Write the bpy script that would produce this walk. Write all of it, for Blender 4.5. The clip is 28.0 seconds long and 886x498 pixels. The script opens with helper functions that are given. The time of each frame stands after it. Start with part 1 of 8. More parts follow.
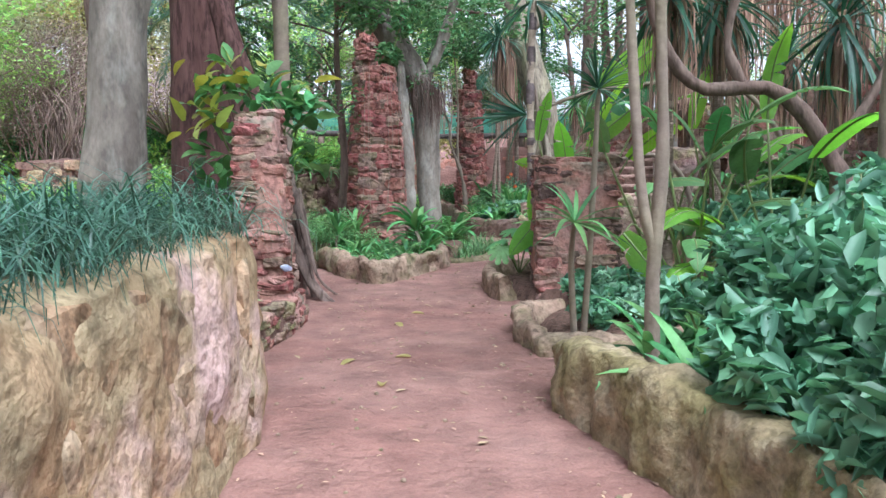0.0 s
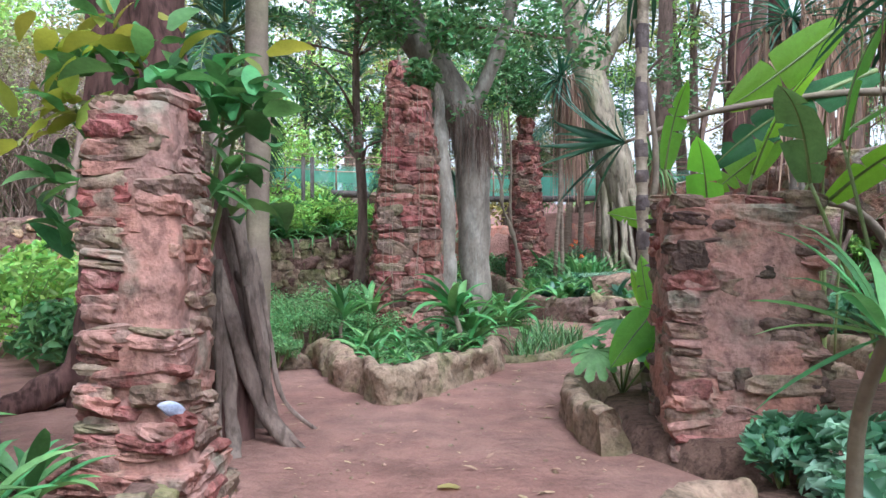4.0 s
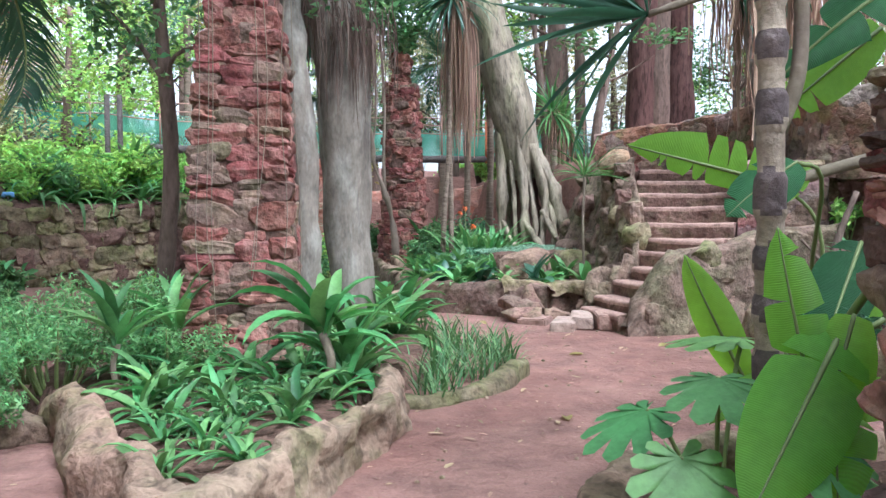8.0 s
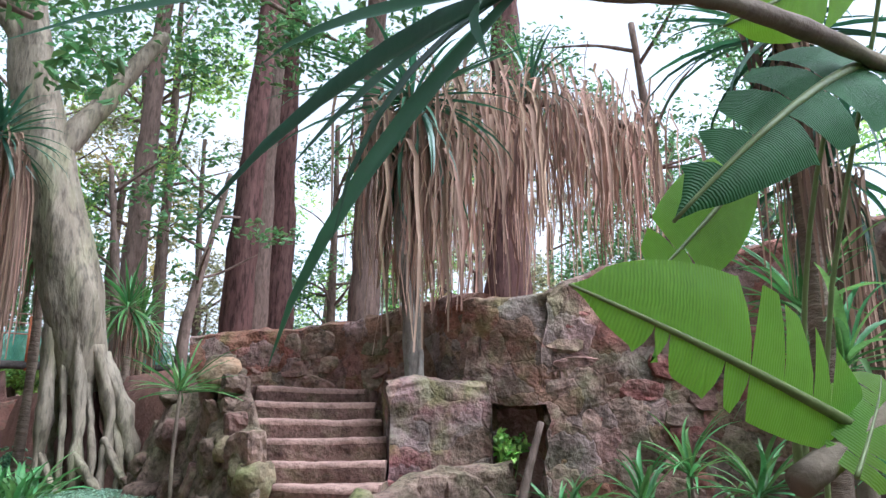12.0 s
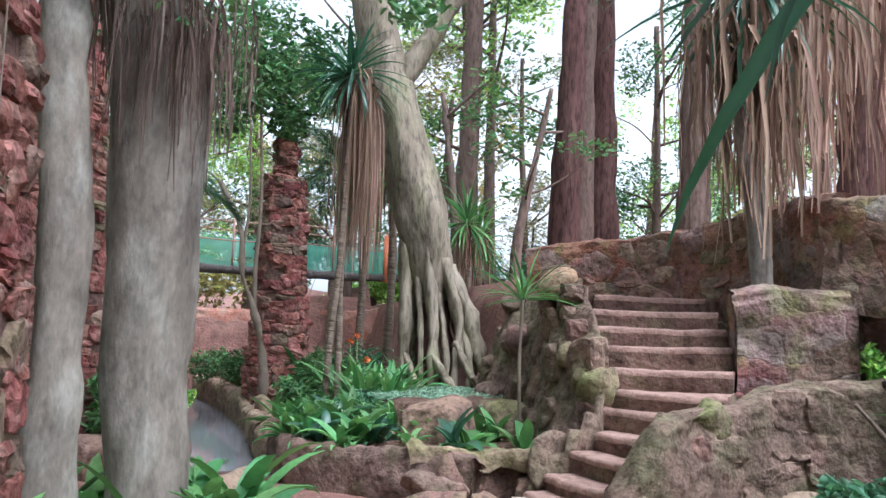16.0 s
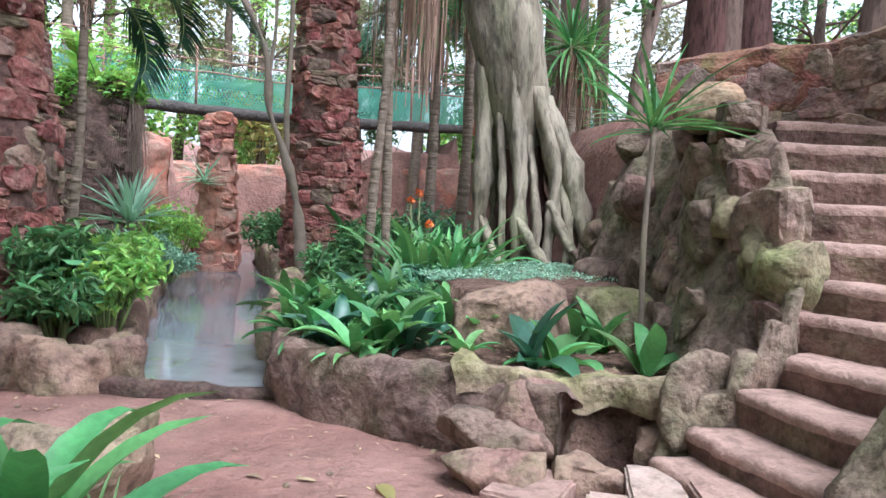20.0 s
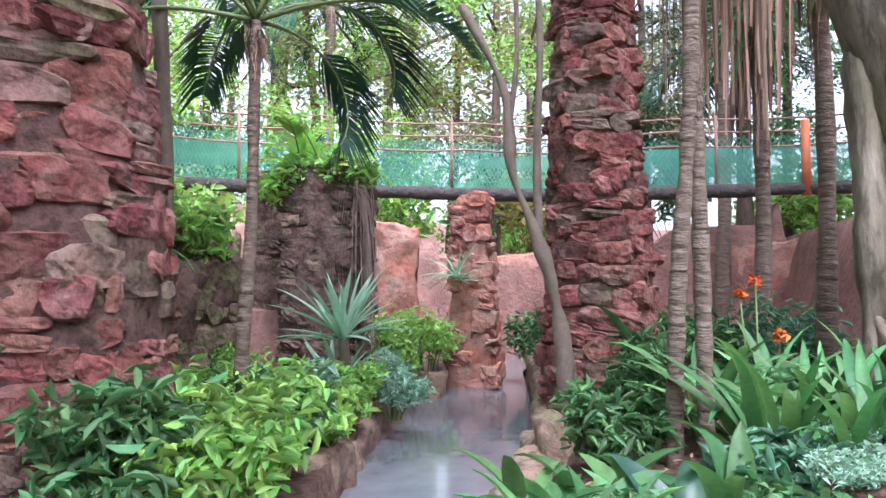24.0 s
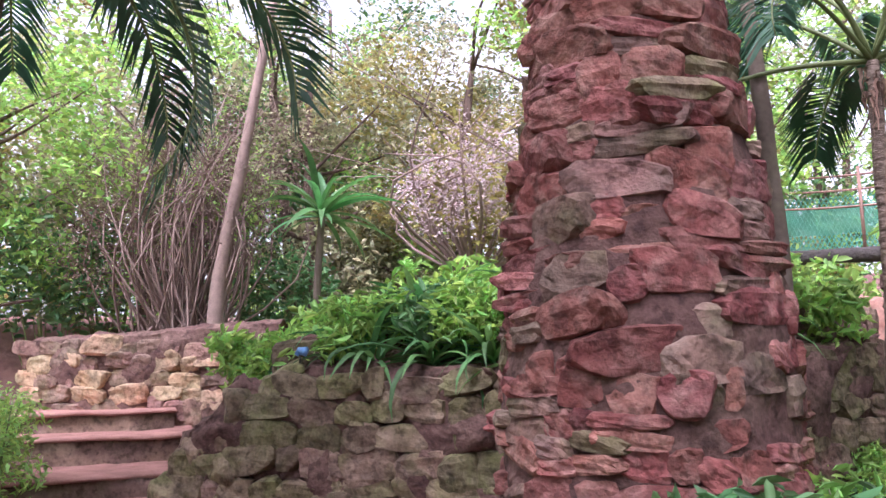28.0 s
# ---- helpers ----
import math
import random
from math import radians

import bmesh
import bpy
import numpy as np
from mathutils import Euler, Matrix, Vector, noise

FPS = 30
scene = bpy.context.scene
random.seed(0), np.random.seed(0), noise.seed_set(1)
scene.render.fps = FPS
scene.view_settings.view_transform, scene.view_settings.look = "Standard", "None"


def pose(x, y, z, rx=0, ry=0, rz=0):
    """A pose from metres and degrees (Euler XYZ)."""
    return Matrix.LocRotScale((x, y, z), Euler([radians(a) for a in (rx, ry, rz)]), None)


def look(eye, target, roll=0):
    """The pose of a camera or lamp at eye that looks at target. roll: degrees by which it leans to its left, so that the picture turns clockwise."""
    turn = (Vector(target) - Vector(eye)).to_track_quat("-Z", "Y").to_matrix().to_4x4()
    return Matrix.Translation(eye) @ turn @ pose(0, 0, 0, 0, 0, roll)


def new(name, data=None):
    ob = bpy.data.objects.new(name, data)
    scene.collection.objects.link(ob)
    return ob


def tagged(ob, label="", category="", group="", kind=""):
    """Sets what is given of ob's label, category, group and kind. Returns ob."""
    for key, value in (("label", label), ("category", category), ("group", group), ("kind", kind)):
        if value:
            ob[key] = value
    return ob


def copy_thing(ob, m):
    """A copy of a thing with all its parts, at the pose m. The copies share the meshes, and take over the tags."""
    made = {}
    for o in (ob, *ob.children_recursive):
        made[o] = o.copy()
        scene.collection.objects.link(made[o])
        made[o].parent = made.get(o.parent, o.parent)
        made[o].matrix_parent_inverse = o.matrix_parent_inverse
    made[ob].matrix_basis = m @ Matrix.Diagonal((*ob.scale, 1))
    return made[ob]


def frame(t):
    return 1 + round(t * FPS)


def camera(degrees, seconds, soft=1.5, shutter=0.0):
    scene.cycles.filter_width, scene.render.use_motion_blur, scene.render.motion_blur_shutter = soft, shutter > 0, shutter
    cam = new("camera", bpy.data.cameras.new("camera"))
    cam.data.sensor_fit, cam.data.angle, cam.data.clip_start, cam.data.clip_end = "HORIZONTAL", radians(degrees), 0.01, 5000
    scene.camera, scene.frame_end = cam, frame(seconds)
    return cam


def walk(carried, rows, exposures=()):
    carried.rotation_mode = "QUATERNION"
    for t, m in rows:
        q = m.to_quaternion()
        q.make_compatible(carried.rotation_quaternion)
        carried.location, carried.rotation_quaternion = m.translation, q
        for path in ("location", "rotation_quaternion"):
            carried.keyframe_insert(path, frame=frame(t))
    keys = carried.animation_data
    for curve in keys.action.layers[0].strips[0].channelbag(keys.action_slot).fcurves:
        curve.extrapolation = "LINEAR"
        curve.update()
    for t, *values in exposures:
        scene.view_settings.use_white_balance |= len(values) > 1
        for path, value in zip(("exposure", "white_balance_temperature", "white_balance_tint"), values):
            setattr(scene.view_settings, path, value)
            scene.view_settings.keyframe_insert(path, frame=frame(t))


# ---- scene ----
cam = camera(60.3, 28.0)
METRES, EYE, TILT, LEAN, TURN = 17.3, 1.51, -5.75, 0.6, 0.0
ROWS = [
    (0.0, 0.0, 0.0, 0.0, 0.0, 0.0, -0.0),
    (0.5, 0.0033, 0.0266, 0.0018, 2.07, 2.05, -2.44),
    (1.0, 0.003, 0.0551, 0.0029, 1.35, 2.13, -1.71),
    (1.5, 0.0055, 0.0822, 0.0035, 1.63, 1.94, -0.37),
    (2.0, 0.0049, 0.1103, 0.005, 2.96, 2.32, -0.99),
    (2.5, 0.0033, 0.1386, 0.0082, 2.75, 3.34, -0.16),
    (3.0, 0.0036, 0.1661, 0.0102, 2.37, 4.15, -0.18),
    (3.5, 0.0008, 0.1944, 0.0117, 3.15, 5.46, -0.32),
    (5.5, -0.0119, 0.3072, 0.0205, 3.55, 3.64, -1.29),
    (6.0, -0.0152, 0.3313, 0.0237, 4.31, 1.82, 0.31),
    (6.5, -0.0192, 0.3564, 0.0268, 3.42, 1.21, 2.77),
    (7.0, -0.0194, 0.3821, 0.0278, 0.17, 2.34, 1.52),
    (7.5, -0.0177, 0.4086, 0.0301, -3.27, 3.37, -0.5),
    (8.0, -0.0172, 0.4339, 0.0327, -7.29, 3.17, 0.26),
    (8.5, -0.0113, 0.4587, 0.0346, -10.17, 3.38, 1.93),
    (9.0, -0.0074, 0.4824, 0.0379, -11.67, 4.74, 1.5),
    (9.5, -0.003, 0.508, 0.0419, -16.04, 6.43, 1.04),
    (10.0, 0.0033, 0.5312, 0.0438, -22.35, 6.85, 0.0),
    (10.5, 0.0056, 0.5516, 0.0449, -26.03, 5.94, -0.25),
    (11.0, 0.0079, 0.5728, 0.0484, -31.36, 6.29, 1.43),
    (11.5, 0.011, 0.5854, 0.0524, -34.87, 10.35, 2.2),
    (12.0, 0.014, 0.594, 0.0565, -38.88, 18.51, 3.0),
    (12.5, 0.0171, 0.6016, 0.0605, -42.68, 25.59, 3.77),
    (14.5, 0.0097, 0.6049, 0.0567, -31.14, 19.26, 1.67),
    (15.0, 0.0094, 0.6038, 0.0562, -24.92, 17.83, 0.67),
    (15.5, 0.0084, 0.6021, 0.0554, -20.04, 16.24, -0.19),
    (16.0, 0.0079, 0.6023, 0.0544, -15.63, 12.56, -1.01),
    (16.5, 0.0065, 0.6066, 0.0527, -13.2, 8.01, -0.57),
    (17.0, 0.0105, 0.6182, 0.0515, -13.55, 4.43, -0.07),
    (17.5, 0.0179, 0.6372, 0.0541, -14.09, 2.49, -0.62),
    (18.0, 0.0256, 0.6617, 0.0561, -14.01, 2.05, -0.5),
    (18.5, 0.035, 0.6855, 0.0583, -13.86, 2.6, -1.19),
    (19.0, 0.0451, 0.7105, 0.0615, -13.08, 3.06, -2.38),
    (19.5, 0.0532, 0.7351, 0.0647, -11.69, 3.04, -2.21),
    (20.0, 0.0631, 0.76, 0.0655, -7.71, 2.48, -2.56),
    (20.5, 0.0708, 0.7843, 0.0686, -2.67, 2.46, -3.51),
    (21.0, 0.0777, 0.8089, 0.0717, 1.18, 3.78, -3.32),
    (21.5, 0.0836, 0.832, 0.0735, 5.58, 3.41, -3.68),
    (23.5, 0.0716, 0.9172, 0.0832, 14.64, 3.57, -3.31),
    (24.0, 0.0668, 0.9291, 0.0886, 14.19, 8.1, -1.87),
    (24.5, 0.0658, 0.9335, 0.0922, 12.59, 13.76, -2.91),
    (25.0, 0.0662, 0.9341, 0.093, 13.28, 17.1, -3.29),
    (25.5, 0.0663, 0.9338, 0.0931, 18.85, 17.9, -2.98),
    (26.0, 0.0656, 0.9325, 0.0929, 28.07, 17.39, -3.33),
    (26.5, 0.0655, 0.9325, 0.0927, 36.92, 16.31, -3.65),
    (27.0, 0.0657, 0.9351, 0.0925, 43.73, 14.58, -4.08),
    (27.5, 0.0611, 0.9404, 0.0924, 50.73, 12.78, -4.68),
    (28.0, 0.054, 0.947, 0.0937, 58.4, 11.35, -4.75),
]
walk(cam, [(t, pose(0, 0, EYE, TILT, LEAN, TURN) @ pose(METRES * x, METRES * y, METRES * z, 90 + pitch, roll, yaw)) for t, x, y, z, yaw, pitch, roll in ROWS], [(0.0, 1.6, 5380, 9.0), (3.0, 1.54, 5380, 9.0), (6.0, 1.74, 5380, 9.0), (7.5, 1.8, 5380, 9.0), (10.0, 1.6, 5380, 9.0), (11.0, 1.66, 5380, 10.5), (12.0, 1.5, 5380, 10.5), (16.0, 1.5, 5480, 11.0), (18.0, 1.62, 5480, 9.5), (21.0, 1.78, 5380, 9.0), (24.0, 1.88, 5450, 20.0), (26.0, 1.58, 5550, 21.0), (28.0, 1.7, 5700, 32.0)])

# world: an overcast bright sky
world = bpy.data.worlds.new("world")
scene.world = world
world.use_nodes = True
wn, wl = world.node_tree.nodes, world.node_tree.links
sky = wn.new("ShaderNodeTexSky")
sky.sky_type, sky.sun_disc = "NISHITA", False
sky.sun_elevation, sky.sun_rotation = radians(52), radians(150)
sky.air_density, sky.dust_density, sky.ozone_density = 1.0, 4.0, 1.0
pale = wn.new("ShaderNodeHueSaturation")
pale.inputs["Saturation"].default_value = 0.14
wl.new(sky.outputs[0], pale.inputs["Color"])
wl.new(pale.outputs[0], wn["Background"].inputs["Color"])
wn["Background"].inputs["Strength"].default_value = 0.15
sun_data = bpy.data.lights.new("sun", "SUN")
sun_data.energy, sun_data.angle, sun_data.color = 1.5, radians(25), (1.0, 0.97, 0.93)
sun = new("sun", sun_data)
sun.matrix_world = look((0, 0, 30), (-7, 12, 0))


# ---- materials ----
def material(name, colour, rough=0.8, metal=0.0, vary=0.25, scale=8.0, fine=60.0, bump=0.3, second=None, second_scale=2.0,
             second_amount=0.5, random_hue=0.0, random_value=0.0, translucent=0.0, stretch=(1, 1, 1), island=False, bump_scale=None,
             shift=0.0, third=None, third_scale=3.0, third_amount=0.4, spec=0.4, cells=0.0, cell_scale=3.5, pits=0.0):
    m = bpy.data.materials.new(name)
    m.use_nodes = True
    n, l = m.node_tree.nodes, m.node_tree.links
    b = n["Principled BSDF"]
    b.inputs["Roughness"].default_value, b.inputs["Metallic"].default_value = rough, metal
    b.inputs["Specular IOR Level"].default_value = spec
    mp = n.new("ShaderNodeMapping")
    mp.inputs["Scale"].default_value = stretch
    info = n.new("ShaderNodeObjectInfo")
    pos = n.new("ShaderNodeNewGeometry")
    l.new(pos.outputs["Position"], mp.inputs["Vector"])
    off = n.new("ShaderNodeVectorMath")
    off.operation = "ADD"
    mul = n.new("ShaderNodeMath")
    mul.operation, mul.inputs[1].default_value = "MULTIPLY", shift
    l.new(info.outputs["Random"], mul.inputs[0])
    l.new(mp.outputs[0], off.inputs[0])
    l.new(mul.outputs[0], off.inputs[1])

    def noise_tex(s, detail=4.0):
        t = n.new("ShaderNodeTexNoise")
        t.inputs["Scale"].default_value, t.inputs["Detail"].default_value, t.inputs["Roughness"].default_value = s, detail, 0.55
        l.new(off.outputs[0], t.inputs["Vector"])
        return t

    def mix(a, c2, fac_socket, low, high, amount):
        r = n.new("ShaderNodeMapRange")
        r.inputs[1].default_value, r.inputs[2].default_value = low, high
        r.inputs[3].default_value, r.inputs[4].default_value = 0.0, amount
        l.new(fac_socket, r.inputs[0])
        x = n.new("ShaderNodeMix")
        x.data_type = "RGBA"
        l.new(r.outputs[0], x.inputs[0])
        l.new(a, x.inputs[6])
        x.inputs[7].default_value = (*c2, 1)
        return x.outputs[2]

    base = n.new("ShaderNodeRGB")
    base.outputs[0].default_value = (*colour, 1)
    col = base.outputs[0]
    if second:
        col = mix(col, second, noise_tex(second_scale).outputs["Fac"], 0.42, 0.62, second_amount)
    if third:
        col = mix(col, third, noise_tex(third_scale * 1.37, 6).outputs["Fac"], 0.5, 0.66, third_amount)
    joint = None
    if cells:
        warp = n.new("ShaderNodeMixRGB")
        warp.blend_type, warp.inputs[0].default_value = "ADD", 0.3
        l.new(off.outputs[0], warp.inputs[1])
        l.new(noise_tex(4.0).outputs["Color"], warp.inputs[2])
        vor, edge = n.new("ShaderNodeTexVoronoi"), n.new("ShaderNodeTexVoronoi")
        edge.feature = "DISTANCE_TO_EDGE"
        for v in (vor, edge):
            v.inputs["Scale"].default_value = cell_scale
            l.new(warp.outputs[0], v.inputs["Vector"])
        sep = n.new("ShaderNodeSeparateColor")
        l.new(vor.outputs["Color"], sep.inputs[0])
        cell = n.new("ShaderNodeHueSaturation")
        for k, (lo, hi, sock) in enumerate(((0.49, 0.515, "Hue"), (1 - cells, 1 + cells, "Value"), (0.7, 1.25, "Saturation"))):
            mr = n.new("ShaderNodeMapRange")
            mr.inputs[3].default_value, mr.inputs[4].default_value = lo, hi
            l.new(sep.outputs[k], mr.inputs[0])
            l.new(mr.outputs[0], cell.inputs[sock])
        l.new(col, cell.inputs["Color"])
        col = cell.outputs[0]
        joint = n.new("ShaderNodeMapRange")
        joint.inputs[2].default_value = 0.05
        joint.inputs[4].default_value = 0.09
        l.new(edge.outputs["Distance"], joint.inputs[0])
    big, small = noise_tex(scale), noise_tex(fine)
    hs = n.new("ShaderNodeHueSaturation")
    l.new(col, hs.inputs["Color"])
    soft = n.new("ShaderNodeMapRange")
    soft.inputs[3].default_value, soft.inputs[4].default_value = 0.22, 0.78
    l.new(small.outputs["Fac"], soft.inputs[0])
    add = n.new("ShaderNodeMath")
    add.operation = "ADD"
    l.new(big.outputs["Fac"], add.inputs[0])
    l.new(soft.outputs[0], add.inputs[1])
    val = n.new("ShaderNodeMapRange")
    val.inputs[1].default_value, val.inputs[2].default_value = 0.7, 1.3
    val.inputs[3].default_value, val.inputs[4].default_value = 1 - vary, 1 + vary
    l.new(add.outputs[0], val.inputs[0])
    value = val.outputs[0]
    rnd = info.outputs["Random"]
    if island:
        geo = n.new("ShaderNodeNewGeometry")
        rnd = geo.outputs["Random Per Island"]
    if random_value:
        rv = n.new("ShaderNodeMapRange")
        rv.inputs[3].default_value, rv.inputs[4].default_value = 1 - random_value, 1 + random_value
        l.new(rnd, rv.inputs[0])
        mm = n.new("ShaderNodeMath")
        mm.operation = "MULTIPLY"
        l.new(value, mm.inputs[0])
        l.new(rv.outputs[0], mm.inputs[1])
        value = mm.outputs[0]
    if pits:
        pt = n.new("ShaderNodeMapRange")
        pt.inputs[1].default_value, pt.inputs[2].default_value = 0.36, 0.5
        pt.inputs[3].default_value = 1 - pits
        l.new(noise_tex(15.0, 8).outputs["Fac"], pt.inputs[0])
        pm = n.new("ShaderNodeMath")
        pm.operation = "MULTIPLY"
        l.new(value, pm.inputs[0])
        l.new(pt.outputs[0], pm.inputs[1])
        value = pm.outputs[0]
    l.new(value, hs.inputs["Value"])
    if random_hue:
        frac = n.new("ShaderNodeMath")
        frac.operation, frac.inputs[1].default_value = "MULTIPLY", 7.31
        fr = n.new("ShaderNodeMath")
        fr.operation = "FRACT"
        l.new(rnd, frac.inputs[0])
        l.new(frac.outputs[0], fr.inputs[0])
        rh = n.new("ShaderNodeMapRange")
        rh.inputs[3].default_value, rh.inputs[4].default_value = 0.5 - random_hue, 0.5 + random_hue
        l.new(fr.outputs[0], rh.inputs[0])
        l.new(rh.outputs[0], hs.inputs["Hue"])
    l.new(hs.outputs[0], b.inputs["Base Color"])
    if bump:
        bp = n.new("ShaderNodeBump")
        bp.inputs["Strength"].default_value, bp.inputs["Distance"].default_value = bump, 0.06
        height = noise_tex(bump_scale or max(5.0, fine * 0.2), 10).outputs[0]
        if joint:
            add2 = n.new("ShaderNodeMath")
            add2.operation = "ADD"
            l.new(height, add2.inputs[0])
            l.new(joint.outputs[0], add2.inputs[1])
            height = add2.outputs[0]
        l.new(height, bp.inputs["Height"])
        l.new(bp.outputs[0], b.inputs["Normal"])
    if translucent:
        tr = n.new("ShaderNodeBsdfTranslucent")
        bright = n.new("ShaderNodeHueSaturation")
        bright.inputs["Value"].default_value, bright.inputs["Saturation"].default_value = 1.5, 1.1
        bright.inputs["Hue"].default_value = 0.48
        l.new(hs.outputs[0], bright.inputs["Color"])
        l.new(bright.outputs[0], tr.inputs["Color"])
        ms = n.new("ShaderNodeMixShader")
        ms.inputs[0].default_value = translucent
        l.new(b.outputs[0], ms.inputs[1])
        l.new(tr.outputs[0], ms.inputs[2])
        l.new(ms.outputs[0], n["Material Output"].inputs["Surface"])
    return m


DIRT = material("red_dirt", (0.215, 0.113, 0.092), 0.95, vary=0.32, scale=3.0, fine=60, bump=0.9, second=(0.275, 0.16, 0.132), second_scale=0.7,
                second_amount=0.7, third=(0.14, 0.08, 0.065), third_scale=1.6, third_amount=0.5, spec=0.15)
SOIL = material("soil", (0.12, 0.072, 0.055), 0.95, vary=0.4, scale=8, fine=60, bump=1.0, second=(0.18, 0.112, 0.085), pits=0.45, spec=0.1)
RED_STONE = material("red_stone", (0.235, 0.082, 0.068), 0.9, vary=0.5, scale=7, fine=45, bump=1.0, second=(0.29, 0.155, 0.125), second_scale=3.5,
                     second_amount=0.65, third=(0.31, 0.2, 0.16), third_scale=5, third_amount=0.55, random_hue=0.012, random_value=0.28, shift=9.0, pits=0.45, spec=0.2)
TAN_STONE = material("tan_stone", (0.38, 0.28, 0.18), 0.92, vary=0.42, scale=5, fine=40, bump=0.85, second=(0.42, 0.23, 0.13), second_scale=2.4,
                     second_amount=0.6, third=(0.22, 0.2, 0.11), third_scale=3, third_amount=0.6, random_hue=0.012, random_value=0.2, shift=9.0, pits=0.45, spec=0.2)
BROWN_STONE = material("brown_stone", (0.21, 0.145, 0.112), 0.92, vary=0.5, scale=6, fine=45, bump=0.85, second=(0.27, 0.145, 0.115), second_scale=2.2,
                       second_amount=0.6, third=(0.17, 0.16, 0.08), third_scale=2.6, third_amount=0.55, random_hue=0.014, random_value=0.25, shift=9.0, pits=0.45, spec=0.2)
DARK_STONE = material("dark_stone", (0.11, 0.072, 0.06), 0.94, vary=0.5, scale=5, fine=40, bump=1.0, second=(0.15, 0.085, 0.075), second_scale=2.2, second_amount=0.6,
                      third=(0.1, 0.1, 0.06), third_scale=2.0, third_amount=0.5, random_value=0.25, shift=9.0, pits=0.4, spec=0.15)
MOSS_STONE = material("mossy_stone", (0.2, 0.15, 0.1), 0.95, vary=0.5, scale=6, fine=45, bump=0.85, second=(0.15, 0.158, 0.06), second_scale=2.6,
                      second_amount=0.7, third=(0.27, 0.21, 0.15), third_scale=4, third_amount=0.5, random_hue=0.02, random_value=0.28, shift=9.0, pits=0.45, spec=0.15)
PINK_MORTAR = material("pink_mortar", (0.45, 0.24, 0.19), 0.95, vary=0.22, scale=6, fine=50, bump=0.6, second=(0.40, 0.13, 0.08), second_scale=1.7,
                       second_amount=0.7, third=(0.34, 0.26, 0.2), third_scale=3, third_amount=0.7, pits=0.25, spec=0.15)
PLASTER = material("pink_plaster", (0.31, 0.18, 0.152), 0.93, vary=0.35, scale=5, fine=40, bump=0.8, second=(0.38, 0.165, 0.12), second_scale=1.6, second_amount=0.7,
                   third=(0.2, 0.2, 0.15), third_scale=2.6, third_amount=0.75, pits=0.4, spec=0.15)
STAINED = material("stained_plaster", (0.19, 0.135, 0.11), 0.93, vary=0.5, scale=4, fine=40, bump=1.0, cells=0.15, cell_scale=2.6, second=(0.25, 0.11, 0.11), second_scale=2.2, second_amount=0.75,
                   third=(0.19, 0.18, 0.07), third_scale=1.8, third_amount=0.7, pits=0.45, spec=0.15)
MORTAR = material("mortar", (0.14, 0.08, 0.068), 0.95, vary=0.4, scale=6, fine=50, bump=0.8, second=(0.17, 0.115, 0.085), second_scale=3, pits=0.45, spec=0.15)
CAST = material("rough_cast", (0.28, 0.205, 0.145), 0.93, vary=0.42, scale=5, fine=45, bump=0.85, second=(0.30, 0.18, 0.135), second_scale=1.6,
                second_amount=0.7, third=(0.16, 0.155, 0.07), third_scale=2.2, third_amount=0.7, pits=0.45, spec=0.2)
MOSS_CAST = material("mossy_cast", (0.25, 0.19, 0.115), 0.93, vary=0.42, scale=5, fine=45, bump=0.85, second=(0.2, 0.165, 0.07), second_scale=1.8,
                     second_amount=0.75, third=(0.34, 0.27, 0.19), third_scale=2.4, third_amount=0.6, pits=0.4, spec=0.2)
RED_CAST = material("red_cast", (0.205, 0.128, 0.104), 0.93, vary=0.42, scale=5, fine=45, bump=0.85, second=(0.30, 0.2, 0.14), second_scale=1.6,
                    second_amount=0.7, third=(0.19, 0.17, 0.09), third_scale=2.2, third_amount=0.45, pits=0.45, spec=0.2)
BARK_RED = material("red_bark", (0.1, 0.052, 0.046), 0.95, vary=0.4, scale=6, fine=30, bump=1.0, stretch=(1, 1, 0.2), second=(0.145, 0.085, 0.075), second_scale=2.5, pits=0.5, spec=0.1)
BARK_GREY = material("grey_bark", (0.235, 0.2, 0.165), 0.85, vary=0.45, scale=4, fine=45, bump=0.4, stretch=(1, 1, 0.45), second=(0.11, 0.09, 0.075),
                     second_scale=1.8, second_amount=0.85, third=(0.33, 0.31, 0.27), third_scale=4.5, third_amount=0.6, pits=0.25, spec=0.2)
BARK_DARK = material("dark_bark", (0.155, 0.105, 0.085), 0.9, vary=0.35, scale=7, fine=35, bump=0.85, stretch=(1, 1, 0.3), second=(0.17, 0.13, 0.105), second_scale=2, pits=0.4, spec=0.15)
BARK_ROOT = material("root_bark", (0.22, 0.165, 0.138), 0.9, vary=0.45, scale=6, fine=35, bump=0.9, stretch=(1, 1, 0.4), second=(0.11, 0.075, 0.062), second_scale=2.5, second_amount=0.7, third=(0.25, 0.2, 0.17), third_scale=4, third_amount=0.5, pits=0.4, spec=0.15)
BARK_PALM = material("palm_bark", (0.2, 0.15, 0.115), 0.9, vary=0.35, scale=10, fine=50, bump=0.8, stretch=(0.6, 0.6, 2.2), second=(0.16, 0.12, 0.09), spec=0.15)
SCAR_PALE = material("pale_scar", (0.33, 0.26, 0.2), 0.85, vary=0.35, scale=14, fine=60, bump=0.5, second=(0.22, 0.17, 0.13), second_scale=5, spec=0.2)
SCAR_DARK = material("dark_scar", (0.1, 0.075, 0.075), 0.8, vary=0.4, scale=14, fine=60, bump=0.5, second=(0.17, 0.13, 0.12), second_scale=6, spec=0.25)
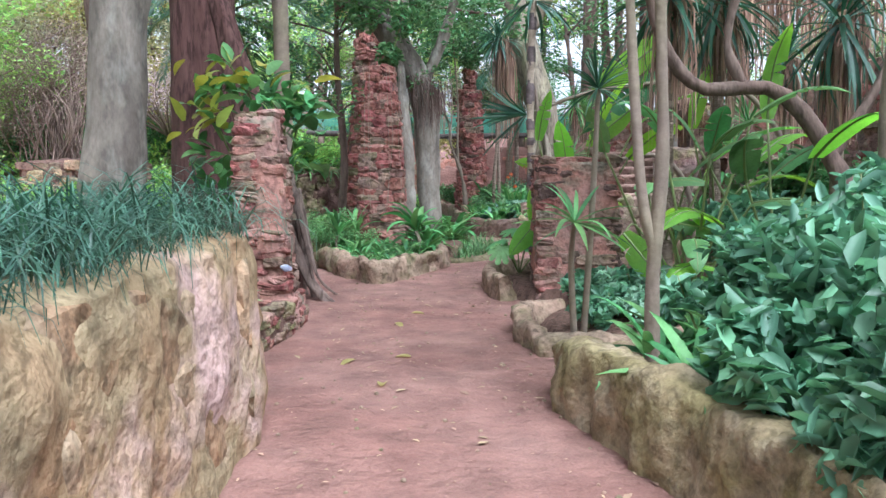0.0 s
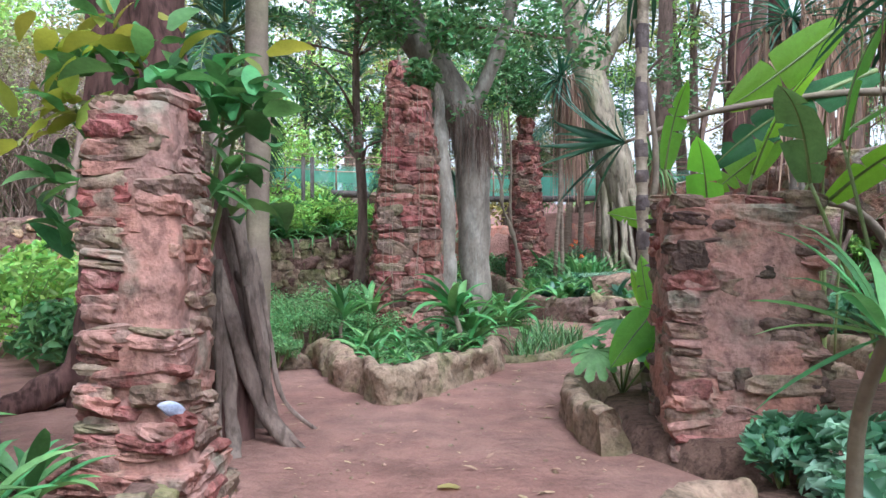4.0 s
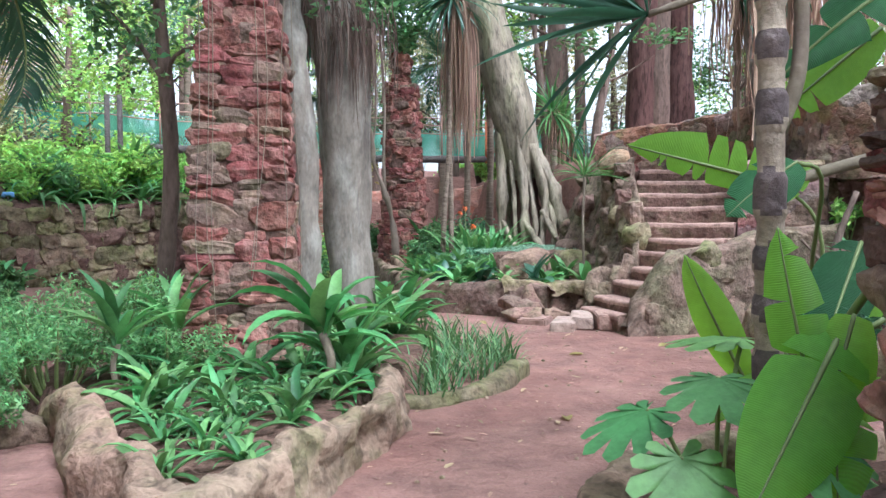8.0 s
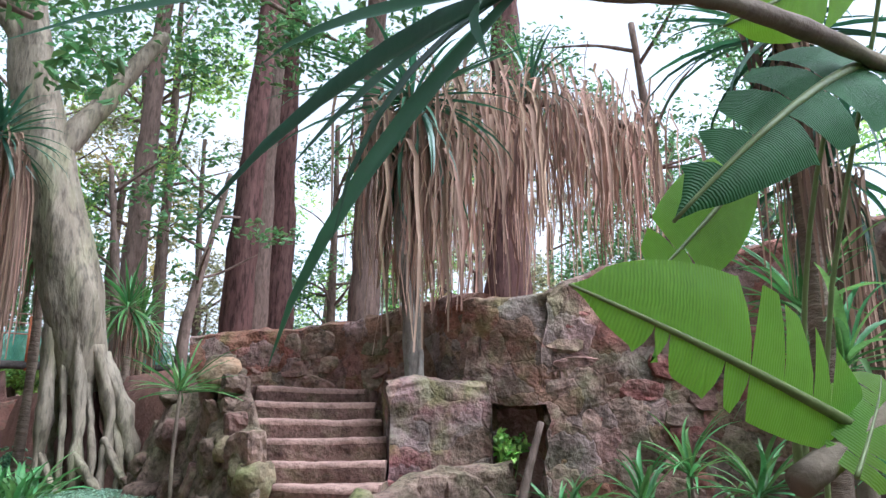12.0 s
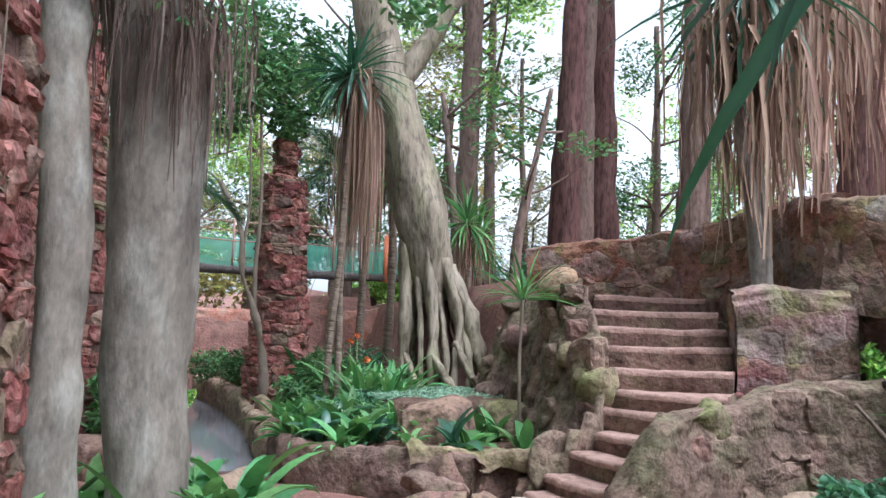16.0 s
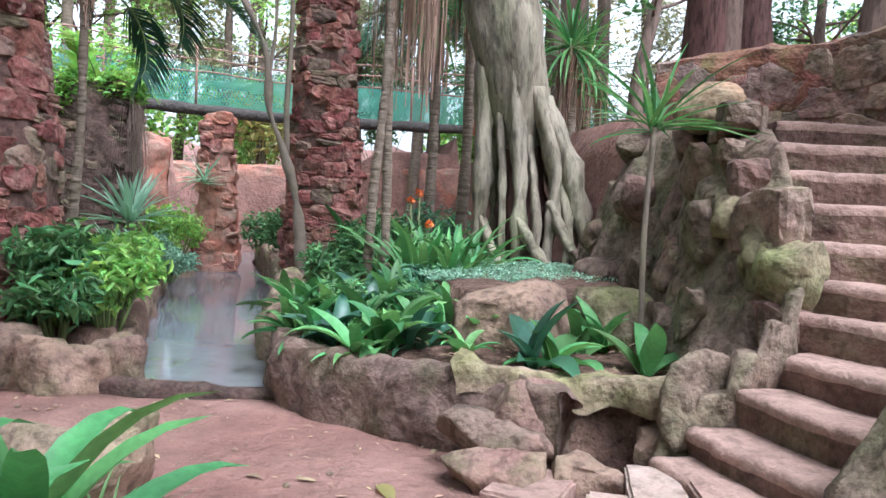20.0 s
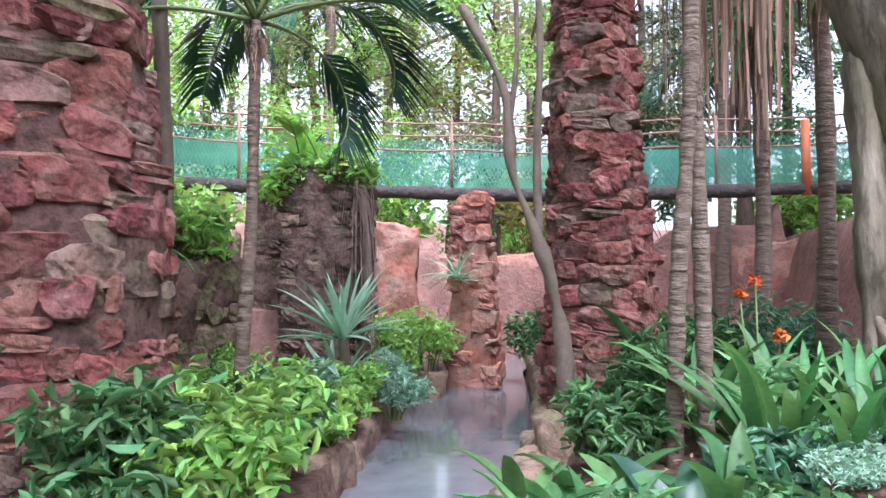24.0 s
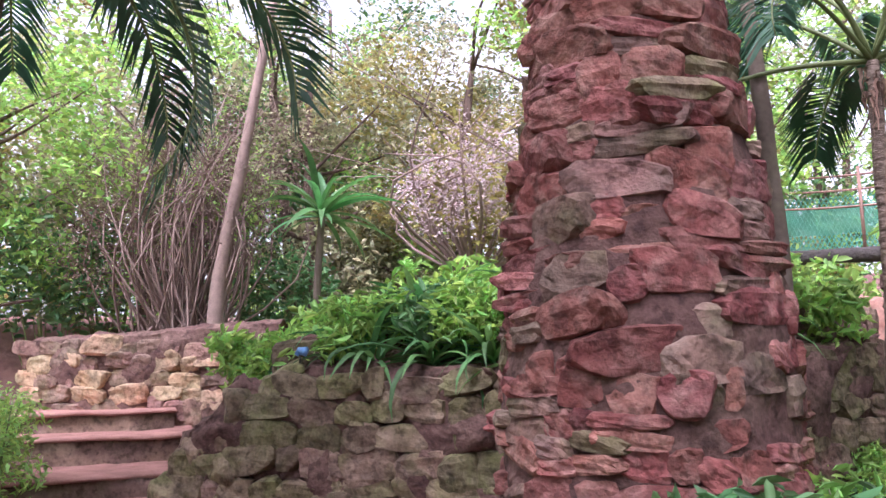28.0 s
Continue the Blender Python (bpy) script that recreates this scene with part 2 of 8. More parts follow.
BARK_TAN = material("tan_bark", (0.195, 0.15, 0.118), 0.85, vary=0.25, scale=6, fine=40, bump=0.4, second=(0.22, 0.19, 0.12), second_scale=2, spec=0.2)
DEAD = material("dead_leaf", (0.33, 0.22, 0.16), 0.85, vary=0.25, scale=6, fine=50, bump=0.3, stretch=(1, 1, 0.15), random_value=0.55, random_hue=0.015, island=True, translucent=0.15, spec=0.2)
MONDO = material("mondo_blade", (0.05, 0.115, 0.075), 0.45, vary=0.2, bump=0, island=True, random_value=0.5, random_hue=0.02, translucent=0.15, spec=0.5)
LITTER = material("litter", (0.34, 0.23, 0.15), 0.85, vary=0.2, bump=0.2, random_value=0.45, random_hue=0.03, island=True, spec=0.2)
LEAF = material("leaf_green", (0.1, 0.24, 0.08), 0.5, vary=0.35, scale=6, fine=40, bump=0.2, random_value=0.45, random_hue=0.03, translucent=0.25, spec=0.35)
LEAF_I = material("leaf_mass", (0.105, 0.22, 0.085), 0.5, vary=0.2, scale=1.5, fine=20, bump=0, random_value=0.5, random_hue=0.03, island=True, translucent=0.28, spec=0.35)
LEAF_BRIGHT = material("leaf_bright", (0.28, 0.47, 0.13), 0.5, vary=0.2, scale=1.5, fine=20, bump=0, random_value=0.45, random_hue=0.03, island=True, translucent=0.4, spec=0.35)
LEAF_BLUE = material("leaf_blue", (0.125, 0.26, 0.155), 0.45, vary=0.2, scale=2, fine=20, bump=0, random_value=0.45, random_hue=0.025, island=True, translucent=0.3, spec=0.45)
LEAF_DRY = material("leaf_yellow", (0.30, 0.28, 0.10), 0.6, vary=0.2, scale=2, fine=20, bump=0, random_value=0.4, random_hue=0.03, island=True, translucent=0.4, spec=0.3)
# pale dull green: the haze over far foliage is mixed into the leaf colour
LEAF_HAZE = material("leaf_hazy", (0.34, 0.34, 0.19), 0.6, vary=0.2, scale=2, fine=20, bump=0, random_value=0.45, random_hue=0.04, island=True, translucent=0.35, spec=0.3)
FIG = material("fig_bark", (0.245, 0.205, 0.155), 0.88, vary=0.4, scale=5, fine=35, bump=1.0, stretch=(1, 1, 0.3), second=(0.15, 0.12, 0.085), second_scale=3.0, second_amount=0.75,
               third=(0.19, 0.19, 0.1), third_scale=1.6, third_amount=0.6, pits=0.45, spec=0.2)
BANK = material("mossy_bank", (0.165, 0.113, 0.088), 0.93, vary=0.5, scale=5, fine=45, bump=1.0, second=(0.135, 0.128, 0.07), second_scale=1.8, second_amount=0.7, third=(0.25, 0.165, 0.13), third_scale=2.4, third_amount=0.6, pits=0.45, spec=0.15)
LEAF_DARK = material("leaf_dark", (0.04, 0.105, 0.062), 0.4, vary=0.25, scale=3, fine=25, bump=0.1, random_value=0.35, random_hue=0.02, translucent=0.2, spec=0.5)
# banana leaf darkened in its base colour to look backlit
LEAF_SHADED = material("shaded_leaf", (0.035, 0.115, 0.045), 0.5, vary=0.3, scale=3, fine=25, bump=0.1, random_value=0.25, random_hue=0.015, translucent=0.3, spec=0.2)
BANANA = material("banana_leaf", (0.2, 0.46, 0.07), 0.4, vary=0.18, scale=3, fine=30, bump=0.15, random_value=0.2, random_hue=0.015, translucent=0.6, spec=0.4)
for leaf_mat, across in ((BANANA, 42.0), (LEAF_SHADED, 42.0)):
    ln, ll_ = leaf_mat.node_tree.nodes, leaf_mat.node_tree.links
    co, wave, hue, vein = ln.new("ShaderNodeTexCoord"), ln.new("ShaderNodeTexWave"), ln.new("ShaderNodeHueSaturation"), ln.new("ShaderNodeMapRange")
    wave.bands_direction = "Y"
    wave.inputs["Scale"].default_value, wave.inputs["Distortion"].default_value, wave.inputs["Detail"].default_value = across, 3.0, 3.0
    vein.inputs[3].default_value, vein.inputs[4].default_value = 0.93, 1.03
    ll_.new(co.outputs["Object"], wave.inputs["Vector"])
    ll_.new(wave.outputs["Fac"], vein.inputs[0])
    ll_.new(vein.outputs[0], hue.inputs["Value"])
    shader = ln["Principled BSDF"]
    base_from = shader.inputs["Base Color"].links[0].from_socket
    ll_.new(base_from, hue.inputs["Color"])
    ll_.new(hue.outputs[0], shader.inputs["Base Color"])
    for node in ln:
        if node.bl_idname == "ShaderNodeHueSaturation" and node != hue and node.inputs["Color"].links and node.inputs["Color"].links[0].from_socket == base_from:
            ll_.new(hue.outputs[0], node.inputs["Color"])
    ribs = ln.new("ShaderNodeBump")
    ribs.inputs["Strength"].default_value, ribs.inputs["Distance"].default_value = 0.5, 0.008
    ll_.new(wave.outputs["Fac"], ribs.inputs["Height"])
    ll_.new(ribs.outputs[0], shader.inputs["Normal"])
STEM = material("green_stem", (0.16, 0.20, 0.07), 0.5, vary=0.25, scale=5, fine=30, bump=0.2)
FLOWER = material("orange_flower", (0.75, 0.16, 0.03), 0.5, vary=0.2, bump=0)
BLOSSOM = material("pink_blossom", (0.62, 0.5, 0.5), 0.6, vary=0.2, bump=0, island=True, random_value=0.3, translucent=0.3)
TWIG = material("dry_twig", (0.27, 0.19, 0.155), 0.9, vary=0.3, bump=0.2)
BLUE = material("blue_paint", (0.16, 0.33, 0.62), 0.6, vary=0.15, bump=0.2)
RUST = material("rust_pole", (0.30, 0.17, 0.13), 0.7, vary=0.3, bump=0.3)
ORANGE = material("orange_paint", (0.55, 0.16, 0.07), 0.6, vary=0.2, bump=0.2)
LOG = material("dark_log", (0.06, 0.05, 0.045), 0.9, vary=0.4, bump=0.8)
NET = material("green_net", (0.16, 0.46, 0.36), 0.6, vary=0.25, scale=3, fine=40, bump=0.2, translucent=0.5)
nt = NET.node_tree
clear_node, net_mix, net_hole = nt.nodes.new("ShaderNodeBsdfTransparent"), nt.nodes.new("ShaderNodeMixShader"), nt.nodes.new("ShaderNodeTexNoise")
net_hole.inputs["Scale"].default_value = 2.2
net_from = nt.nodes["Material Output"].inputs["Surface"].links[0].from_socket
nt.links.new(net_hole.outputs["Fac"], net_mix.inputs[0])
nt.links.new(net_from, net_mix.inputs[1])
nt.links.new(clear_node.outputs[0], net_mix.inputs[2])
nt.links.new(net_mix.outputs[0], nt.nodes["Material Output"].inputs["Surface"])
RUBBLE = material("rubble_wall", (0.195, 0.128, 0.1), 0.93, vary=0.45, scale=5, fine=45, bump=1.0, second=(0.26, 0.122, 0.098), second_scale=1.5, second_amount=0.65,
                  third=(0.17, 0.16, 0.085), third_scale=1.9, third_amount=0.6, pits=0.45, spec=0.15, cells=0.22, cell_scale=3.6)
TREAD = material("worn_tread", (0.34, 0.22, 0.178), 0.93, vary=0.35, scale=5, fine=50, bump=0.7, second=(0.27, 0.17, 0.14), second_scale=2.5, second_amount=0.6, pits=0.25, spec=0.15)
KERB_DARK = material("stained_kerb", (0.15, 0.098, 0.08), 0.93, vary=0.45, scale=5, fine=45, bump=0.9, second=(0.22, 0.145, 0.115), second_scale=1.5, second_amount=0.7,
                     third=(0.12, 0.11, 0.06), third_scale=2.2, third_amount=0.6, pits=0.45, spec=0.15)
# worn stone, darkened below TREAD: shade of the upright faces is in the colour
RISER_SHADED = material("worn_shaded_riser", (0.135, 0.08, 0.066), 0.94, vary=0.45, scale=5, fine=45, bump=0.9, second=(0.23, 0.14, 0.11), second_scale=2.0, second_amount=0.65,
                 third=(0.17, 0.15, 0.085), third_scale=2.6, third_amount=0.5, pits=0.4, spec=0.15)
ENTRY_MORTAR = material("entry_mortar", (0.36, 0.275, 0.165), 0.95, vary=0.35, scale=4, fine=45, bump=0.9, second=(0.42, 0.25, 0.14), second_scale=1.3, second_amount=0.7, third=(0.52, 0.36, 0.32), third_scale=1.15, third_amount=1.0, pits=0.35, spec=0.1)
STEP_EARTH = material("step_earth", (0.34, 0.18, 0.145), 0.95, vary=0.3, scale=5, fine=60, bump=0.6, second=(0.26, 0.14, 0.115), second_scale=2, spec=0.1)
ENTRY = material("entry_wall", (0.36, 0.265, 0.175), 0.93, shift=5.0, random_value=0.14, vary=0.45, scale=4, fine=40, bump=0.85, second=(0.42, 0.22, 0.11), second_scale=1.8, second_amount=0.6,
                 third=(0.24, 0.22, 0.13), third_scale=2.5, third_amount=0.6, pits=0.45, spec=0.15)
WIRE = material("green_wire", (0.08, 0.30, 0.22), 0.5, vary=0.1, bump=0)
WATER = material("pond_water", (0.19, 0.195, 0.21), 0.06, vary=0.3, scale=0.8, fine=5, bump=0.03, bump_scale=5.0, spec=0.9)


# ---- builders ----
rng = np.random.default_rng(7)


def vnoise(P, s=1.0, seed=0):
    """Smooth value noise from -1 to 1 at each row of P."""
    Q = np.asarray(P, float) * s + seed * 17.31
    I = np.floor(Q).astype(np.int64)
    f = Q - I
    f = f * f * (3 - 2 * f)
    out = np.zeros(len(Q))
    for dx in (0, 1):
        for dy in (0, 1):
            for dz in (0, 1):
                h = (I[:, 0] + dx) * 374761393 + (I[:, 1] + dy) * 668265263 + (I[:, 2] + dz) * 1274126177
                h = (h ^ (h >> 13)) * 1103515245 & 0x7FFFFFFF
                w = (f[:, 0] if dx else 1 - f[:, 0]) * (f[:, 1] if dy else 1 - f[:, 1]) * (f[:, 2] if dz else 1 - f[:, 2])
                out += w * (((h >> 8) & 0xFFFF) / 32767.5 - 1)
    return out


def fbm(P, s=1.0, seed=0, octaves=3):
    return sum(vnoise(P, s * 2 ** k, seed + k) / 2 ** k for k in range(octaves))


def mesh_of(name, V, F, mat, smooth=True):
    me = bpy.data.meshes.new(name)
    me.from_pydata(np.asarray(V, float).tolist(), [], [list(map(int, f)) for f in F])
    me.materials.append(mat)
    me.polygons.foreach_set("use_smooth", [smooth] * len(me.polygons))
    me.update()
    return me


def joined(pieces):
    """One (V, F) from several."""
    V, F, k = [], [], 0
    for v, f in pieces:
        V.append(np.asarray(v, float))
        F += [[i + k for i in q] for q in f]
        k += len(v)
    return np.concatenate(V), F


def thing(name, label, category, at=(0, 0, 0), group="", kind="", rz=0.0):
    ob = new(name)
    ob.matrix_basis = pose(*at, 0, 0, rz)
    ob.empty_display_size = 0.1
    return tagged(ob, label, category, group, kind)


def part(name, data, parent, label="", m=None, kind=""):
    """A mesh as a part under parent; m is its pose in the parent's space."""
    ob = new(name, data)
    ob.parent = parent
    if m is not None:
        ob.matrix_basis = m
    return tagged(ob, label, kind=kind) if label or kind else ob


def tube(path, radii, sides=10, flutes=0, flute_amp=0.0, rough=0.0, seed=0, scale=3.0, cap=True):
    path = np.asarray(path, float)
    n = len(path)
    radii = np.broadcast_to(np.asarray(radii, float), (n,))
    T = np.gradient(path, axis=0)
    T /= np.linalg.norm(T, axis=1)[:, None] + 1e-9
    ref = np.array([1.0, 0, 0]) if abs(T[0][0]) < 0.8 else np.array([0, 1.0, 0])
    V = []
    for i in range(n):
        u = ref - T[i] * ref.dot(T[i])
        u /= np.linalg.norm(u)
        ref = u
        w = np.cross(T[i], u)
        a = np.linspace(0, 2 * math.pi, sides, endpoint=False)
        r = radii[i] * (1 + flute_amp * np.cos(a * flutes + 0.7 * math.sin(i * 0.35)) if flutes else np.ones(sides))
        V.append(path[i] + np.outer(np.cos(a) * r, u) + np.outer(np.sin(a) * r, w))
    V = np.concatenate(V)
    if rough:
        C = np.repeat(path, sides, 0)
        D = V - C
        L = np.linalg.norm(D, axis=1)[:, None] + 1e-9
        V = V + D / L * (fbm(V, scale, seed) * rough)[:, None]
    F = [[i * sides + j, i * sides + (j + 1) % sides, (i + 1) * sides + (j + 1) % sides, (i + 1) * sides + j] for i in range(n - 1) for j in range(sides)]
    if cap:
        F += [list(range(sides))[::-1], list(range((n - 1) * sides, n * sides))]
    return V, F


def curve(points, n=24):
    """A smooth line through points (Catmull-Rom)."""
    P = np.asarray(points, float)
    P = np.vstack([2 * P[0] - P[1], P, 2 * P[-1] - P[-2]])
    out = []
    segs = len(P) - 3
    for t in np.linspace(0, segs - 1e-6, n):
        i = int(t)
        f = t - i
        a, b, c, d = P[i:i + 4]
        out.append(0.5 * (2 * b + (c - a) * f + (2 * a - 5 * b + 4 * c - d) * f * f + (3 * b - a - 3 * c + d) * f ** 3))
    return np.array(out)


def rock_data(k, mat, seg=2):
    """A weathered block about 1 x 1 x 1: a box with worn, uneven sides."""
    q = np.random.default_rng(900 + k)
    bm = bmesh.new()
    bmesh.ops.create_cube(bm, size=1.0)
    bmesh.ops.subdivide_edges(bm, edges=bm.edges[:], cuts=4, use_grid_fill=True)
    P = np.array([v.co[:] for v in bm.verts])
    P = P / (np.abs(P) ** 9).sum(1)[:, None] ** (1 / 9) * 0.535
    for sx, sz in ((1, 1), (1, -1), (-1, 1), (-1, -1)):
        cut = np.array([sx * q.uniform(0.5, 1.0), q.uniform(-0.25, 0.25), sz * q.uniform(0.5, 1.0)])
        cut /= np.linalg.norm(cut)
        P = P - np.outer(np.maximum(P @ cut - q.uniform(0.52, 0.72), 0), cut)
    P[:, 0] += P[:, 2] * q.uniform(-0.12, 0.12)
    P[:, 2] += P[:, 0] * q.uniform(-0.12, 0.12)
    P += np.stack([fbm(P, 2.6, k * 5 + j, 3) for j in range(3)], 1) * 0.06 + q.normal(0, 0.014, P.shape)
    P[:, 1] += vnoise(P * [1.5, 1.0, 9.0], 1.0, k) * 0.045
    for v, p in zip(bm.verts, P):
        v.co = p
    me = bpy.data.meshes.new("stone")
    bm.to_mesh(me)
    bm.free()
    me.materials.append(mat)
    me.polygons.foreach_set("use_smooth", [False] * len(me.polygons))
    return me


ROCKS = {}


def rocks(mat, seg=2):
    key = (mat.name, seg)
    if key not in ROCKS:
        ROCKS[key] = [rock_data(k, mat, seg) for k in range(9)]
    return ROCKS[key]


def stone(parent, p, size, rz, mat, tilt=4.0, name="stone", seg=2):
    me = rocks(mat, seg)[int(rng.integers(9))]
    m = pose(*p, rng.normal(0, tilt), rng.normal(0, tilt), rz) @ Matrix.Diagonal((*size, 1))
    return part(name, me, parent, m=m)


def pillar(name, label, at, lean, height, wide, shape, mats, weights, course=0.14, length=0.27, core=MORTAR, rz=0.0, skip=None, group="stone pillars", flush=0.49, inset=0.028, chance=0.99, core_rough=0.018):
    """Rough stone pillar. wide(z) -> half widths (a, b); shape 'square' or 'round'; lean: shift of the top in x and y."""
    ob = thing(name, label, "pillar", at, group=group, rz=rz)
    rings, sides = int(height / 0.05) + 2, 64
    V = []
    for i in range(rings):
        z = height * i / (rings - 1)
        a, b = wide(z)
        for j in range(sides):
            t = 2 * math.pi * j / sides
            c, s = math.cos(t), math.sin(t)
            if shape == "square":
                k = (abs(c) ** 7 + abs(s) ** 7) ** (-1 / 7)
                c, s = c * k, s * k
            V.append((c * (a - inset) + lean[0] * z / height, s * (b - inset) + lean[1] * z / height, z - 0.05))
    V = np.array(V)
    D = V * [1, 1, 0] + 1e-6
    V += D / np.linalg.norm(D, axis=1)[:, None] * (fbm(V, 5.0, 3, 4) * core_rough)[:, None]
    F = [[i * sides + j, i * sides + (j + 1) % sides, (i + 1) * sides + (j + 1) % sides, (i + 1) * sides + j] for i in range(rings - 1) for j in range(sides)]
    F.append(list(range((rings - 1) * sides, rings * sides)))
    part("core", mesh_of("core", V, F, core), ob, "rough mortar between the stones")
    z = 0.0
    while z < height - 0.05:
        h = course * rng.uniform(0.8, 1.2)
        a, b = wide(min(z + h / 2, height))
        if shape == "square":
            corners = [(-a, -b), (a, -b), (a, b), (-a, b), (-a, -b)]
        else:
            corners = [(a * math.cos(t), b * math.sin(t)) for t in np.linspace(0, 2 * math.pi, 13) + rng.uniform(0, 1)]
        P = np.array(corners)
        seg = np.linalg.norm(np.diff(P, axis=0), axis=1)
        acc = np.concatenate([[0], np.cumsum(seg)])
        s = 0.0
        while s < acc[-1] - 0.05:
            w = min(length * rng.uniform(0.55, 1.5), acc[-1] - s)
            mid = s + w / 2
            k = min(int(np.searchsorted(acc, mid)) - 1, len(seg) - 1)
            along = mid - acc[k]
            if shape == "square":
                w2 = min(w, seg[k] * 0.98)
                along = min(max(along, w2 * 0.55 - 0.015), seg[k] - w2 * 0.55 + 0.015)
            f = along / seg[k]
            p = P[k] * (1 - f) + P[k + 1] * f
            d = (P[k + 1] - P[k]) / seg[k]
            ang = math.degrees(math.atan2(d[1], d[0]))
            inward = np.array([-d[1], d[0]])
            dep = rng.uniform(0.15, 0.23)
            p = p + inward * (dep * flush + rng.normal(0, 0.009))
            q = (p[0] + lean[0] * z / height, p[1] + lean[1] * z / height, z + h / 2 + rng.normal(0, 0.025))
            if (skip is None or not skip(q)) and rng.random() < chance:
                mat, pick = mats[rng.choice(len(mats), p=weights)], rng.random()
                if pick < 0.2:
                    for up in (-0.27, 0.27):
                        stone(ob, (q[0], q[1], q[2] + up * h), (w * rng.uniform(0.95, 1.12), dep * rng.uniform(0.9, 1.1), h * rng.uniform(0.52, 0.66)), ang + rng.normal(0, 4), mats[rng.choice(len(mats), p=weights)], 4)
                elif pick < 0.34:
                    for side in (-0.26, 0.26):
                        stone(ob, (q[0] + d[0] * side * w, q[1] + d[1] * side * w, q[2] + rng.normal(0, 0.012)), (w * rng.uniform(0.5, 0.62), dep, h * rng.uniform(0.85, 1.2)), ang + rng.normal(0, 6), mats[rng.choice(len(mats), p=weights)], 6)
                else:
                    back = rng.choice([0.0, 0.028], p=[0.8, 0.2])
                    stone(ob, (q[0] + inward[0] * back, q[1] + inward[1] * back, q[2]), (w * rng.uniform(1.0, 1.14), dep, h * rng.uniform(0.95, 1.25)), ang + rng.normal(0, 3), mat, 5)
            s += w
        z += h
    return ob


def kerb(name, label, pts, height, width, mat, closed=False, base=-0.05, seed=0, rough=0.05, n=None, kind="", category="kerb", top_var=0.05, batter=0.1):
    """A rough-cast low wall swept along pts (x, y); height may be a list along pts."""
    pts = np.asarray(pts, float)
    if closed:
        pts = np.vstack([pts, pts[:1]])
    seg = np.concatenate([[0], np.cumsum(np.linalg.norm(np.diff(pts, axis=0), axis=1))])
    n = n or max(8, int(seg[-1] / 0.045))
    hs = np.interp(np.linspace(0, 1, n), seg / seg[-1], np.broadcast_to(height, (len(pts),)))
    C = curve(np.column_stack([pts, seg * 0]), n)[:, :2]
    T = np.gradient(C, axis=0)
    T /= np.linalg.norm(T, axis=1)[:, None]
    N = np.column_stack([-T[:, 1], T[:, 0]])
    prof = [(-0.5 - batter, 0.0), (-0.52 - batter * 0.7, 0.3), (-0.5 - batter * 0.3, 0.62), (-0.46, 0.88), (-0.28, 0.99), (0, 1.0), (0.28, 0.99), (0.46, 0.88), (0.5, 0.62), (0.52, 0.3), (0.5, 0.0)]
    fine = max(1, int((max(hs) - base) * 0.3 / 0.06))
    prof = [tuple(np.array(a) * (1 - k / fine) + np.array(b) * k / fine) for a, b in zip(prof[:-1], prof[1:]) for k in range(fine)] + [prof[-1]]
    V = []
    for i in range(n):
        H = hs[i] - base
        cap = min(H, 0.4)
        for u, v in prof:
            p = C[i] + N[i] * u * width
            z = H - (1 - v) * cap if v > 0.62 else v / 0.62 * (H - 0.38 * cap)
            V.append((p[0], p[1], base + z))
    V = np.array(V)
    V += np.stack([fbm(V, 3.6, seed + j, 4) for j in range(3)], 1) * rough * [1, 1, 0.7]
    V += np.stack([vnoise(V, 11, seed + j + 5) for j in range(3)], 1) * rough * 0.4
    V[:, 2] += vnoise(V, 1.3, seed + 9) * top_var * (V[:, 2] > base + 0.05)
    k = len(prof)
    F = [[i * k + j, i * k + j + 1, (i + 1) * k + j + 1, (i + 1) * k + j] for i in range(n - 1) for j in range(k - 1)]
    F += [list(range(k)), list(range((n - 1) * k, n * k))[::-1]]
    ob = new(name, mesh_of(name, V, F, mat))
    return tagged(ob, label, category, kind=kind)


def soil_patch(name, label, pts, z, seed=0, mat=None, bulge=0.05, step=0.1):
    """Earth that fills a planted bed: a grid clipped to the outline."""
    pts = np.asarray(pts, float)
    lo, hi = pts.min(0), pts.max(0)
    c = pts.mean(0)
    n, rings = 64, 9
    seg = np.concatenate([[0], np.cumsum(np.linalg.norm(np.diff(np.vstack([pts, pts[:1]]), axis=0), axis=1))])
    full = np.vstack([pts, pts[:1]])
    edge = np.column_stack([np.interp(np.linspace(0, seg[-1], n, endpoint=False), seg, full[:, i]) for i in (0, 1)])
    V = [(c[0], c[1], z + bulge)]
    for r in range(1, rings + 1):
        f = r / rings
        for e in edge:
            V.append((c[0] + (e[0] - c[0]) * f, c[1] + (e[1] - c[1]) * f, z + bulge * (1 - f * f)))
    V = np.array(V)
    V[:, 2] += fbm(V, 3.0, seed) * 0.025
    V[-n:, 2] = -0.12
    F = [[0, 1 + j, 1 + (j + 1) % n] for j in range(n)]
    for r in range(rings - 1):
        a, b = 1 + r * n, 1 + (r + 1) * n
        F += [[a + j, b + j, b + (j + 1) % n, a + (j + 1) % n] for j in range(n)]
    return tagged(new(name, mesh_of(name, V, F, mat or SOIL)), label, "soil", kind="structure")


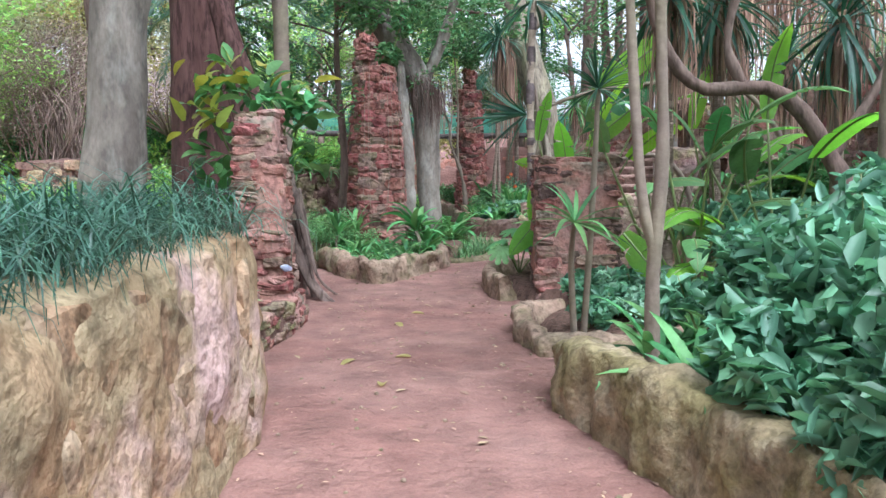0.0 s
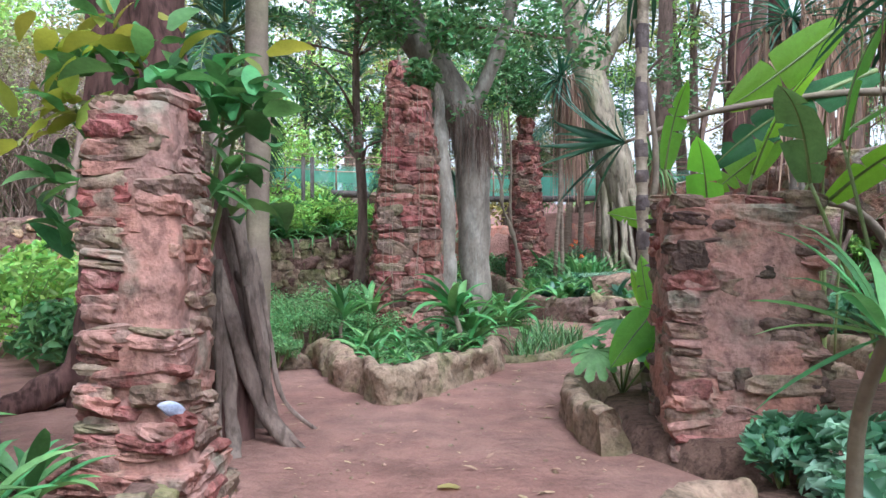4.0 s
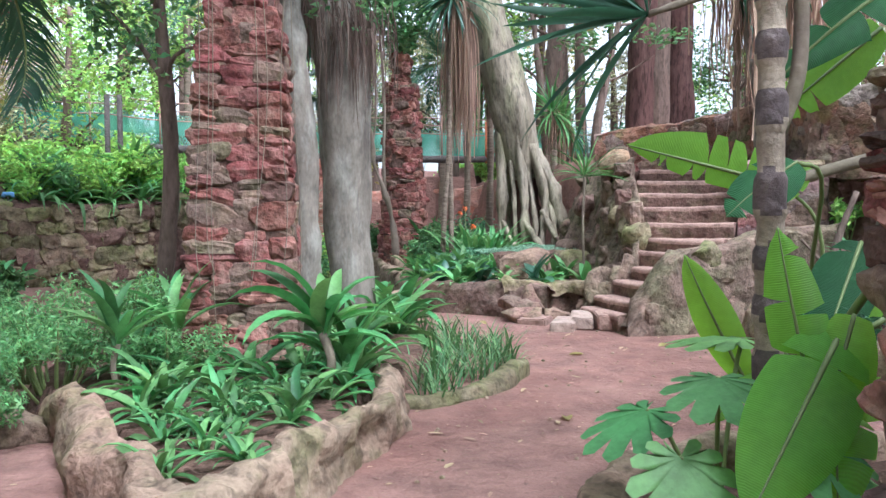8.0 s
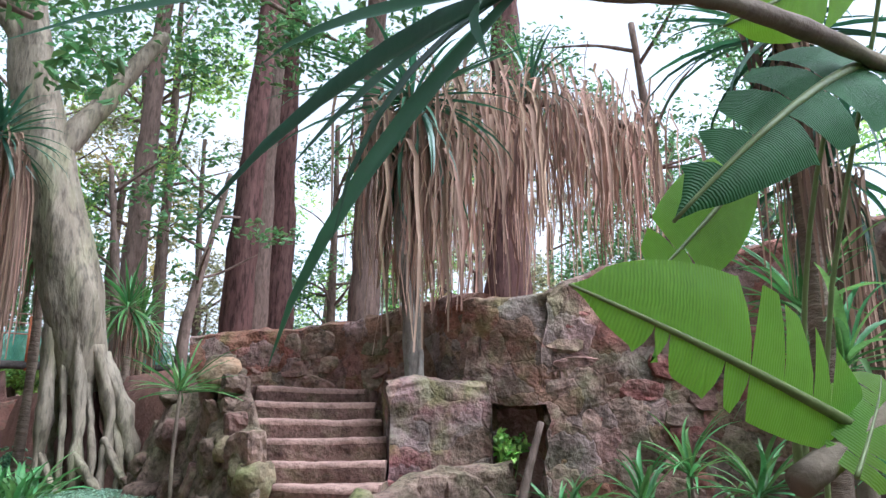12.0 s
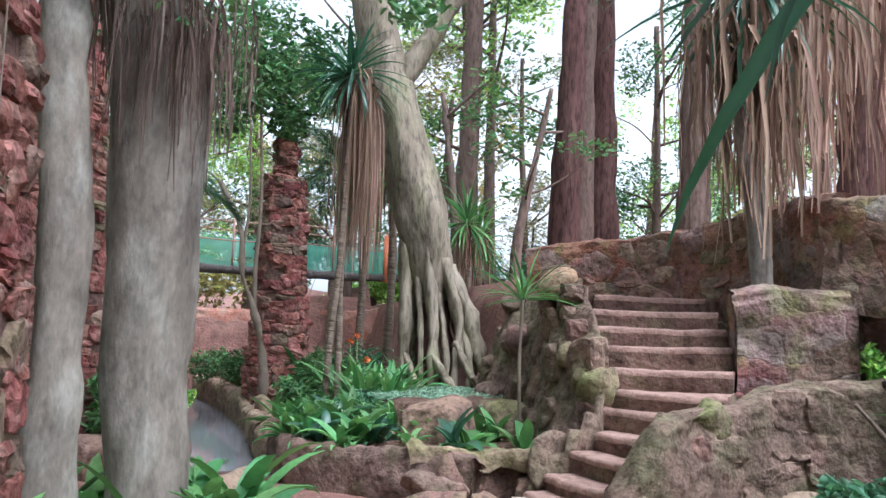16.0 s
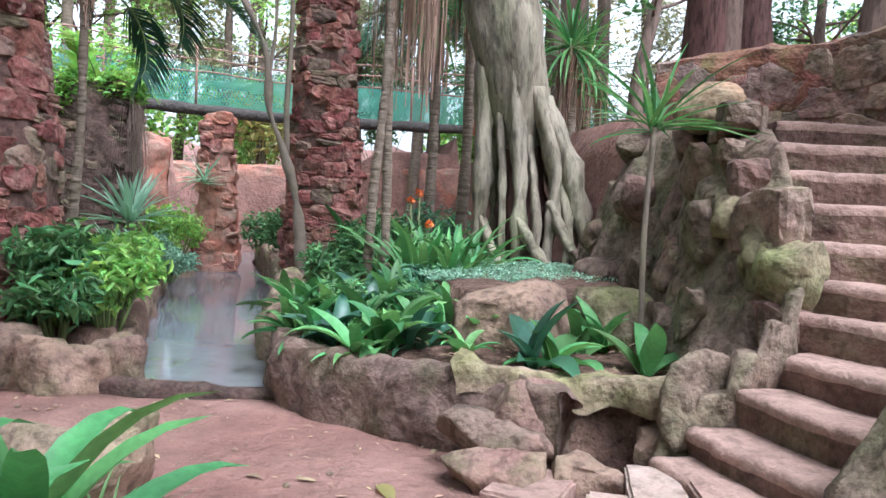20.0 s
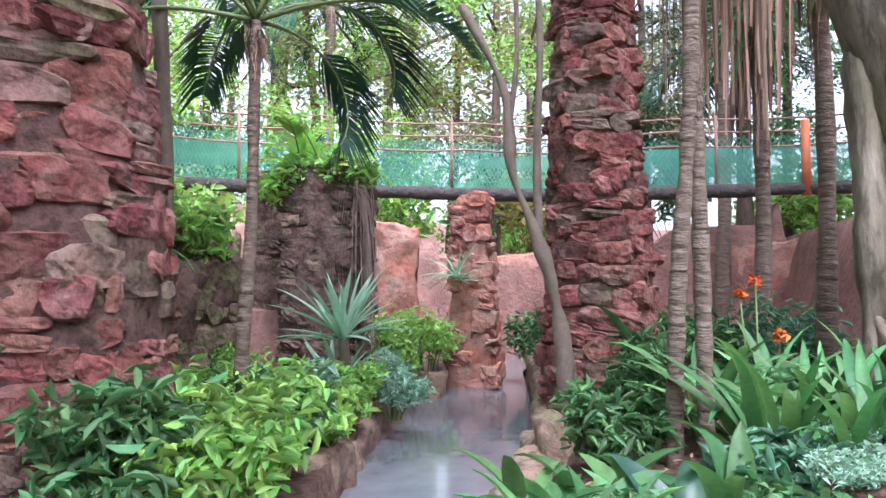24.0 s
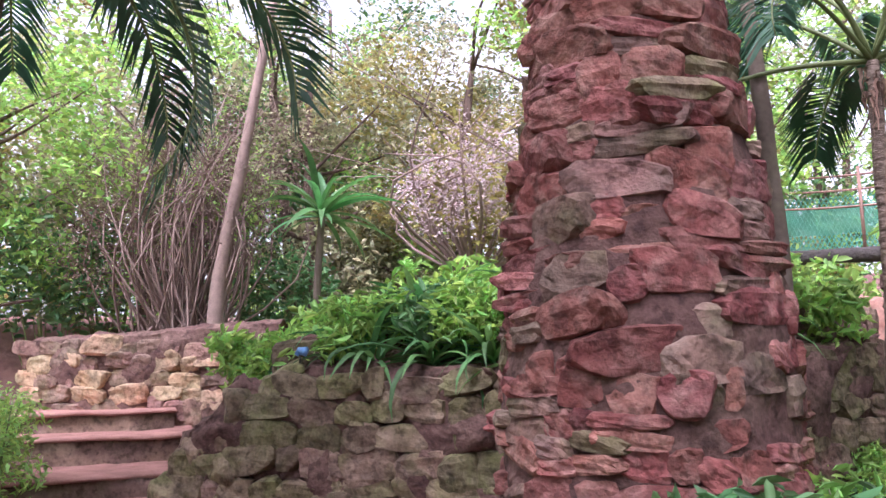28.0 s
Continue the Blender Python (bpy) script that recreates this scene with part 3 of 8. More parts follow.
def strap(L, W, droop, seg=7, fold=0.25, tip=0.35, wave=0.0, lift=70.0, seed=0):
    """A strap leaf growing from the origin along +y, lift degrees up, drooping."""
    V, a = [], radians(lift)
    p = np.array([0.0, 0, 0])
    for i in range(seg + 1):
        t = i / seg
        w = W * min(1, 0.35 + 2.2 * t) * (1 - max(0, (t - tip) / (1 - tip)) ** 2) + 0.002
        d = np.array([0, math.cos(a), math.sin(a)])
        up = np.array([0, -math.sin(a), math.cos(a)])
        x = math.sin(t * 5 + seed) * wave
        for s in (-1, 0, 1):
            V.append(p + [s * w / 2 + x, 0, 0] + up * (abs(s) * w * fold))
        p = p + d * L / seg
        a -= radians(droop) / seg * (0.4 + 1.2 * t)
    F = []
    for i in range(seg):
        for s in (0, 1):
            k = i * 3 + s
            F.append([k, k + 1, k + 4, k + 3])
    return np.array(V), F


def turned(V, rz=0.0, move=(0, 0, 0), scale=1.0, rx=0.0):
    c, s = math.cos(rz), math.sin(rz)
    W = np.asarray(V) * scale
    if rx:
        cx, sx = math.cos(rx), math.sin(rx)
        W = W @ np.array([[1, 0, 0], [0, cx, sx], [0, -sx, cx]])
    return W @ np.array([[c, s, 0], [-s, c, 0], [0, 0, 1]]) + np.asarray(move)


STRAPS = {}


def rosette(name, label, at, L, W, count, mat, droop=80, lift=(35, 85), category="plant", group="", height=0.0, fold=0.25, tip=0.35, seed=0, stem=None):
    """A plant of separate strap leaves round one crown."""
    ob = thing(name, label, category, at, group=group)
    key = (mat.name, round(W / L, 2), droop, fold, tip)
    if key not in STRAPS:
        STRAPS[key] = [mesh_of("leaf", *strap(1.0, W / L, droop * (0.7 + 0.2 * k), 7, fold, tip, 0.02, lift=0, seed=k), mat) for k in range(4)]
    r = np.random.default_rng(seed + 11)
    if stem:
        part("stem", mesh_of("stem", *tube(curve([(0, 0, -0.05), (r.normal(0, .03), r.normal(0, .03), height / 2), (0, 0, height)], 10), [stem] * 10, 8), BARK_TAN), ob, "slim ringed stem")
    for i in range(count):
        el = r.uniform(*lift)
        s = L * r.uniform(0.65, 1.1)
        m = pose(r.normal(0, .015), r.normal(0, .015), height + r.uniform(-0.04, 0.03), 0, 0, i * 137.5 + r.normal(0, 12)) @ pose(0, 0, 0, el, r.normal(0, 10), 0) @ Matrix.Scale(s, 4)
        part("leaf", STRAPS[key][int(r.integers(4))], ob, m=m)
    return ob


def leaf_cloud(centres, radii, count, size, seed=0, shell=0.5, flat=0.5, aspect=0.45):
    """Vertices and faces of many small leaves in ellipsoid clumps."""
    r = np.random.default_rng(seed)
    C, Rr = np.asarray(centres, float), np.asarray(radii, float)
    if Rr.ndim == 1:
        Rr = np.repeat(Rr[:, None], 3, 1)
    k = r.integers(0, len(C), count)
    d = r.normal(size=(count, 3))
    d /= np.linalg.norm(d, axis=1)[:, None]
    P = C[k] + d * Rr[k] * (shell + (1 - shell) * r.random(count) ** 0.6)[:, None] * r.uniform(0.7, 1.12, (count, 1))
    a = r.normal(size=(count, 3)) * [1, 1, flat]
    a /= np.linalg.norm(a, axis=1)[:, None]
    nrm = r.normal(size=(count, 3)) * 0.7 + [0, 0, 0.8]
    b = np.cross(nrm, a)
    b /= np.linalg.norm(b, axis=1)[:, None]
    s = size * r.uniform(0.5, 1.3, count)[:, None]
    up = np.cross(a, b) * s * 0.15
    if size >= 0.085 and count <= 2300:
        h = b * s * aspect * 0.5
        bend = np.cross(a, b) * s * 0.12
        V = np.stack([P - a * s * 0.5, P - a * s * 0.18 + h + up, P + a * s * 0.2 + h * 0.85 + up - bend * 0.3, P + a * s * 0.55 - bend, P + a * s * 0.2 - h * 0.85 + up - bend * 0.3, P - a * s * 0.18 - h + up], 1).reshape(-1, 3)
        k = np.arange(count)[:, None] * 6
        return V, np.concatenate([k + [0, 1, 2, 3], k + [0, 3, 4, 5]]).tolist()
    V = np.stack([P - a * s * 0.5, P + b * s * aspect * 0.5 + up, P + a * s * 0.5 - up, P - b * s * aspect * 0.5 + up], 1).reshape(-1, 3)
    F = np.arange(count * 4).reshape(-1, 4)
    return V, F.tolist()


def tree(name, label, base, height, r0, crown, mat=None, leafmat=None, leaves=1500, size=0.16, lean=(0, 0), limbs=5, group="", seed=0, spread=1.6, r1=0.45, flutes=0, category="tree", clear=0.6):
    """Trunk, limbs and an open crown of leaves. crown: height at which it is centred over the base and its radius."""
    r = np.random.default_rng(seed + 100)
    ob = thing(name, label, category, base, group=group)
    x, y = lean
    path = curve([(0, 0, -0.2), (x * 0.2 + r.normal(0, .05), y * 0.2, height * 0.3), (x * 0.6, y * 0.6 + r.normal(0, .06), height * 0.65), (x, y, height)], 26)
    rad = np.interp(np.linspace(0, 1, 26), [0, 0.06, 0.3, 1], [r0 * 1.5, r0 * 1.1, r0, r0 * r1])
    part("trunk", mesh_of("trunk", *tube(path, rad, 16, flutes, 0.08 if flutes else 0, r0 * 0.2, seed), mat or BARK_DARK), ob)
    centres, radii, far = [], [], []
    for i in range(limbs):
        t = r.uniform(clear, 1.0)
        p = path[int(t * 25)]
        a = i * 2.4 + r.normal(0, .4)
        q = p + np.array([math.cos(a), math.sin(a), 0]) * spread * r.uniform(0.5, 1.1) + [0, 0, crown * r.uniform(0.2, 0.8)]
        m = (p + q) / 2 + r.normal(0, 0.12, 3)
        bough = tube(curve([p, m, q], 10), np.linspace(r0 * 0.35, r0 * 0.1, 10), 7, rough=0.01)
        if limbs > 5 and name in ("garden_tree", "hill_tree"):
            far.append(bough)
        else:
            part("limb", mesh_of("limb", *bough, mat or BARK_DARK), ob)
        for k in range(3):
            centres.append(q + r.normal(0, 0.4 * spread / 1.6, 3))
            radii.append(np.array([1, 1, 0.7]) * crown * r.uniform(0.25, 0.5))
    if far:
        part("branchwork", mesh_of("branchwork", *joined(far), mat or BARK_DARK), ob, kind="stuff")
    if leaves:
        part("crown", mesh_of("crown", *leaf_cloud(centres, radii, leaves, size, seed), leafmat or LEAF_I), ob, kind="stuff")
    return ob


def shrub(name, label, at, radius, height, leaves, size, mat, seed=0, category="shrub", group="", clumps=9, aspect=0.45):
    r = np.random.default_rng(seed + 300)
    ob = thing(name, label, category, at, group=group)
    C, Rr, stems = [], [], []
    for i in range(clumps):
        a, d = r.uniform(0, 6.28), radius * r.uniform(0.1, 0.75)
        z = height * r.uniform(0.3, 0.8)
        c = np.array([math.cos(a) * d, math.sin(a) * d, z])
        C.append(c)
        Rr.append((radius * r.uniform(0.25, 0.45), radius * r.uniform(0.25, 0.45), height * r.uniform(0.18, 0.32)))
        stems.append(tube(curve([(c[0] * 0.3, c[1] * 0.3, -0.05), c * [0.7, 0.7, 0.6], c + [0, 0, height * 0.15]], 6), [0.012, 0.011, 0.01, 0.008, 0.006, 0.004], 5))
    part("woody_base", mesh_of("woody_base", *joined(stems), STEM), ob, kind="stuff")
    part("foliage", mesh_of("foliage", *leaf_cloud(C, Rr, leaves, size, seed, 0.3, 0.7, aspect), mat), ob, kind="stuff")
    return ob


def frond(L, leaflets, ll, lw, droop=60, v=0.5, seed=0, hang=0.3, start=0.14):
    """A feather palm frond along +y from the origin: (rib V, F), (leaflets V, F)."""
    r = np.random.default_rng(seed)
    n = 14
    p, a = np.zeros(3), 0.0
    path, dirs = [], []
    for i in range(n + 1):
        path.append(p.copy())
        d = np.array([0, math.cos(a), math.sin(a)])
        dirs.append(d)
        p = p + d * L / n
        a -= radians(droop) / n * (0.3 + 1.4 * i / n)
    path = np.array(path)
    rib = tube(path, np.linspace(0.018, 0.004, n + 1) * L / 1.6, 6)
    V, F = [], []
    for k in range(leaflets):
        t = start + (1 - start) * (k // 2) / (leaflets / 2)
        i = min(int(t * n), n - 1)
        f = t * n - i
        o = path[i] * (1 - f) + path[i + 1] * f
        d = dirs[i]
        side = 1 if k % 2 else -1
        up = np.array([0, -d[2], d[1]])
        q = d * 0.75 + np.array([side, 0, 0]) * 0.75 + up * v + r.normal(0, 0.08, 3)
        q /= np.linalg.norm(q)
        l = ll * (0.45 + 0.55 * math.sin(math.pi * min(1, t * 0.85 + 0.12))) * r.uniform(0.85, 1.1)
        w = np.cross(q, up)
        w /= np.linalg.norm(w) + 1e-9
        m1, m2 = o + q * l * 0.45, o + q * l - np.array([0, 0, hang * l])
        b = len(V)
        V += [o - w * lw * 0.25, o + w * lw * 0.25, m1 + w * lw * 0.5, m1 - w * lw * 0.5, m2]
        F += [[b, b + 1, b + 2, b + 3], [b + 3, b + 2, b + 4]]
    return rib, (np.array(V), F)


def banana_leaf(L, W, droop=70, tears=5, seed=0, fold=0.18, lop=0.0):
    """A paddle leaf along +y: blade halves torn between the veins, and a midrib."""
    q = np.random.default_rng(seed)
    n = 24
    p, a = np.zeros(3), 0.0
    path, dirs = [], []
    for i in range(n + 1):
        path.append(p.copy())
        d = np.array([0, math.cos(a), math.sin(a)])
        dirs.append(d)
        p = p + d * L / n
        a -= radians(droop) / n * (0.2 + 1.6 * i / n)
    path = np.array(path)
    rib = tube(path, np.linspace(0.016, 0.003, n + 1) * L, 6)
    V, F = [], []
    for side in (-1, 1):
        cuts = sorted(q.choice(np.arange(3, n - 2), tears, replace=False).tolist()) + [n]
        start = 0
        for c in cuts:
            sag = q.uniform(-0.05, 0.12)
            b = len(V)
            for i in range(start, c + 1):
                t = i / n
                w = W / 2 * (math.sin(math.pi * min(1, 0.08 + t * 0.95)) ** 0.55) * (1 - 0.15 * t) * (1 + lop * side)
                up = np.array([0, -dirs[i][2], dirs[i][1]])
                edge = (0.06 if i == start and start else 0) - (0.06 if i == c and c < n else 0)
                for k in range(4):
                    f = k / 3
                    V.append(path[i] + np.array([side * w * f, 0, 0]) + up * (fold * w * f - (fold * 1.7 + sag) * w * f * f) + dirs[i] * (0.1 * w * f + edge * f * f * L * 0.5))
            m = c - start
            for i in range(m):
                for k in range(3):
                    j = b + i * 4 + k
                    F.append([j, j + 1, j + 5, j + 4] if side > 0 else [j, j + 4, j + 5, j + 1])
            start = c
    return rib, (np.array(V), F)


def paddle(parent, base, tip_dir, L, W, mat, droop=60, seed=0, stalk_from=None, roll=0.0, tears=2, label=""):
    """A banana leaf as a part, with its rib; stalk_from: where its stalk leaves the plant, in the parent's space."""
    rib, blade = banana_leaf(L, W, droop, tears, seed)
    d = Vector(tip_dir).normalized()
    yaw, el = math.degrees(math.atan2(-d.x, d.y)), math.degrees(math.asin(d.z))
    m = pose(*base, 0, 0, yaw) @ pose(0, 0, 0, el, 0, 0) @ pose(0, 0, 0, 0, roll, 0)
    leaf = part("leaf", mesh_of("leaf", *blade, mat), parent, label, m)
    part("midrib", mesh_of("midrib", *rib, STEM), leaf)
    if stalk_from is not None:
        b = np.array(base)
        s = np.array(stalk_from)
        part("stalk", mesh_of("stalk", *tube(curve([s, (s * 0.45 + b * 0.55) + [0, 0, 0.06 * L], b], 10), np.linspace(0.018, 0.011, 10), 8), STEM), parent)
    return leaf


def held_leaf(parent, base, tip, face, W, mat, droop=25, seed=0, tears=2, stalk=(), fold=0.18, label="", lop=0.0):
    """A paddle leaf from base to tip (in the world) whose upper side faces a direction; stalk: points down from the base."""
    at = np.array(parent.matrix_basis.translation)
    b, t = Vector(np.array(base) - at), Vector(np.array(tip) - at)
    y = (t - b).normalized()
    z = Vector(face)
    z = (z - y * z.dot(y)).normalized()
    rib, blade = banana_leaf((t - b).length * (1 + droop / 900), W, droop, tears, seed, fold, lop)
    m = Matrix((y.cross(z), y, z)).transposed().to_4x4()
    m.translation = b
    leaf = part("leaf", mesh_of("leaf", *blade, mat), parent, label, m @ pose(0, 0, 0, droop * 0.45, 0, 0))
    part("midrib", mesh_of("midrib", *rib, STEM), leaf)
    if stalk:
        P = curve([b] + [Vector(np.array(p) - at) for p in stalk], 14)
        part("stalk", mesh_of("stalk", *tube(P, np.linspace(0.008, 0.013, 14), 8), STEM), parent)
    return leaf


def yucca_head(parent, at, L, W, count, mat, lift=(-40, 80), droop=40, seed=0, m0=None):
    key = ("y", mat.name, round(W / L, 3), droop)
    if key not in STRAPS:
        STRAPS[key] = [mesh_of("leaf", *strap(1.0, W / L, droop * (0.5 + 0.35 * k), 6, 0.2, 0.3, 0.0, lift=0, seed=k), mat) for k in range(4)]
    q = np.random.default_rng(seed + 77)
    for i in range(count):
        m = pose(*at, 0, 0, i * 137.5 + q.normal(0, 9)) @ pose(0, 0, 0, q.uniform(*lift), q.normal(0, 8), 0) @ Matrix.Scale(L * q.uniform(0.7, 1.1), 4)
        part("leaf", STRAPS[key][int(q.integers(4))], parent, m=m if m0 is None else m0 @ m)


def hanging(points, count, length, width, spread, seed=0, sway=0.06):
    """Dead leaves hanging in strips from a line of points."""
    q = np.random.default_rng(seed)
    P = curve(points, 40)
    out = []
    for i in range(count):
        o = P[int(q.integers(40))] + q.normal(0, spread, 3) * [1, 1, 0.8]
        l, w, a = length * q.choice([q.uniform(0.3, 0.8), q.uniform(0.7, 1.2)]), width * q.uniform(0.5, 1.3), q.uniform(0, 3.14)
        u = np.array([math.cos(a), math.sin(a), 0]) * w / 2
        v = np.array([math.sin(a), -math.cos(a), 0])
        V, out_dir = [], np.array([math.cos(a * 2.1), math.sin(a * 2.1), 0])
        n = 5
        for k in range(n + 1):
            t = k / n
            c = o + out_dir * 0.16 * l * (1 - (1 - t) ** 3) * 0.6 + np.array([0, 0, -l * t * t * 0.35 - l * t * 0.65 + 0.06 * l * math.sin(math.pi * min(1, 2 * t))]) + q.normal(0, sway * 0.12, 3)
            f = 1 - 0.7 * t
            V += [c - u * f, c + v * 0.25 * w * f, c + u * f]
        out.append((np.array(V), [[k * 3 + s, k * 3 + s + 1, k * 3 + s + 4, k * 3 + s + 3] for k in range(n) for s in (0, 1)]))
    return joined(out)


def grass(name, label, at, radius, count, L, W, mat, seed=0, droop=(40, 130), group="", lift=(55, 88)):
    q = np.random.default_rng(seed + 5)
    out = []
    for i in range(count):
        v, f = strap(L * q.uniform(0.5, 1.15), W * q.uniform(0.6, 1.2), q.uniform(*droop), 5, 0.15, 0.2, 0, q.uniform(*lift))
        a, d = q.uniform(0, 6.28), radius * math.sqrt(q.random())
        out.append((turned(v, q.uniform(0, 6.28), (math.cos(a) * d, math.sin(a) * d, -0.02)), f))
    V, F = joined(out)
    ob = new(name, mesh_of(name, V, F, mat))
    ob.matrix_basis = pose(*at)
    return tagged(ob, label, "grass", group=group)


def feather_palm(name, label, at, trunk_pts, r0, fronds, L, ll, lw, mat, droop=70, lift=(-5, 75), seed=0, bark=None, leaflets=70, hang=0.35, group="", start=0.14):
    ob = thing(name, label, "palm", at, group=group)
    path = curve(trunk_pts, 30)
    rad = np.linspace(r0 * 1.15, r0 * 0.8, 30) * (1 + 0.06 * np.sin(np.arange(30) * 2.4))
    part("trunk", mesh_of("trunk", *tube(path, rad, 14, rough=r0 * 0.1), bark or BARK_PALM), ob)
    q = np.random.default_rng(seed)
    kinds = []
    for k in range(3):
        rib, lf = frond(L, leaflets, ll, lw, droop * (0.7 + 0.3 * k), 0.35, seed + k, hang, start)
        kinds.append((mesh_of("rib", *rib, STEM), mesh_of("frond", *lf, mat)))
    top = path[-1]
    for i in range(fronds):
        a, b = kinds[int(q.integers(3))]
        t = i / fronds
        m = pose(*top, 0, 0, i * 137.5 + q.normal(0, 8)) @ pose(0, 0, 0, lift[0] + (lift[1] - lift[0]) * t + q.normal(0, 4), q.normal(0, 8), 0) @ Matrix.Scale(q.uniform(0.85, 1.1), 4)
        fr = part("frond", b, ob, m=m)
        part("rib", a, fr)
    fib = hanging([top + [0, 0, -0.05], top + [0.02, 0, -0.2]], 40, 0.3, 0.03, r0 * 0.8, seed)
    part("fibre", mesh_of("fibre", *fib, DEAD), ob, "shaggy brown fibre under the crown")
    return ob


# ---- the setting ----
WALL_LINE = [(3.75, 19.55), (4.6, 19.1), (5.3, 18.2), (5.5, 17.2), (5.45, 16.4), (5.7, 15.8), (6.4, 15.3), (7.2, 14.6), (7.6, 13.0), (7.4, 10.0), (6.6, 6.0)]
POND = [(-0.4, 18.28), (-0.55, 19.2), (-0.84, 20.8), (-1.08, 22.6), (-1.35, 24.5), (-1.75, 27.5), (-1.75, 31.0), (-0.75, 31.0), (-0.6, 28.0), (-0.15, 25.5), (0.27, 23.2), (0.46, 21.0), (0.6, 19.4), (0.8, 18.3)]
LEFT_WALL = [(-5.75, 18.05), (-5.25, 18.55), (-4.5, 19.35), (-3.6, 20.2), (-3.0, 21.2), (-2.9, 23.0)]


def side_of(X, Y, line):
    """Signed distance to a polyline, positive to the right of its direction."""
    best = np.full(X.shape, 1e9)
    sign = np.ones(X.shape)
    for (x0, y0), (x1, y1) in zip(line[:-1], line[1:]):
        dx, dy = x1 - x0, y1 - y0
        t = np.clip(((X - x0) * dx + (Y - y0) * dy) / (dx * dx + dy * dy), 0, 1)
        ex, ey = X - x0 - t * dx, Y - y0 - t * dy
        d = np.hypot(ex, ey)
        s = np.where(dx * ey - dy * ex > 0, -1, 1)
        sign = np.where(d < best - 1e-6, s, sign)
        best = np.minimum(best, d)
    return best * sign


def inside(X, Y, poly):
    r = np.zeros(X.shape, bool)
    n = len(poly)
    for i in range(n):
        x0, y0 = poly[i]
        x1, y1 = poly[(i + 1) % n]
        c = ((y0 > Y) != (y1 > Y)) & (X < (x1 - x0) * (Y - y0) / (y1 - y0 + 1e-12) + x0)
        r ^= c
    return r


def smooth(v, a, b):
    t = np.clip((v - a) / (b - a), 0, 1)
    return t * t * (3 - 2 * t)


def ground_z(X, Y):
    X, Y = np.asarray(X, float), np.asarray(Y, float)
    P = np.column_stack([X.ravel(), Y.ravel(), np.zeros(X.size)])
    z = (fbm(P, 0.9, 2) * 0.018 + vnoise(P, 7, 4) * 0.006).reshape(X.shape)
    d = -side_of(X, Y, WALL_LINE + [(6.6, -60)])
    z = z + smooth(d, 0.05, 0.3) * 2.3 * smooth(X, 3.6, 3.9)
    # bank behind the fig tree, and the yard behind the pond
    z = z + smooth(Y, 23.0, 26) * 0.6 * smooth(X, 0.9, 2.0) * (X <= 3.7) + smooth(Y, 30.5, 31.2) * 1.9 * (X <= 3.7) * (X > -30)
    # the way that climbs to the left, and the hill beyond it
    z = z + smooth(-X, 2.6, 5.6) * 0.4 * smooth(Y, 13.5, 16.5) * (Y < 31) + smooth(-X, 8.2, 16) * 2.2 * smooth(Y, 2, 14)
    dl = side_of(X, Y, LEFT_WALL)
    z = z + smooth(-dl, 0.15, 0.6) * 1.1 * smooth(X, -6.3, -5.3) * (Y > 17.9) * (Y < 31) * (X < -2.7)
    z = z - inside(X, Y, POND) * 0.4
    z = z + smooth(-X, 1.35, 1.6) * 1.0 * smooth(-Y, -4.7, -4.5)
    z = z + smooth(np.hypot(X, Y - 12), 22, 60) * 2.5
    return z


xs = np.concatenate([-np.geomspace(2000, 9, 26), np.arange(-8.5, 9.01, 0.14), np.geomspace(9.6, 2000, 26)])
ys = np.concatenate([-np.geomspace(2000, 4, 22), np.arange(-3.5, 32.01, 0.14), np.geomspace(33, 2000, 24)])
GX, GY = np.meshgrid(xs, ys)
GZ = ground_z(GX, GY)
nx, ny = len(xs), len(ys)
idx = np.arange(nx * ny).reshape(ny, nx)
quads = np.stack([idx[:-1, :-1], idx[:-1, 1:], idx[1:, 1:], idx[1:, :-1]], -1).reshape(-1, 4)
tagged(new("ground", mesh_of("ground", np.column_stack([GX.ravel(), GY.ravel(), GZ.ravel()]), quads, DIRT)), "trodden red-brown earth path with fine grit", "ground", kind="structure")


def ring_wall(name, label, line, z0, tops, thick, mat, seed=0, rough=0.05, batter=0.05):
    """A plastered rubble wall along line (x, y), tops given at its points; z0 its foot."""
    ob = kerb(name, label, line, tops, thick, mat, base=z0, seed=seed, rough=rough, kind="structure", category="wall", top_var=0.06, batter=batter, n=max(10, int(sum(math.dist(a, b) for a, b in zip(line[:-1], line[1:])) / 0.085)))
    return ob


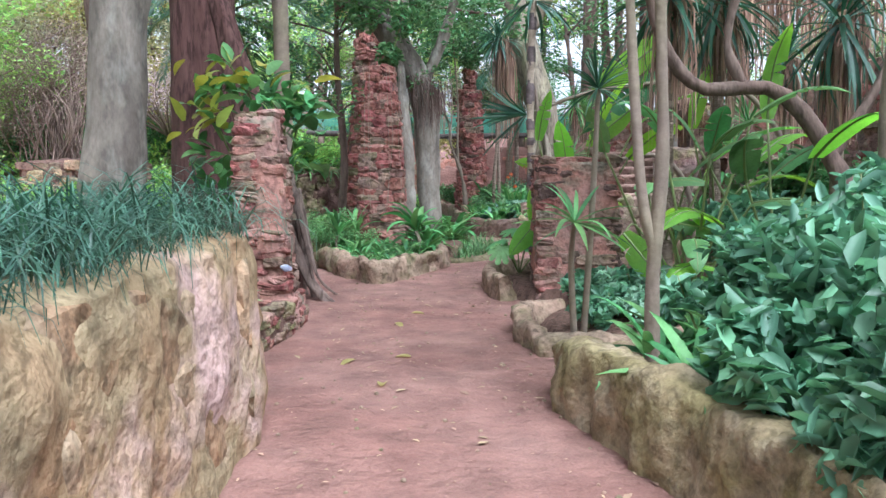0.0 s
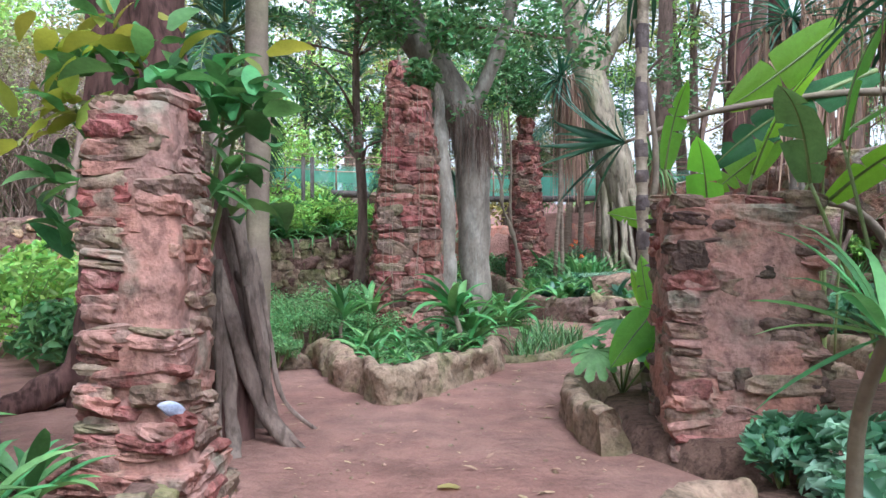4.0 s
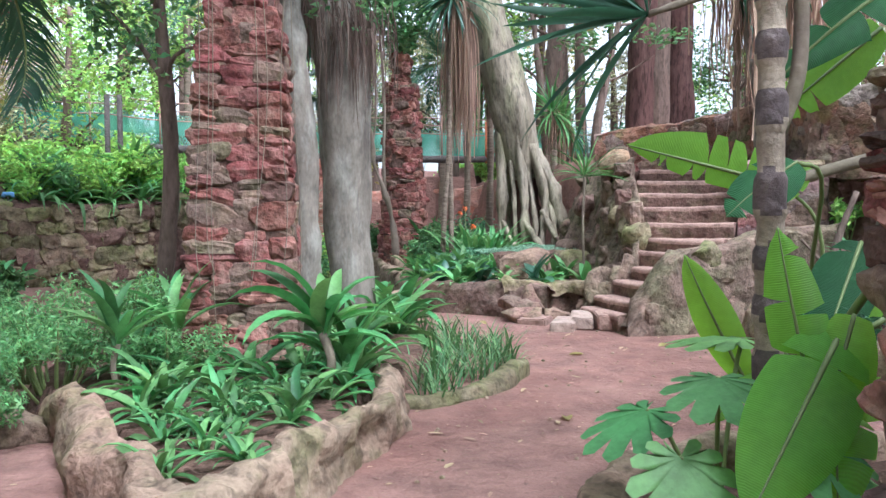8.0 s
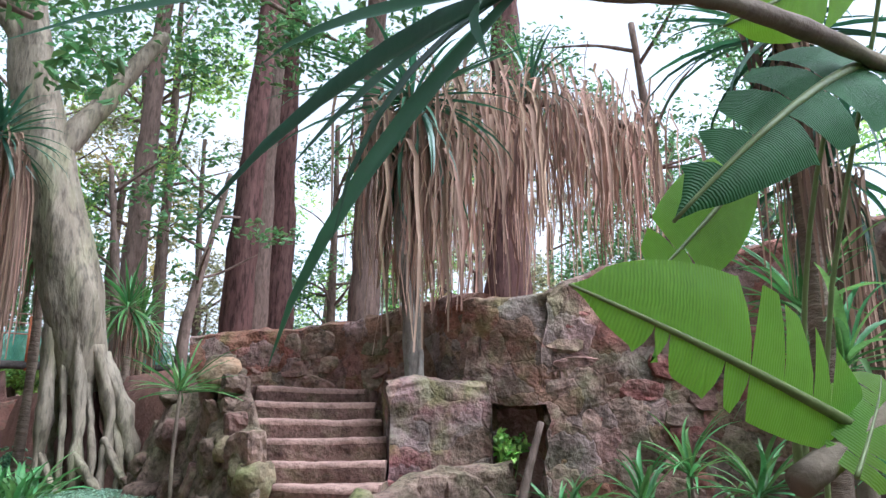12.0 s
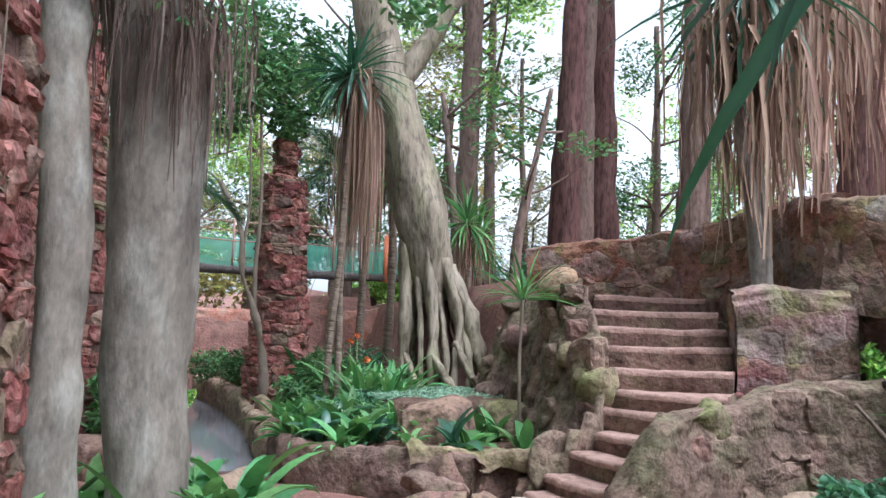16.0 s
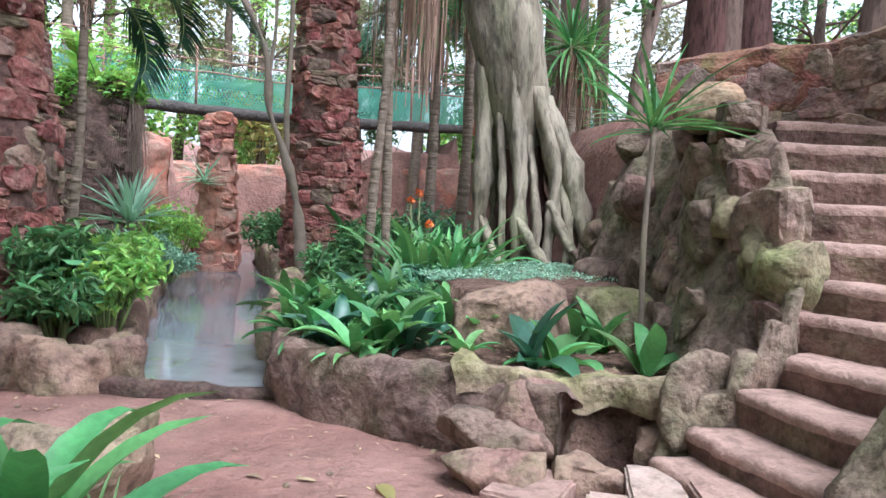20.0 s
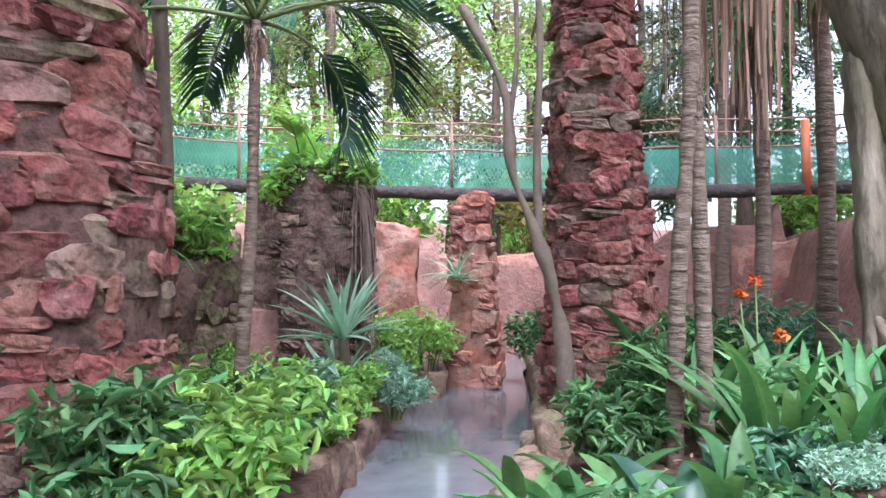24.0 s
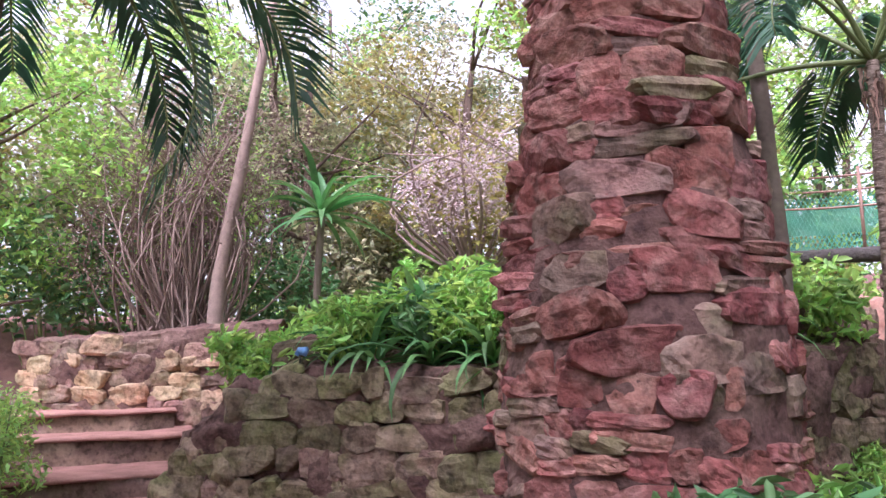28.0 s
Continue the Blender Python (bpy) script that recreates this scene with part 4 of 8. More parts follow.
def face_stones(parent, line, z0, tops, thick, mats, weights, course=0.2, length=0.32, depth=0.12, side=1, chance=1.0, proud=0.3, tilt=6):
    """Stones set in the face of a wall, on one side of its line."""
    pts = np.asarray(line, float)
    seg = np.concatenate([[0], np.cumsum(np.linalg.norm(np.diff(pts, axis=0), axis=1))])
    z = z0
    while z < max(tops):
        h = course * rng.uniform(0.75, 1.3)
        s = rng.uniform(-0.2, 0)
        while s < seg[-1]:
            w = length * rng.uniform(0.55, 1.5)
            m = min(max(s + w / 2, 0), seg[-1])
            top = np.interp(m, seg, tops)
            if z + h * 0.6 < top and rng.random() < chance:
                k = min(max(int(np.searchsorted(seg, m)) - 1, 0), len(pts) - 2)
                d = (pts[k + 1] - pts[k]) / (seg[k + 1] - seg[k])
                p = pts[k] + d * (m - seg[k]) + np.array([-d[1], d[0]]) * side * (thick / 2 - depth * (0.5 - proud) + rng.normal(0, 0.008))
                stone(parent, (p[0], p[1], z + h / 2 + rng.normal(0, 0.025)), (w * rng.uniform(0.9, 1.15), depth, h * rng.uniform(0.85, 1.4)), math.degrees(math.atan2(d[1], d[0])) + rng.normal(0, tilt * 0.7), mats[rng.choice(len(mats), p=weights)], tilt)
            s += w
        z += h


# retaining wall beside the entrance, of big tan blocks
wall_entry = ring_wall("wall_entry", "retaining wall of large tan stones with pink mortar smears", [(-1.38, -3.5), (-1.36, 0), (-1.36, 2.5), (-1.34, 4.2), (-1.5, 4.75)], -0.05, [1.12, 1.14, 1.17, 1.17, 1.12], 0.5, ENTRY_MORTAR, 3, 0.04)
ring_wall("wall_entry_end", "end of the retaining wall of tan stone", [(-1.5, 4.72), (-2.2, 4.85), (-4.0, 5.0), (-8, 5.2)], -0.05, [1.1, 1.05, 1.05, 1.05], 0.35, ENTRY, 4)
# curved wall behind the stair
wall_curved = ring_wall("wall_curved", "curved rubble wall of brown and red stone behind the stair", WALL_LINE[:5] + [(5.5, 16.12)], 0, [2.62, 2.76, 2.86, 2.87, 2.9, 2.9], 0.32, RUBBLE, 5, 0.05)
wall_side = ring_wall("wall_side", "high rubble wall beyond the broken arch", [(5.84, 15.68), (6.4, 15.3), (7.2, 14.6), (7.6, 13.0), (7.4, 10.0), (6.6, 6.0), (6.4, -4)], 0, [2.82, 2.9, 3.02, 3.15, 3.3, 3.4, 3.4], 0.32, RUBBLE, 6, 0.05)
ring_wall("wall_lintel", "crumbling head of the broken arch", [(5.42, 16.3), (5.5, 16.1), (5.68, 15.85), (5.95, 15.6)], 1.72, [2.86, 2.84, 2.82, 2.82], 0.3, RUBBLE, 7, 0.06)


# ---- stair ----
def slab(name, parent, corners, z0, z1, mat, seed=0, label="", top=TREAD):
    """A worn stone step from four plan corners."""
    C = np.array(corners, float)
    n = 12
    per = []
    for i in range(4):
        for t in np.linspace(0, 1, n, endpoint=False):
            per.append(C[i] * (1 - t) + C[(i + 1) % 4] * t)
    per = np.array(per)
    c = per.mean(0)
    k = len(per)
    def ring_stack(levels, sd, amp):
        V = []
        for f, z in levels:
            for p in per:
                q = c + (p - c) * f
                V.append((q[0], q[1], z))
        V = np.array(V)
        V += np.stack([vnoise(V, 4.0, sd + j) for j in range(3)], 1) * [amp, amp, amp * 0.5] + np.stack([vnoise(V, 13.0, sd + j) for j in range(3)], 1) * 0.009
        F = [[l * k + j, l * k + (j + 1) % k, (l + 1) * k + (j + 1) % k, (l + 1) * k + j] for l in range(len(levels) - 1) for j in range(k)]
        F.append([(len(levels) - 1) * k + j for j in range(k)])
        return V, F

    tread = part(name, mesh_of(name, *ring_stack([(0.9, z1 - 0.04), (0.99, z1 - 0.036), (1.0, z1 - 0.02), (0.985, z1), (0.8, z1 - 0.003), (0.5, z1 - 0.006), (0.2, z1 - 0.006)], seed, 0.022), top), parent, label)
    part("riser", mesh_of("riser", *ring_stack([(0.985, z0), (0.975, z0 + (z1 - z0) * 0.5), (0.97, z1 - 0.036), (0.9, z1 - 0.03)], seed + 3, 0.03), mat), tread)
    return tread


def step_block(parent, L, R, L2, R2, z, seed, drop=0.36):
    """A worn masonry step: riser, rounded nose and tread between a front edge L-R and a back edge L2-R2."""
    n, prof = 26, [(0.02, -drop, 0), (0.012, -drop * 0.7, 0), (0.0, -drop * 0.4, 0), (-0.012, -0.06, 0), (-0.014, -0.028, 0), (0.0, -0.008, 0), (0.03, 0.0, 0), (0.0, -0.004, 0.3), (0.0, -0.004, 0.6), (0.0, 0.0, 1.0), (0.0, -drop, 1.0)]
    V = []
    for i in range(n):
        f = i / (n - 1)
        a, b = np.array(L) * (1 - f) + np.array(R) * f, np.array(L2) * (1 - f) + np.array(R2) * f
        d = (b - a) / np.linalg.norm(b - a)
        for out, dz, g in prof:
            p = a + (b - a) * g + d * out
            V.append((p[0], p[1], z + dz - 0.012 * math.sin(math.pi * f) * (dz > -0.1)))
    V = np.array(V)
    V += np.stack([fbm(V, 3.5, seed * 3 + j, 3) for j in range(3)], 1) * [0.024, 0.024, 0.012] + np.stack([vnoise(V, 17, seed + j) for j in range(3)], 1) * [0.007, 0.007, 0.005]
    k = len(prof)
    F = [[i * k + j, (i + 1) * k + j, (i + 1) * k + j + 1, i * k + j + 1] for i in range(n - 1) for j in range(k - 1)]
    F += [list(range(k)), list(range((n - 1) * k, n * k))[::-1]]
    me = mesh_of("step", V, F, RISER_SHADED)
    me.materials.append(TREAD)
    # paler tread colour on nose and top, shade-darkened colour on the upright faces
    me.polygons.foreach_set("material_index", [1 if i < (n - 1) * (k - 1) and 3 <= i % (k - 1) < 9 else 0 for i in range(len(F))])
    return part("step", me, parent)


stair = thing("stair", "worn red stone garden stair turning up between rough walls", "stair", (0, 0, 0), kind="structure")
FLIGHT = [(0.20, (2.58, 16.38), (2.70, 15.64)), (0.34, (2.74, 16.38), (2.90, 15.68)), (0.52, (2.98, 16.42), (3.12, 15.74)), (0.68, (3.22, 16.48), (3.42, 15.80)), (0.86, (3.40, 16.58), (3.78, 15.88)), (1.03, (3.52, 16.66), (4.10, 16.0)),
          (1.22, (3.60, 16.78), (4.38, 16.28)), (1.42, (3.62, 16.95), (4.54, 16.5)), (1.60, (3.66, 17.12), (4.64, 16.7)), (1.77, (3.74, 17.32), (4.74, 16.98)), (1.94, (3.90, 17.64), (4.95, 17.5))]
for k, (z, a, b) in enumerate(FLIGHT):
    a2, b2 = FLIGHT[k + 1][1:] if k + 1 < len(FLIGHT) else ((4.2, 19.3), (6.2, 18.4))
    more = 0.1 if k + 1 < len(FLIGHT) else 0.0
    a = (a[0] + (a[0] - b[0]) * 0.16, a[1] + (a[1] - b[1]) * 0.16)
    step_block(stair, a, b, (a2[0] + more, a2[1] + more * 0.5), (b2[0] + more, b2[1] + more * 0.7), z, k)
FLAG = material("pale_flag", (0.4, 0.3, 0.25), 0.92, vary=0.35, scale=6, fine=50, bump=0.7, second=(0.32, 0.215, 0.175), second_scale=3, second_amount=0.6, pits=0.3, spec=0.15)


def flagstone(p, size, rz, seed, mat):
    bm = bmesh.new()
    bmesh.ops.create_cube(bm, size=1.0, matrix=Matrix.Diagonal((*size, 1)))
    bmesh.ops.bevel(bm, geom=bm.edges[:], offset=0.014, segments=2, affect="EDGES")
    bmesh.ops.subdivide_edges(bm, edges=[e for e in bm.edges if e.calc_length() > 0.1], cuts=4, use_grid_fill=True)
    P = np.array([v.co[:] for v in bm.verts])
    P += np.stack([fbm(P, 6.0, seed + j, 3) for j in range(3)], 1) * [0.012, 0.012, 0.007]
    for v, c in zip(bm.verts, P):
        v.co = c
    me = bpy.data.meshes.new("flagstone")
    bm.to_mesh(me)
    bm.free()
    me.materials.append(mat)
    part("flagstone", me, stair, m=pose(*p, 1.5, -2, rz))


for k, (p, size, rz) in enumerate([((2.2, 16.02, 0.05), (0.26, 0.5, 0.13), -24), ((2.46, 16.2, 0.08), (0.25, 0.6, 0.14), -16), ((1.98, 16.46, 0.03), (0.34, 0.4, 0.12), -34), ((2.72, 16.1, 0.1), (0.3, 0.62, 0.18), -10)]):
    flagstone(p, size, rz, 70 + k, FLAG if k < 2 else TREAD)


def boulder(name, label, at, size, mat, seed=0, rz=0.0, sub=4, amp=0.1, parent=None, group="", facets=16):
    """A weathered rock: a ball cut by random planes, then roughened."""
    q = np.random.default_rng(seed * 7 + 3)
    bm = bmesh.new()
    bmesh.ops.create_icosphere(bm, subdivisions=sub, radius=0.66)
    P = np.array([v.co[:] for v in bm.verts])
    N = q.normal(size=(facets, 3))
    N = np.vstack([N / np.linalg.norm(N, axis=1)[:, None], np.eye(3), -np.eye(3)])
    D = np.concatenate([q.uniform(0.36, 0.52, facets), np.full(6, 0.47)])
    for nn, d in zip(N, D):
        P = P - np.outer(np.maximum(P @ nn - d, 0), nn)
    big = P * np.asarray(size)
    P = P + (np.stack([fbm(big, 2.9, seed + j, 4) for j in range(3)], 1) * 0.075 + np.stack([vnoise(big, 12, seed + j) for j in range(3)], 1) * 0.014) / np.asarray(size)
    for v, p in zip(bm.verts, P):
        v.co = p
    me = bpy.data.meshes.new(name)
    bm.to_mesh(me)
    bm.free()
    me.materials.append(mat)
    me.polygons.foreach_set("use_smooth", [True] * len(me.polygons))
    m = pose(*at, 0, 0, rz) @ Matrix.Diagonal((*size, 1))
    if parent:
        return part(name, me, parent, label, m)
    ob = new(name, me)
    ob.matrix_basis = m
    return tagged(ob, label, "rock", group=group)


# ---- pillars ----
entry_pillar = pillar("stone_pillar", "square pillar of red rubble with flaking pink plaster", (-1.77, 7.62, 0), (-0.06, 0.12), 2.12,
       lambda z: (0.3 - 0.05 * min(z, 2) - 0.02 * math.sin(z * 3) + 0.07 * max(0.0, 1 - z / 0.45), 0.3 - 0.04 * z + 0.07 * max(0.0, 1 - z / 0.45)), "square", [RED_STONE, BROWN_STONE, PLASTER], [0.4, 0.35, 0.25], 0.085, 0.27, PLASTER, flush=0.55, inset=0.006, chance=0.9, core_rough=0.03,
       skip=lambda p: p[2] > 0.95 and p[0] > 0.0 and p[1] < 0.0 and p[2] < 2.0)
PALE_BLUE = material("pale_blue_paint", (0.38, 0.42, 0.56), 0.8, vary=0.3, scale=12, fine=60, bump=0.4, second=(0.42, 0.3, 0.28), second_scale=9, spec=0.15)
boulder("paint_patch", "patch of pale blue paint", (0.24, -0.275, 0.6), (0.085, 0.05, 0.13), PALE_BLUE, 5, 20, 2, parent=entry_pillar)
pillar("broken_wall_pier", "square pier of red and brown rubble stone, broken at the top", (1.56, 9.0, 0), (0.0, 0.1), 1.66,
       lambda z: (0.5 - 0.02 * z, 0.38 - 0.02 * z), "square", [RED_STONE, BROWN_STONE, DARK_STONE, PLASTER], [0.2, 0.4, 0.2, 0.2], 0.11, 0.28, PLASTER, flush=0.55, inset=0.006, chance=0.88, core_rough=0.03,
       skip=lambda p: 0.6 < p[2] < 1.1 and -0.36 < p[0] < 0.02)
pillar("tall_pillar", "tall tapering pillar of red rubble stone with a stepped top", (-1.1, 13.75, 0), (0.02, 0.1), 3.35,
       lambda z: (0.46 - 0.055 * z - (0.05 if z > 2.7 else 0), 0.42 - 0.05 * z), "square", [RED_STONE, BROWN_STONE], [0.7, 0.3], 0.15, 0.28, MORTAR)
pillar("dark_red_pillar", "tall round pillar of dark red rubble stone beside the pond", (0.86, 22.6, 0.1), (-0.05, 0), 4.35,
       lambda z: ((0.52 - 0.055 * z) if z < 3.8 else 0.19, (0.52 - 0.055 * z) if z < 3.8 else 0.19), "round", [RED_STONE, BROWN_STONE], [0.8, 0.2], 0.14, 0.26, MORTAR)
def great_width(z):
    w = float(np.interp(z, [0, 1.05, 1.8, 2.3, 2.7, 3.3, 5.0], [0.77, 0.72, 0.68, 0.62, 0.55, 0.47, 0.34]))
    return w, w


pillar("great_pillar", "massive round tapering pillar of red rubble stone with mossy courses", (-1.74, 19.25, 0), (-0.02, -0.02), 5.0,
       great_width, "round", [RED_STONE, BROWN_STONE, MOSS_STONE], [0.74, 0.2, 0.06], 0.15, 0.27, MORTAR, skip=lambda p: p[1] > 0.35 and p[0] < 0.6)

# ---- planted beds ----
BED = [(-0.92, 10.35), (-1.4, 11.2), (-1.9, 12.1), (-2.6, 12.9), (-2.7, 14.0), (-2.0, 15.2), (-0.8, 15.9), (-0.1, 15.6), (0.5, 14.6), (0.45, 13.6), (0.0, 12.9), (-0.1, 12.2), (-0.45, 11.1)]
kerb("bed_kerb", "rough tan stone kerb round the central bed", [(-2.3, 13.1), (-2.08, 12.55), (-1.84, 12.05), (-1.4, 11.2), (-1.0, 10.42), (-0.85, 10.4), (-0.5, 11.1), (-0.12, 11.9), (-0.02, 12.6)], [0.15, 0.2, 0.28, 0.29, 0.29, 0.29, 0.29, 0.3, 0.28], 0.18, CAST, seed=11, rough=0.075)
soil_patch("bed_soil", "dark planting earth in the central bed", BED, 0.2, 3)
kerb("pond_bed_kerb", "rough red-brown stone wall of the raised bed", [(0.7, 20.2), (0.71, 19.2), (0.78, 18.3), (1.02, 17.88), (1.5, 17.45), (1.95, 17.1), (2.25, 16.85)], [0.4, 0.4, 0.38, 0.42, 0.45, 0.46, 0.4], 0.22, KERB_DARK, seed=21, rough=0.055)
soil_patch("upper_soil", "brown earth of the upper tier of the raised bed", [(1.85, 18.2), (2.5, 18.0), (3.2, 17.9), (3.5, 18.5), (4.0, 20), (4.2, 22.3), (2.2, 22.3), (1.95, 20.5), (1.7, 19.2)], 0.7, 18, bulge=0.06)
soil_patch("raised_soil", "brown earth of the raised bed", [(0.65, 18.3), (1.5, 17.5), (2.3, 16.9), (3.1, 16.8), (3.6, 18.2), (3.9, 19.6), (4.0, 22), (3.6, 24.5), (0.9, 24.5), (0.5, 22), (0.6, 20)], 0.32, 8, bulge=0.22)
kerb("side_bed_kerb", "mossy rough-cast kerb of the curved bed", [(4.75, 15.55), (4.2, 15.34), (3.88, 14.85), (3.74, 14.0), (3.76, 13.2), (4.0, 12.4), (4.35, 11.6)], 0.32, 0.2, CAST, seed=31)
soil_patch("side_soil", "dark earth in the curved bed", [(4.6, 15.5), (3.75, 14.8), (3.65, 13.8), (3.7, 13.1), (4.3, 11.6), (4.5, 9.5), (6.8, 9.5), (7.1, 12), (7.2, 14.5), (6.5, 15.4)], 0.22, 9)
kerb("pier_bed_kerb", "rough stone kerb at the foot of the pier", [(0.72, 8.8), (0.64, 9.3), (0.62, 9.9), (0.78, 10.4), (1.2, 10.8), (2.0, 11.0), (3.2, 11.0)], 0.26, 0.17, CAST, seed=41)
soil_patch("pier_soil", "dark earth in the bed by the pier", [(0.75, 8.9), (0.65, 9.9), (1.2, 10.8), (3.2, 11.0), (4.6, 10.5), (4.6, 7.2), (1.9, 7.4), (1.2, 8.3)], 0.16, 10)
kerb("entry_bed_kerb", "low rough-cast kerb of a planted bed beside the path", [(2.2, 6.3), (1.4, 6.15), (0.85, 6.2), (0.74, 6.8), (0.8, 7.4), (1.2, 7.7)], 0.2, 0.16, CAST, seed=51)
soil_patch("entry_soil", "earth in the bed beside the path", [(0.8, 6.3), (0.8, 7.3), (1.3, 8.2), (4.4, 7.6), (5, 4.8), (2.2, 5.2), (1.6, 6.1)], 0.1, 11)
kerb("near_bed_kerb", "waist-low mossy stone wall of the bed beside the path", [(3.0, 5.6), (1.9, 5.35), (1.05, 5.25), (0.85, 4.8), (1.0, 4.2), (1.25, 3.4), (1.45, 2.4), (1.5, 0.5), (1.5, -3)], [0.3, 0.3, 0.27, 0.29, 0.34, 0.42, 0.48, 0.5, 0.5], 0.28, MOSS_CAST, seed=61, rough=0.06)
soil_patch("near_soil", "dark earth in the bed beside the path", [(1.0, 5.1), (1.1, 4.2), (1.5, 2.4), (1.6, -3), (6, -3), (6.2, 5.3), (3, 5.5)], 0.28, 12)
low_edge = kerb("low_stone_edge", "low edge of stacked mossy stone", [(-1.55, 7.1), (-1.6, 6.7), (-1.68, 6.2), (-1.8, 5.5), (-2.0, 4.9)], 0.3, 0.2, MORTAR, seed=71)
face_stones(low_edge, [(-1.55, 7.1), (-1.6, 6.7), (-1.68, 6.2), (-1.8, 5.5), (-2.0, 4.9)], -0.02, [0.32] * 5, 0.2, [BROWN_STONE, MOSS_STONE, RED_STONE], [0.55, 0.38, 0.07], 0.065, 0.17, 0.12, side=1, proud=0.2)
soil_patch("low_soil", "earth behind the low stone edge", [(-1.6, 6.9), (-1.8, 5.4), (-2.2, 5.0), (-6, 5.3), (-6, 7.5), (-2.2, 7.4)], 0.26, 13)
kerb("pond_left_kerb", "red stone block wall of the pond bed", [(-1.4, 18.7), (-1.1, 18.4), (-0.7, 18.26), (-0.36, 18.4), (-0.46, 18.9), (-0.74, 20.0), (-0.9, 21.2), (-1.05, 22.0), (-1.3, 23.6), (-1.75, 26), (-1.9, 29)], [0.36, 0.38, 0.38, 0.38, 0.36, 0.34, 0.34, 0.3, 0.3, 0.3, 0.3], 0.2, RED_CAST, seed=81, rough=0.055)
soil_patch("pond_left_soil", "earth in the bed by the pond", [(-1.3, 18.7), (-0.4, 18.5), (-0.5, 20), (-1.0, 22.2), (-1.8, 26), (-3, 26), (-3, 21.5), (-2.2, 20.2)], 0.28, 14)
kerb("pond_lip", "dark wet mossy stone lip of the pond", [(-0.5, 18.28), (0.1, 18.2), (0.45, 18.26), (0.8, 18.25)], 0.06, 0.1, DARK_STONE, seed=91, rough=0.03)
kerb("pond_right_kerb", "rough ochre stone edge of the pond", [(0.6, 19.6), (0.55, 20.6), (0.5, 21.5), (0.42, 22.6), (0.3, 23.6), (0.0, 25.5), (-0.4, 28), (-0.6, 31)], [0.42, 0.42, 0.45, 0.42, 0.4, 0.5, 0.5, 0.4], 0.22, CAST, seed=95)
W = np.array([(x, y, 0.05) for x, y in POND])
water = tagged(new("water", mesh_of("water", W, [list(range(len(POND)))][::1], WATER)), "still dark grey pond water reflecting the sky", "water", kind="structure")

# rocks round the stair
STAIR_LINE = [(2.72, 15.5), (2.88, 15.52), (3.05, 15.54), (3.25, 15.58), (3.42, 15.64), (3.7, 15.76), (4.05, 15.82), (4.35, 15.88), (4.62, 15.9), (4.95, 15.82), (5.3, 15.6)]
STAIR_TOPS = [0.05, 0.24, 0.44, 0.58, 0.82, 0.9, 0.92, 0.98, 1.1, 1.18, 1.22]
wall_stair = ring_wall("wall_stair", "rough plastered rubble wall under the stair", STAIR_LINE, -0.05, STAIR_TOPS, 0.28, BANK, 61, 0.05)
BANK_LINE = [(2.66, 16.7), (2.78, 16.65), (2.98, 16.62), (3.2, 16.7), (3.34, 16.84), (3.35, 17.02), (3.38, 17.28), (3.48, 17.6), (3.6, 17.98), (3.78, 18.5), (3.9, 19.1), (4.0, 19.8), (4.25, 20.6), (4.5, 21.3)]
BANK_TOPS = [0.3, 0.44, 0.7, 0.92, 1.16, 1.48, 1.74, 1.94, 2.06, 2.15, 2.35, 2.45, 2.2, 1.8]


def rock_bank(name, label, line, tops, mat, foot=0.42, seed=0):
    """A ledged rock slope that falls away on one side of a line and stands sheer on the other."""
    line = np.asarray(line, float)
    run = np.concatenate([[0], np.cumsum(np.linalg.norm(np.diff(line, axis=0), axis=1))])
    n, m = int(run[-1] / 0.045), 30
    C = curve(np.column_stack([line, tops]), n)
    T = np.gradient(C[:, :2], axis=0)
    T /= np.linalg.norm(T, axis=1)[:, None]
    V = []
    for i in range(n):
        left = np.array([-T[i][1], T[i][0]])
        top = C[i, 2]
        wide = 0.17 + 0.3 * min(1.0, max(0.0, (top - 1.1) / 0.8)) + 0.4 * min(1.0, max(0.0, (C[i, 1] - 18.6) / 0.8))
        for j in range(m):
            if j < 8:
                off, z = -0.13, -0.05 + (top + 0.03) * j / 7
            else:
                f = (j - 8) / (m - 9)
                off = -0.1 + f * (wide + 0.1)
                z = top - (top - min(foot, top * 0.6)) * (0.1 * f + 0.9 * f ** 1.5)
                if j == m - 1:
                    off, z = wide + 0.05, -0.05
            V.append((*(C[i, :2] + left * off), z))
    V = np.array(V)
    led = V[:, 2] / 0.3 + 0.8 * vnoise(V, 1.6, seed + 3)
    V[:, 2] += (np.round(led) - led) * 0.3 * 0.55 * (V[:, 2] > foot)
    V += np.stack([fbm(V, 2.4, seed + j, 4) for j in range(3)], 1) * [0.07, 0.07, 0.045] + np.stack([vnoise(V, 13, seed + j + 7) for j in range(3)], 1) * 0.018
    F = [[i * m + j, i * m + j + 1, (i + 1) * m + j + 1, (i + 1) * m + j] for i in range(n - 1) for j in range(m - 1)]
    F += [list(range(m))[::-1], list(range((n - 1) * m, n * m))]
    return tagged(new(name, mesh_of(name, V, F, mat)), label, "wall", kind="structure")


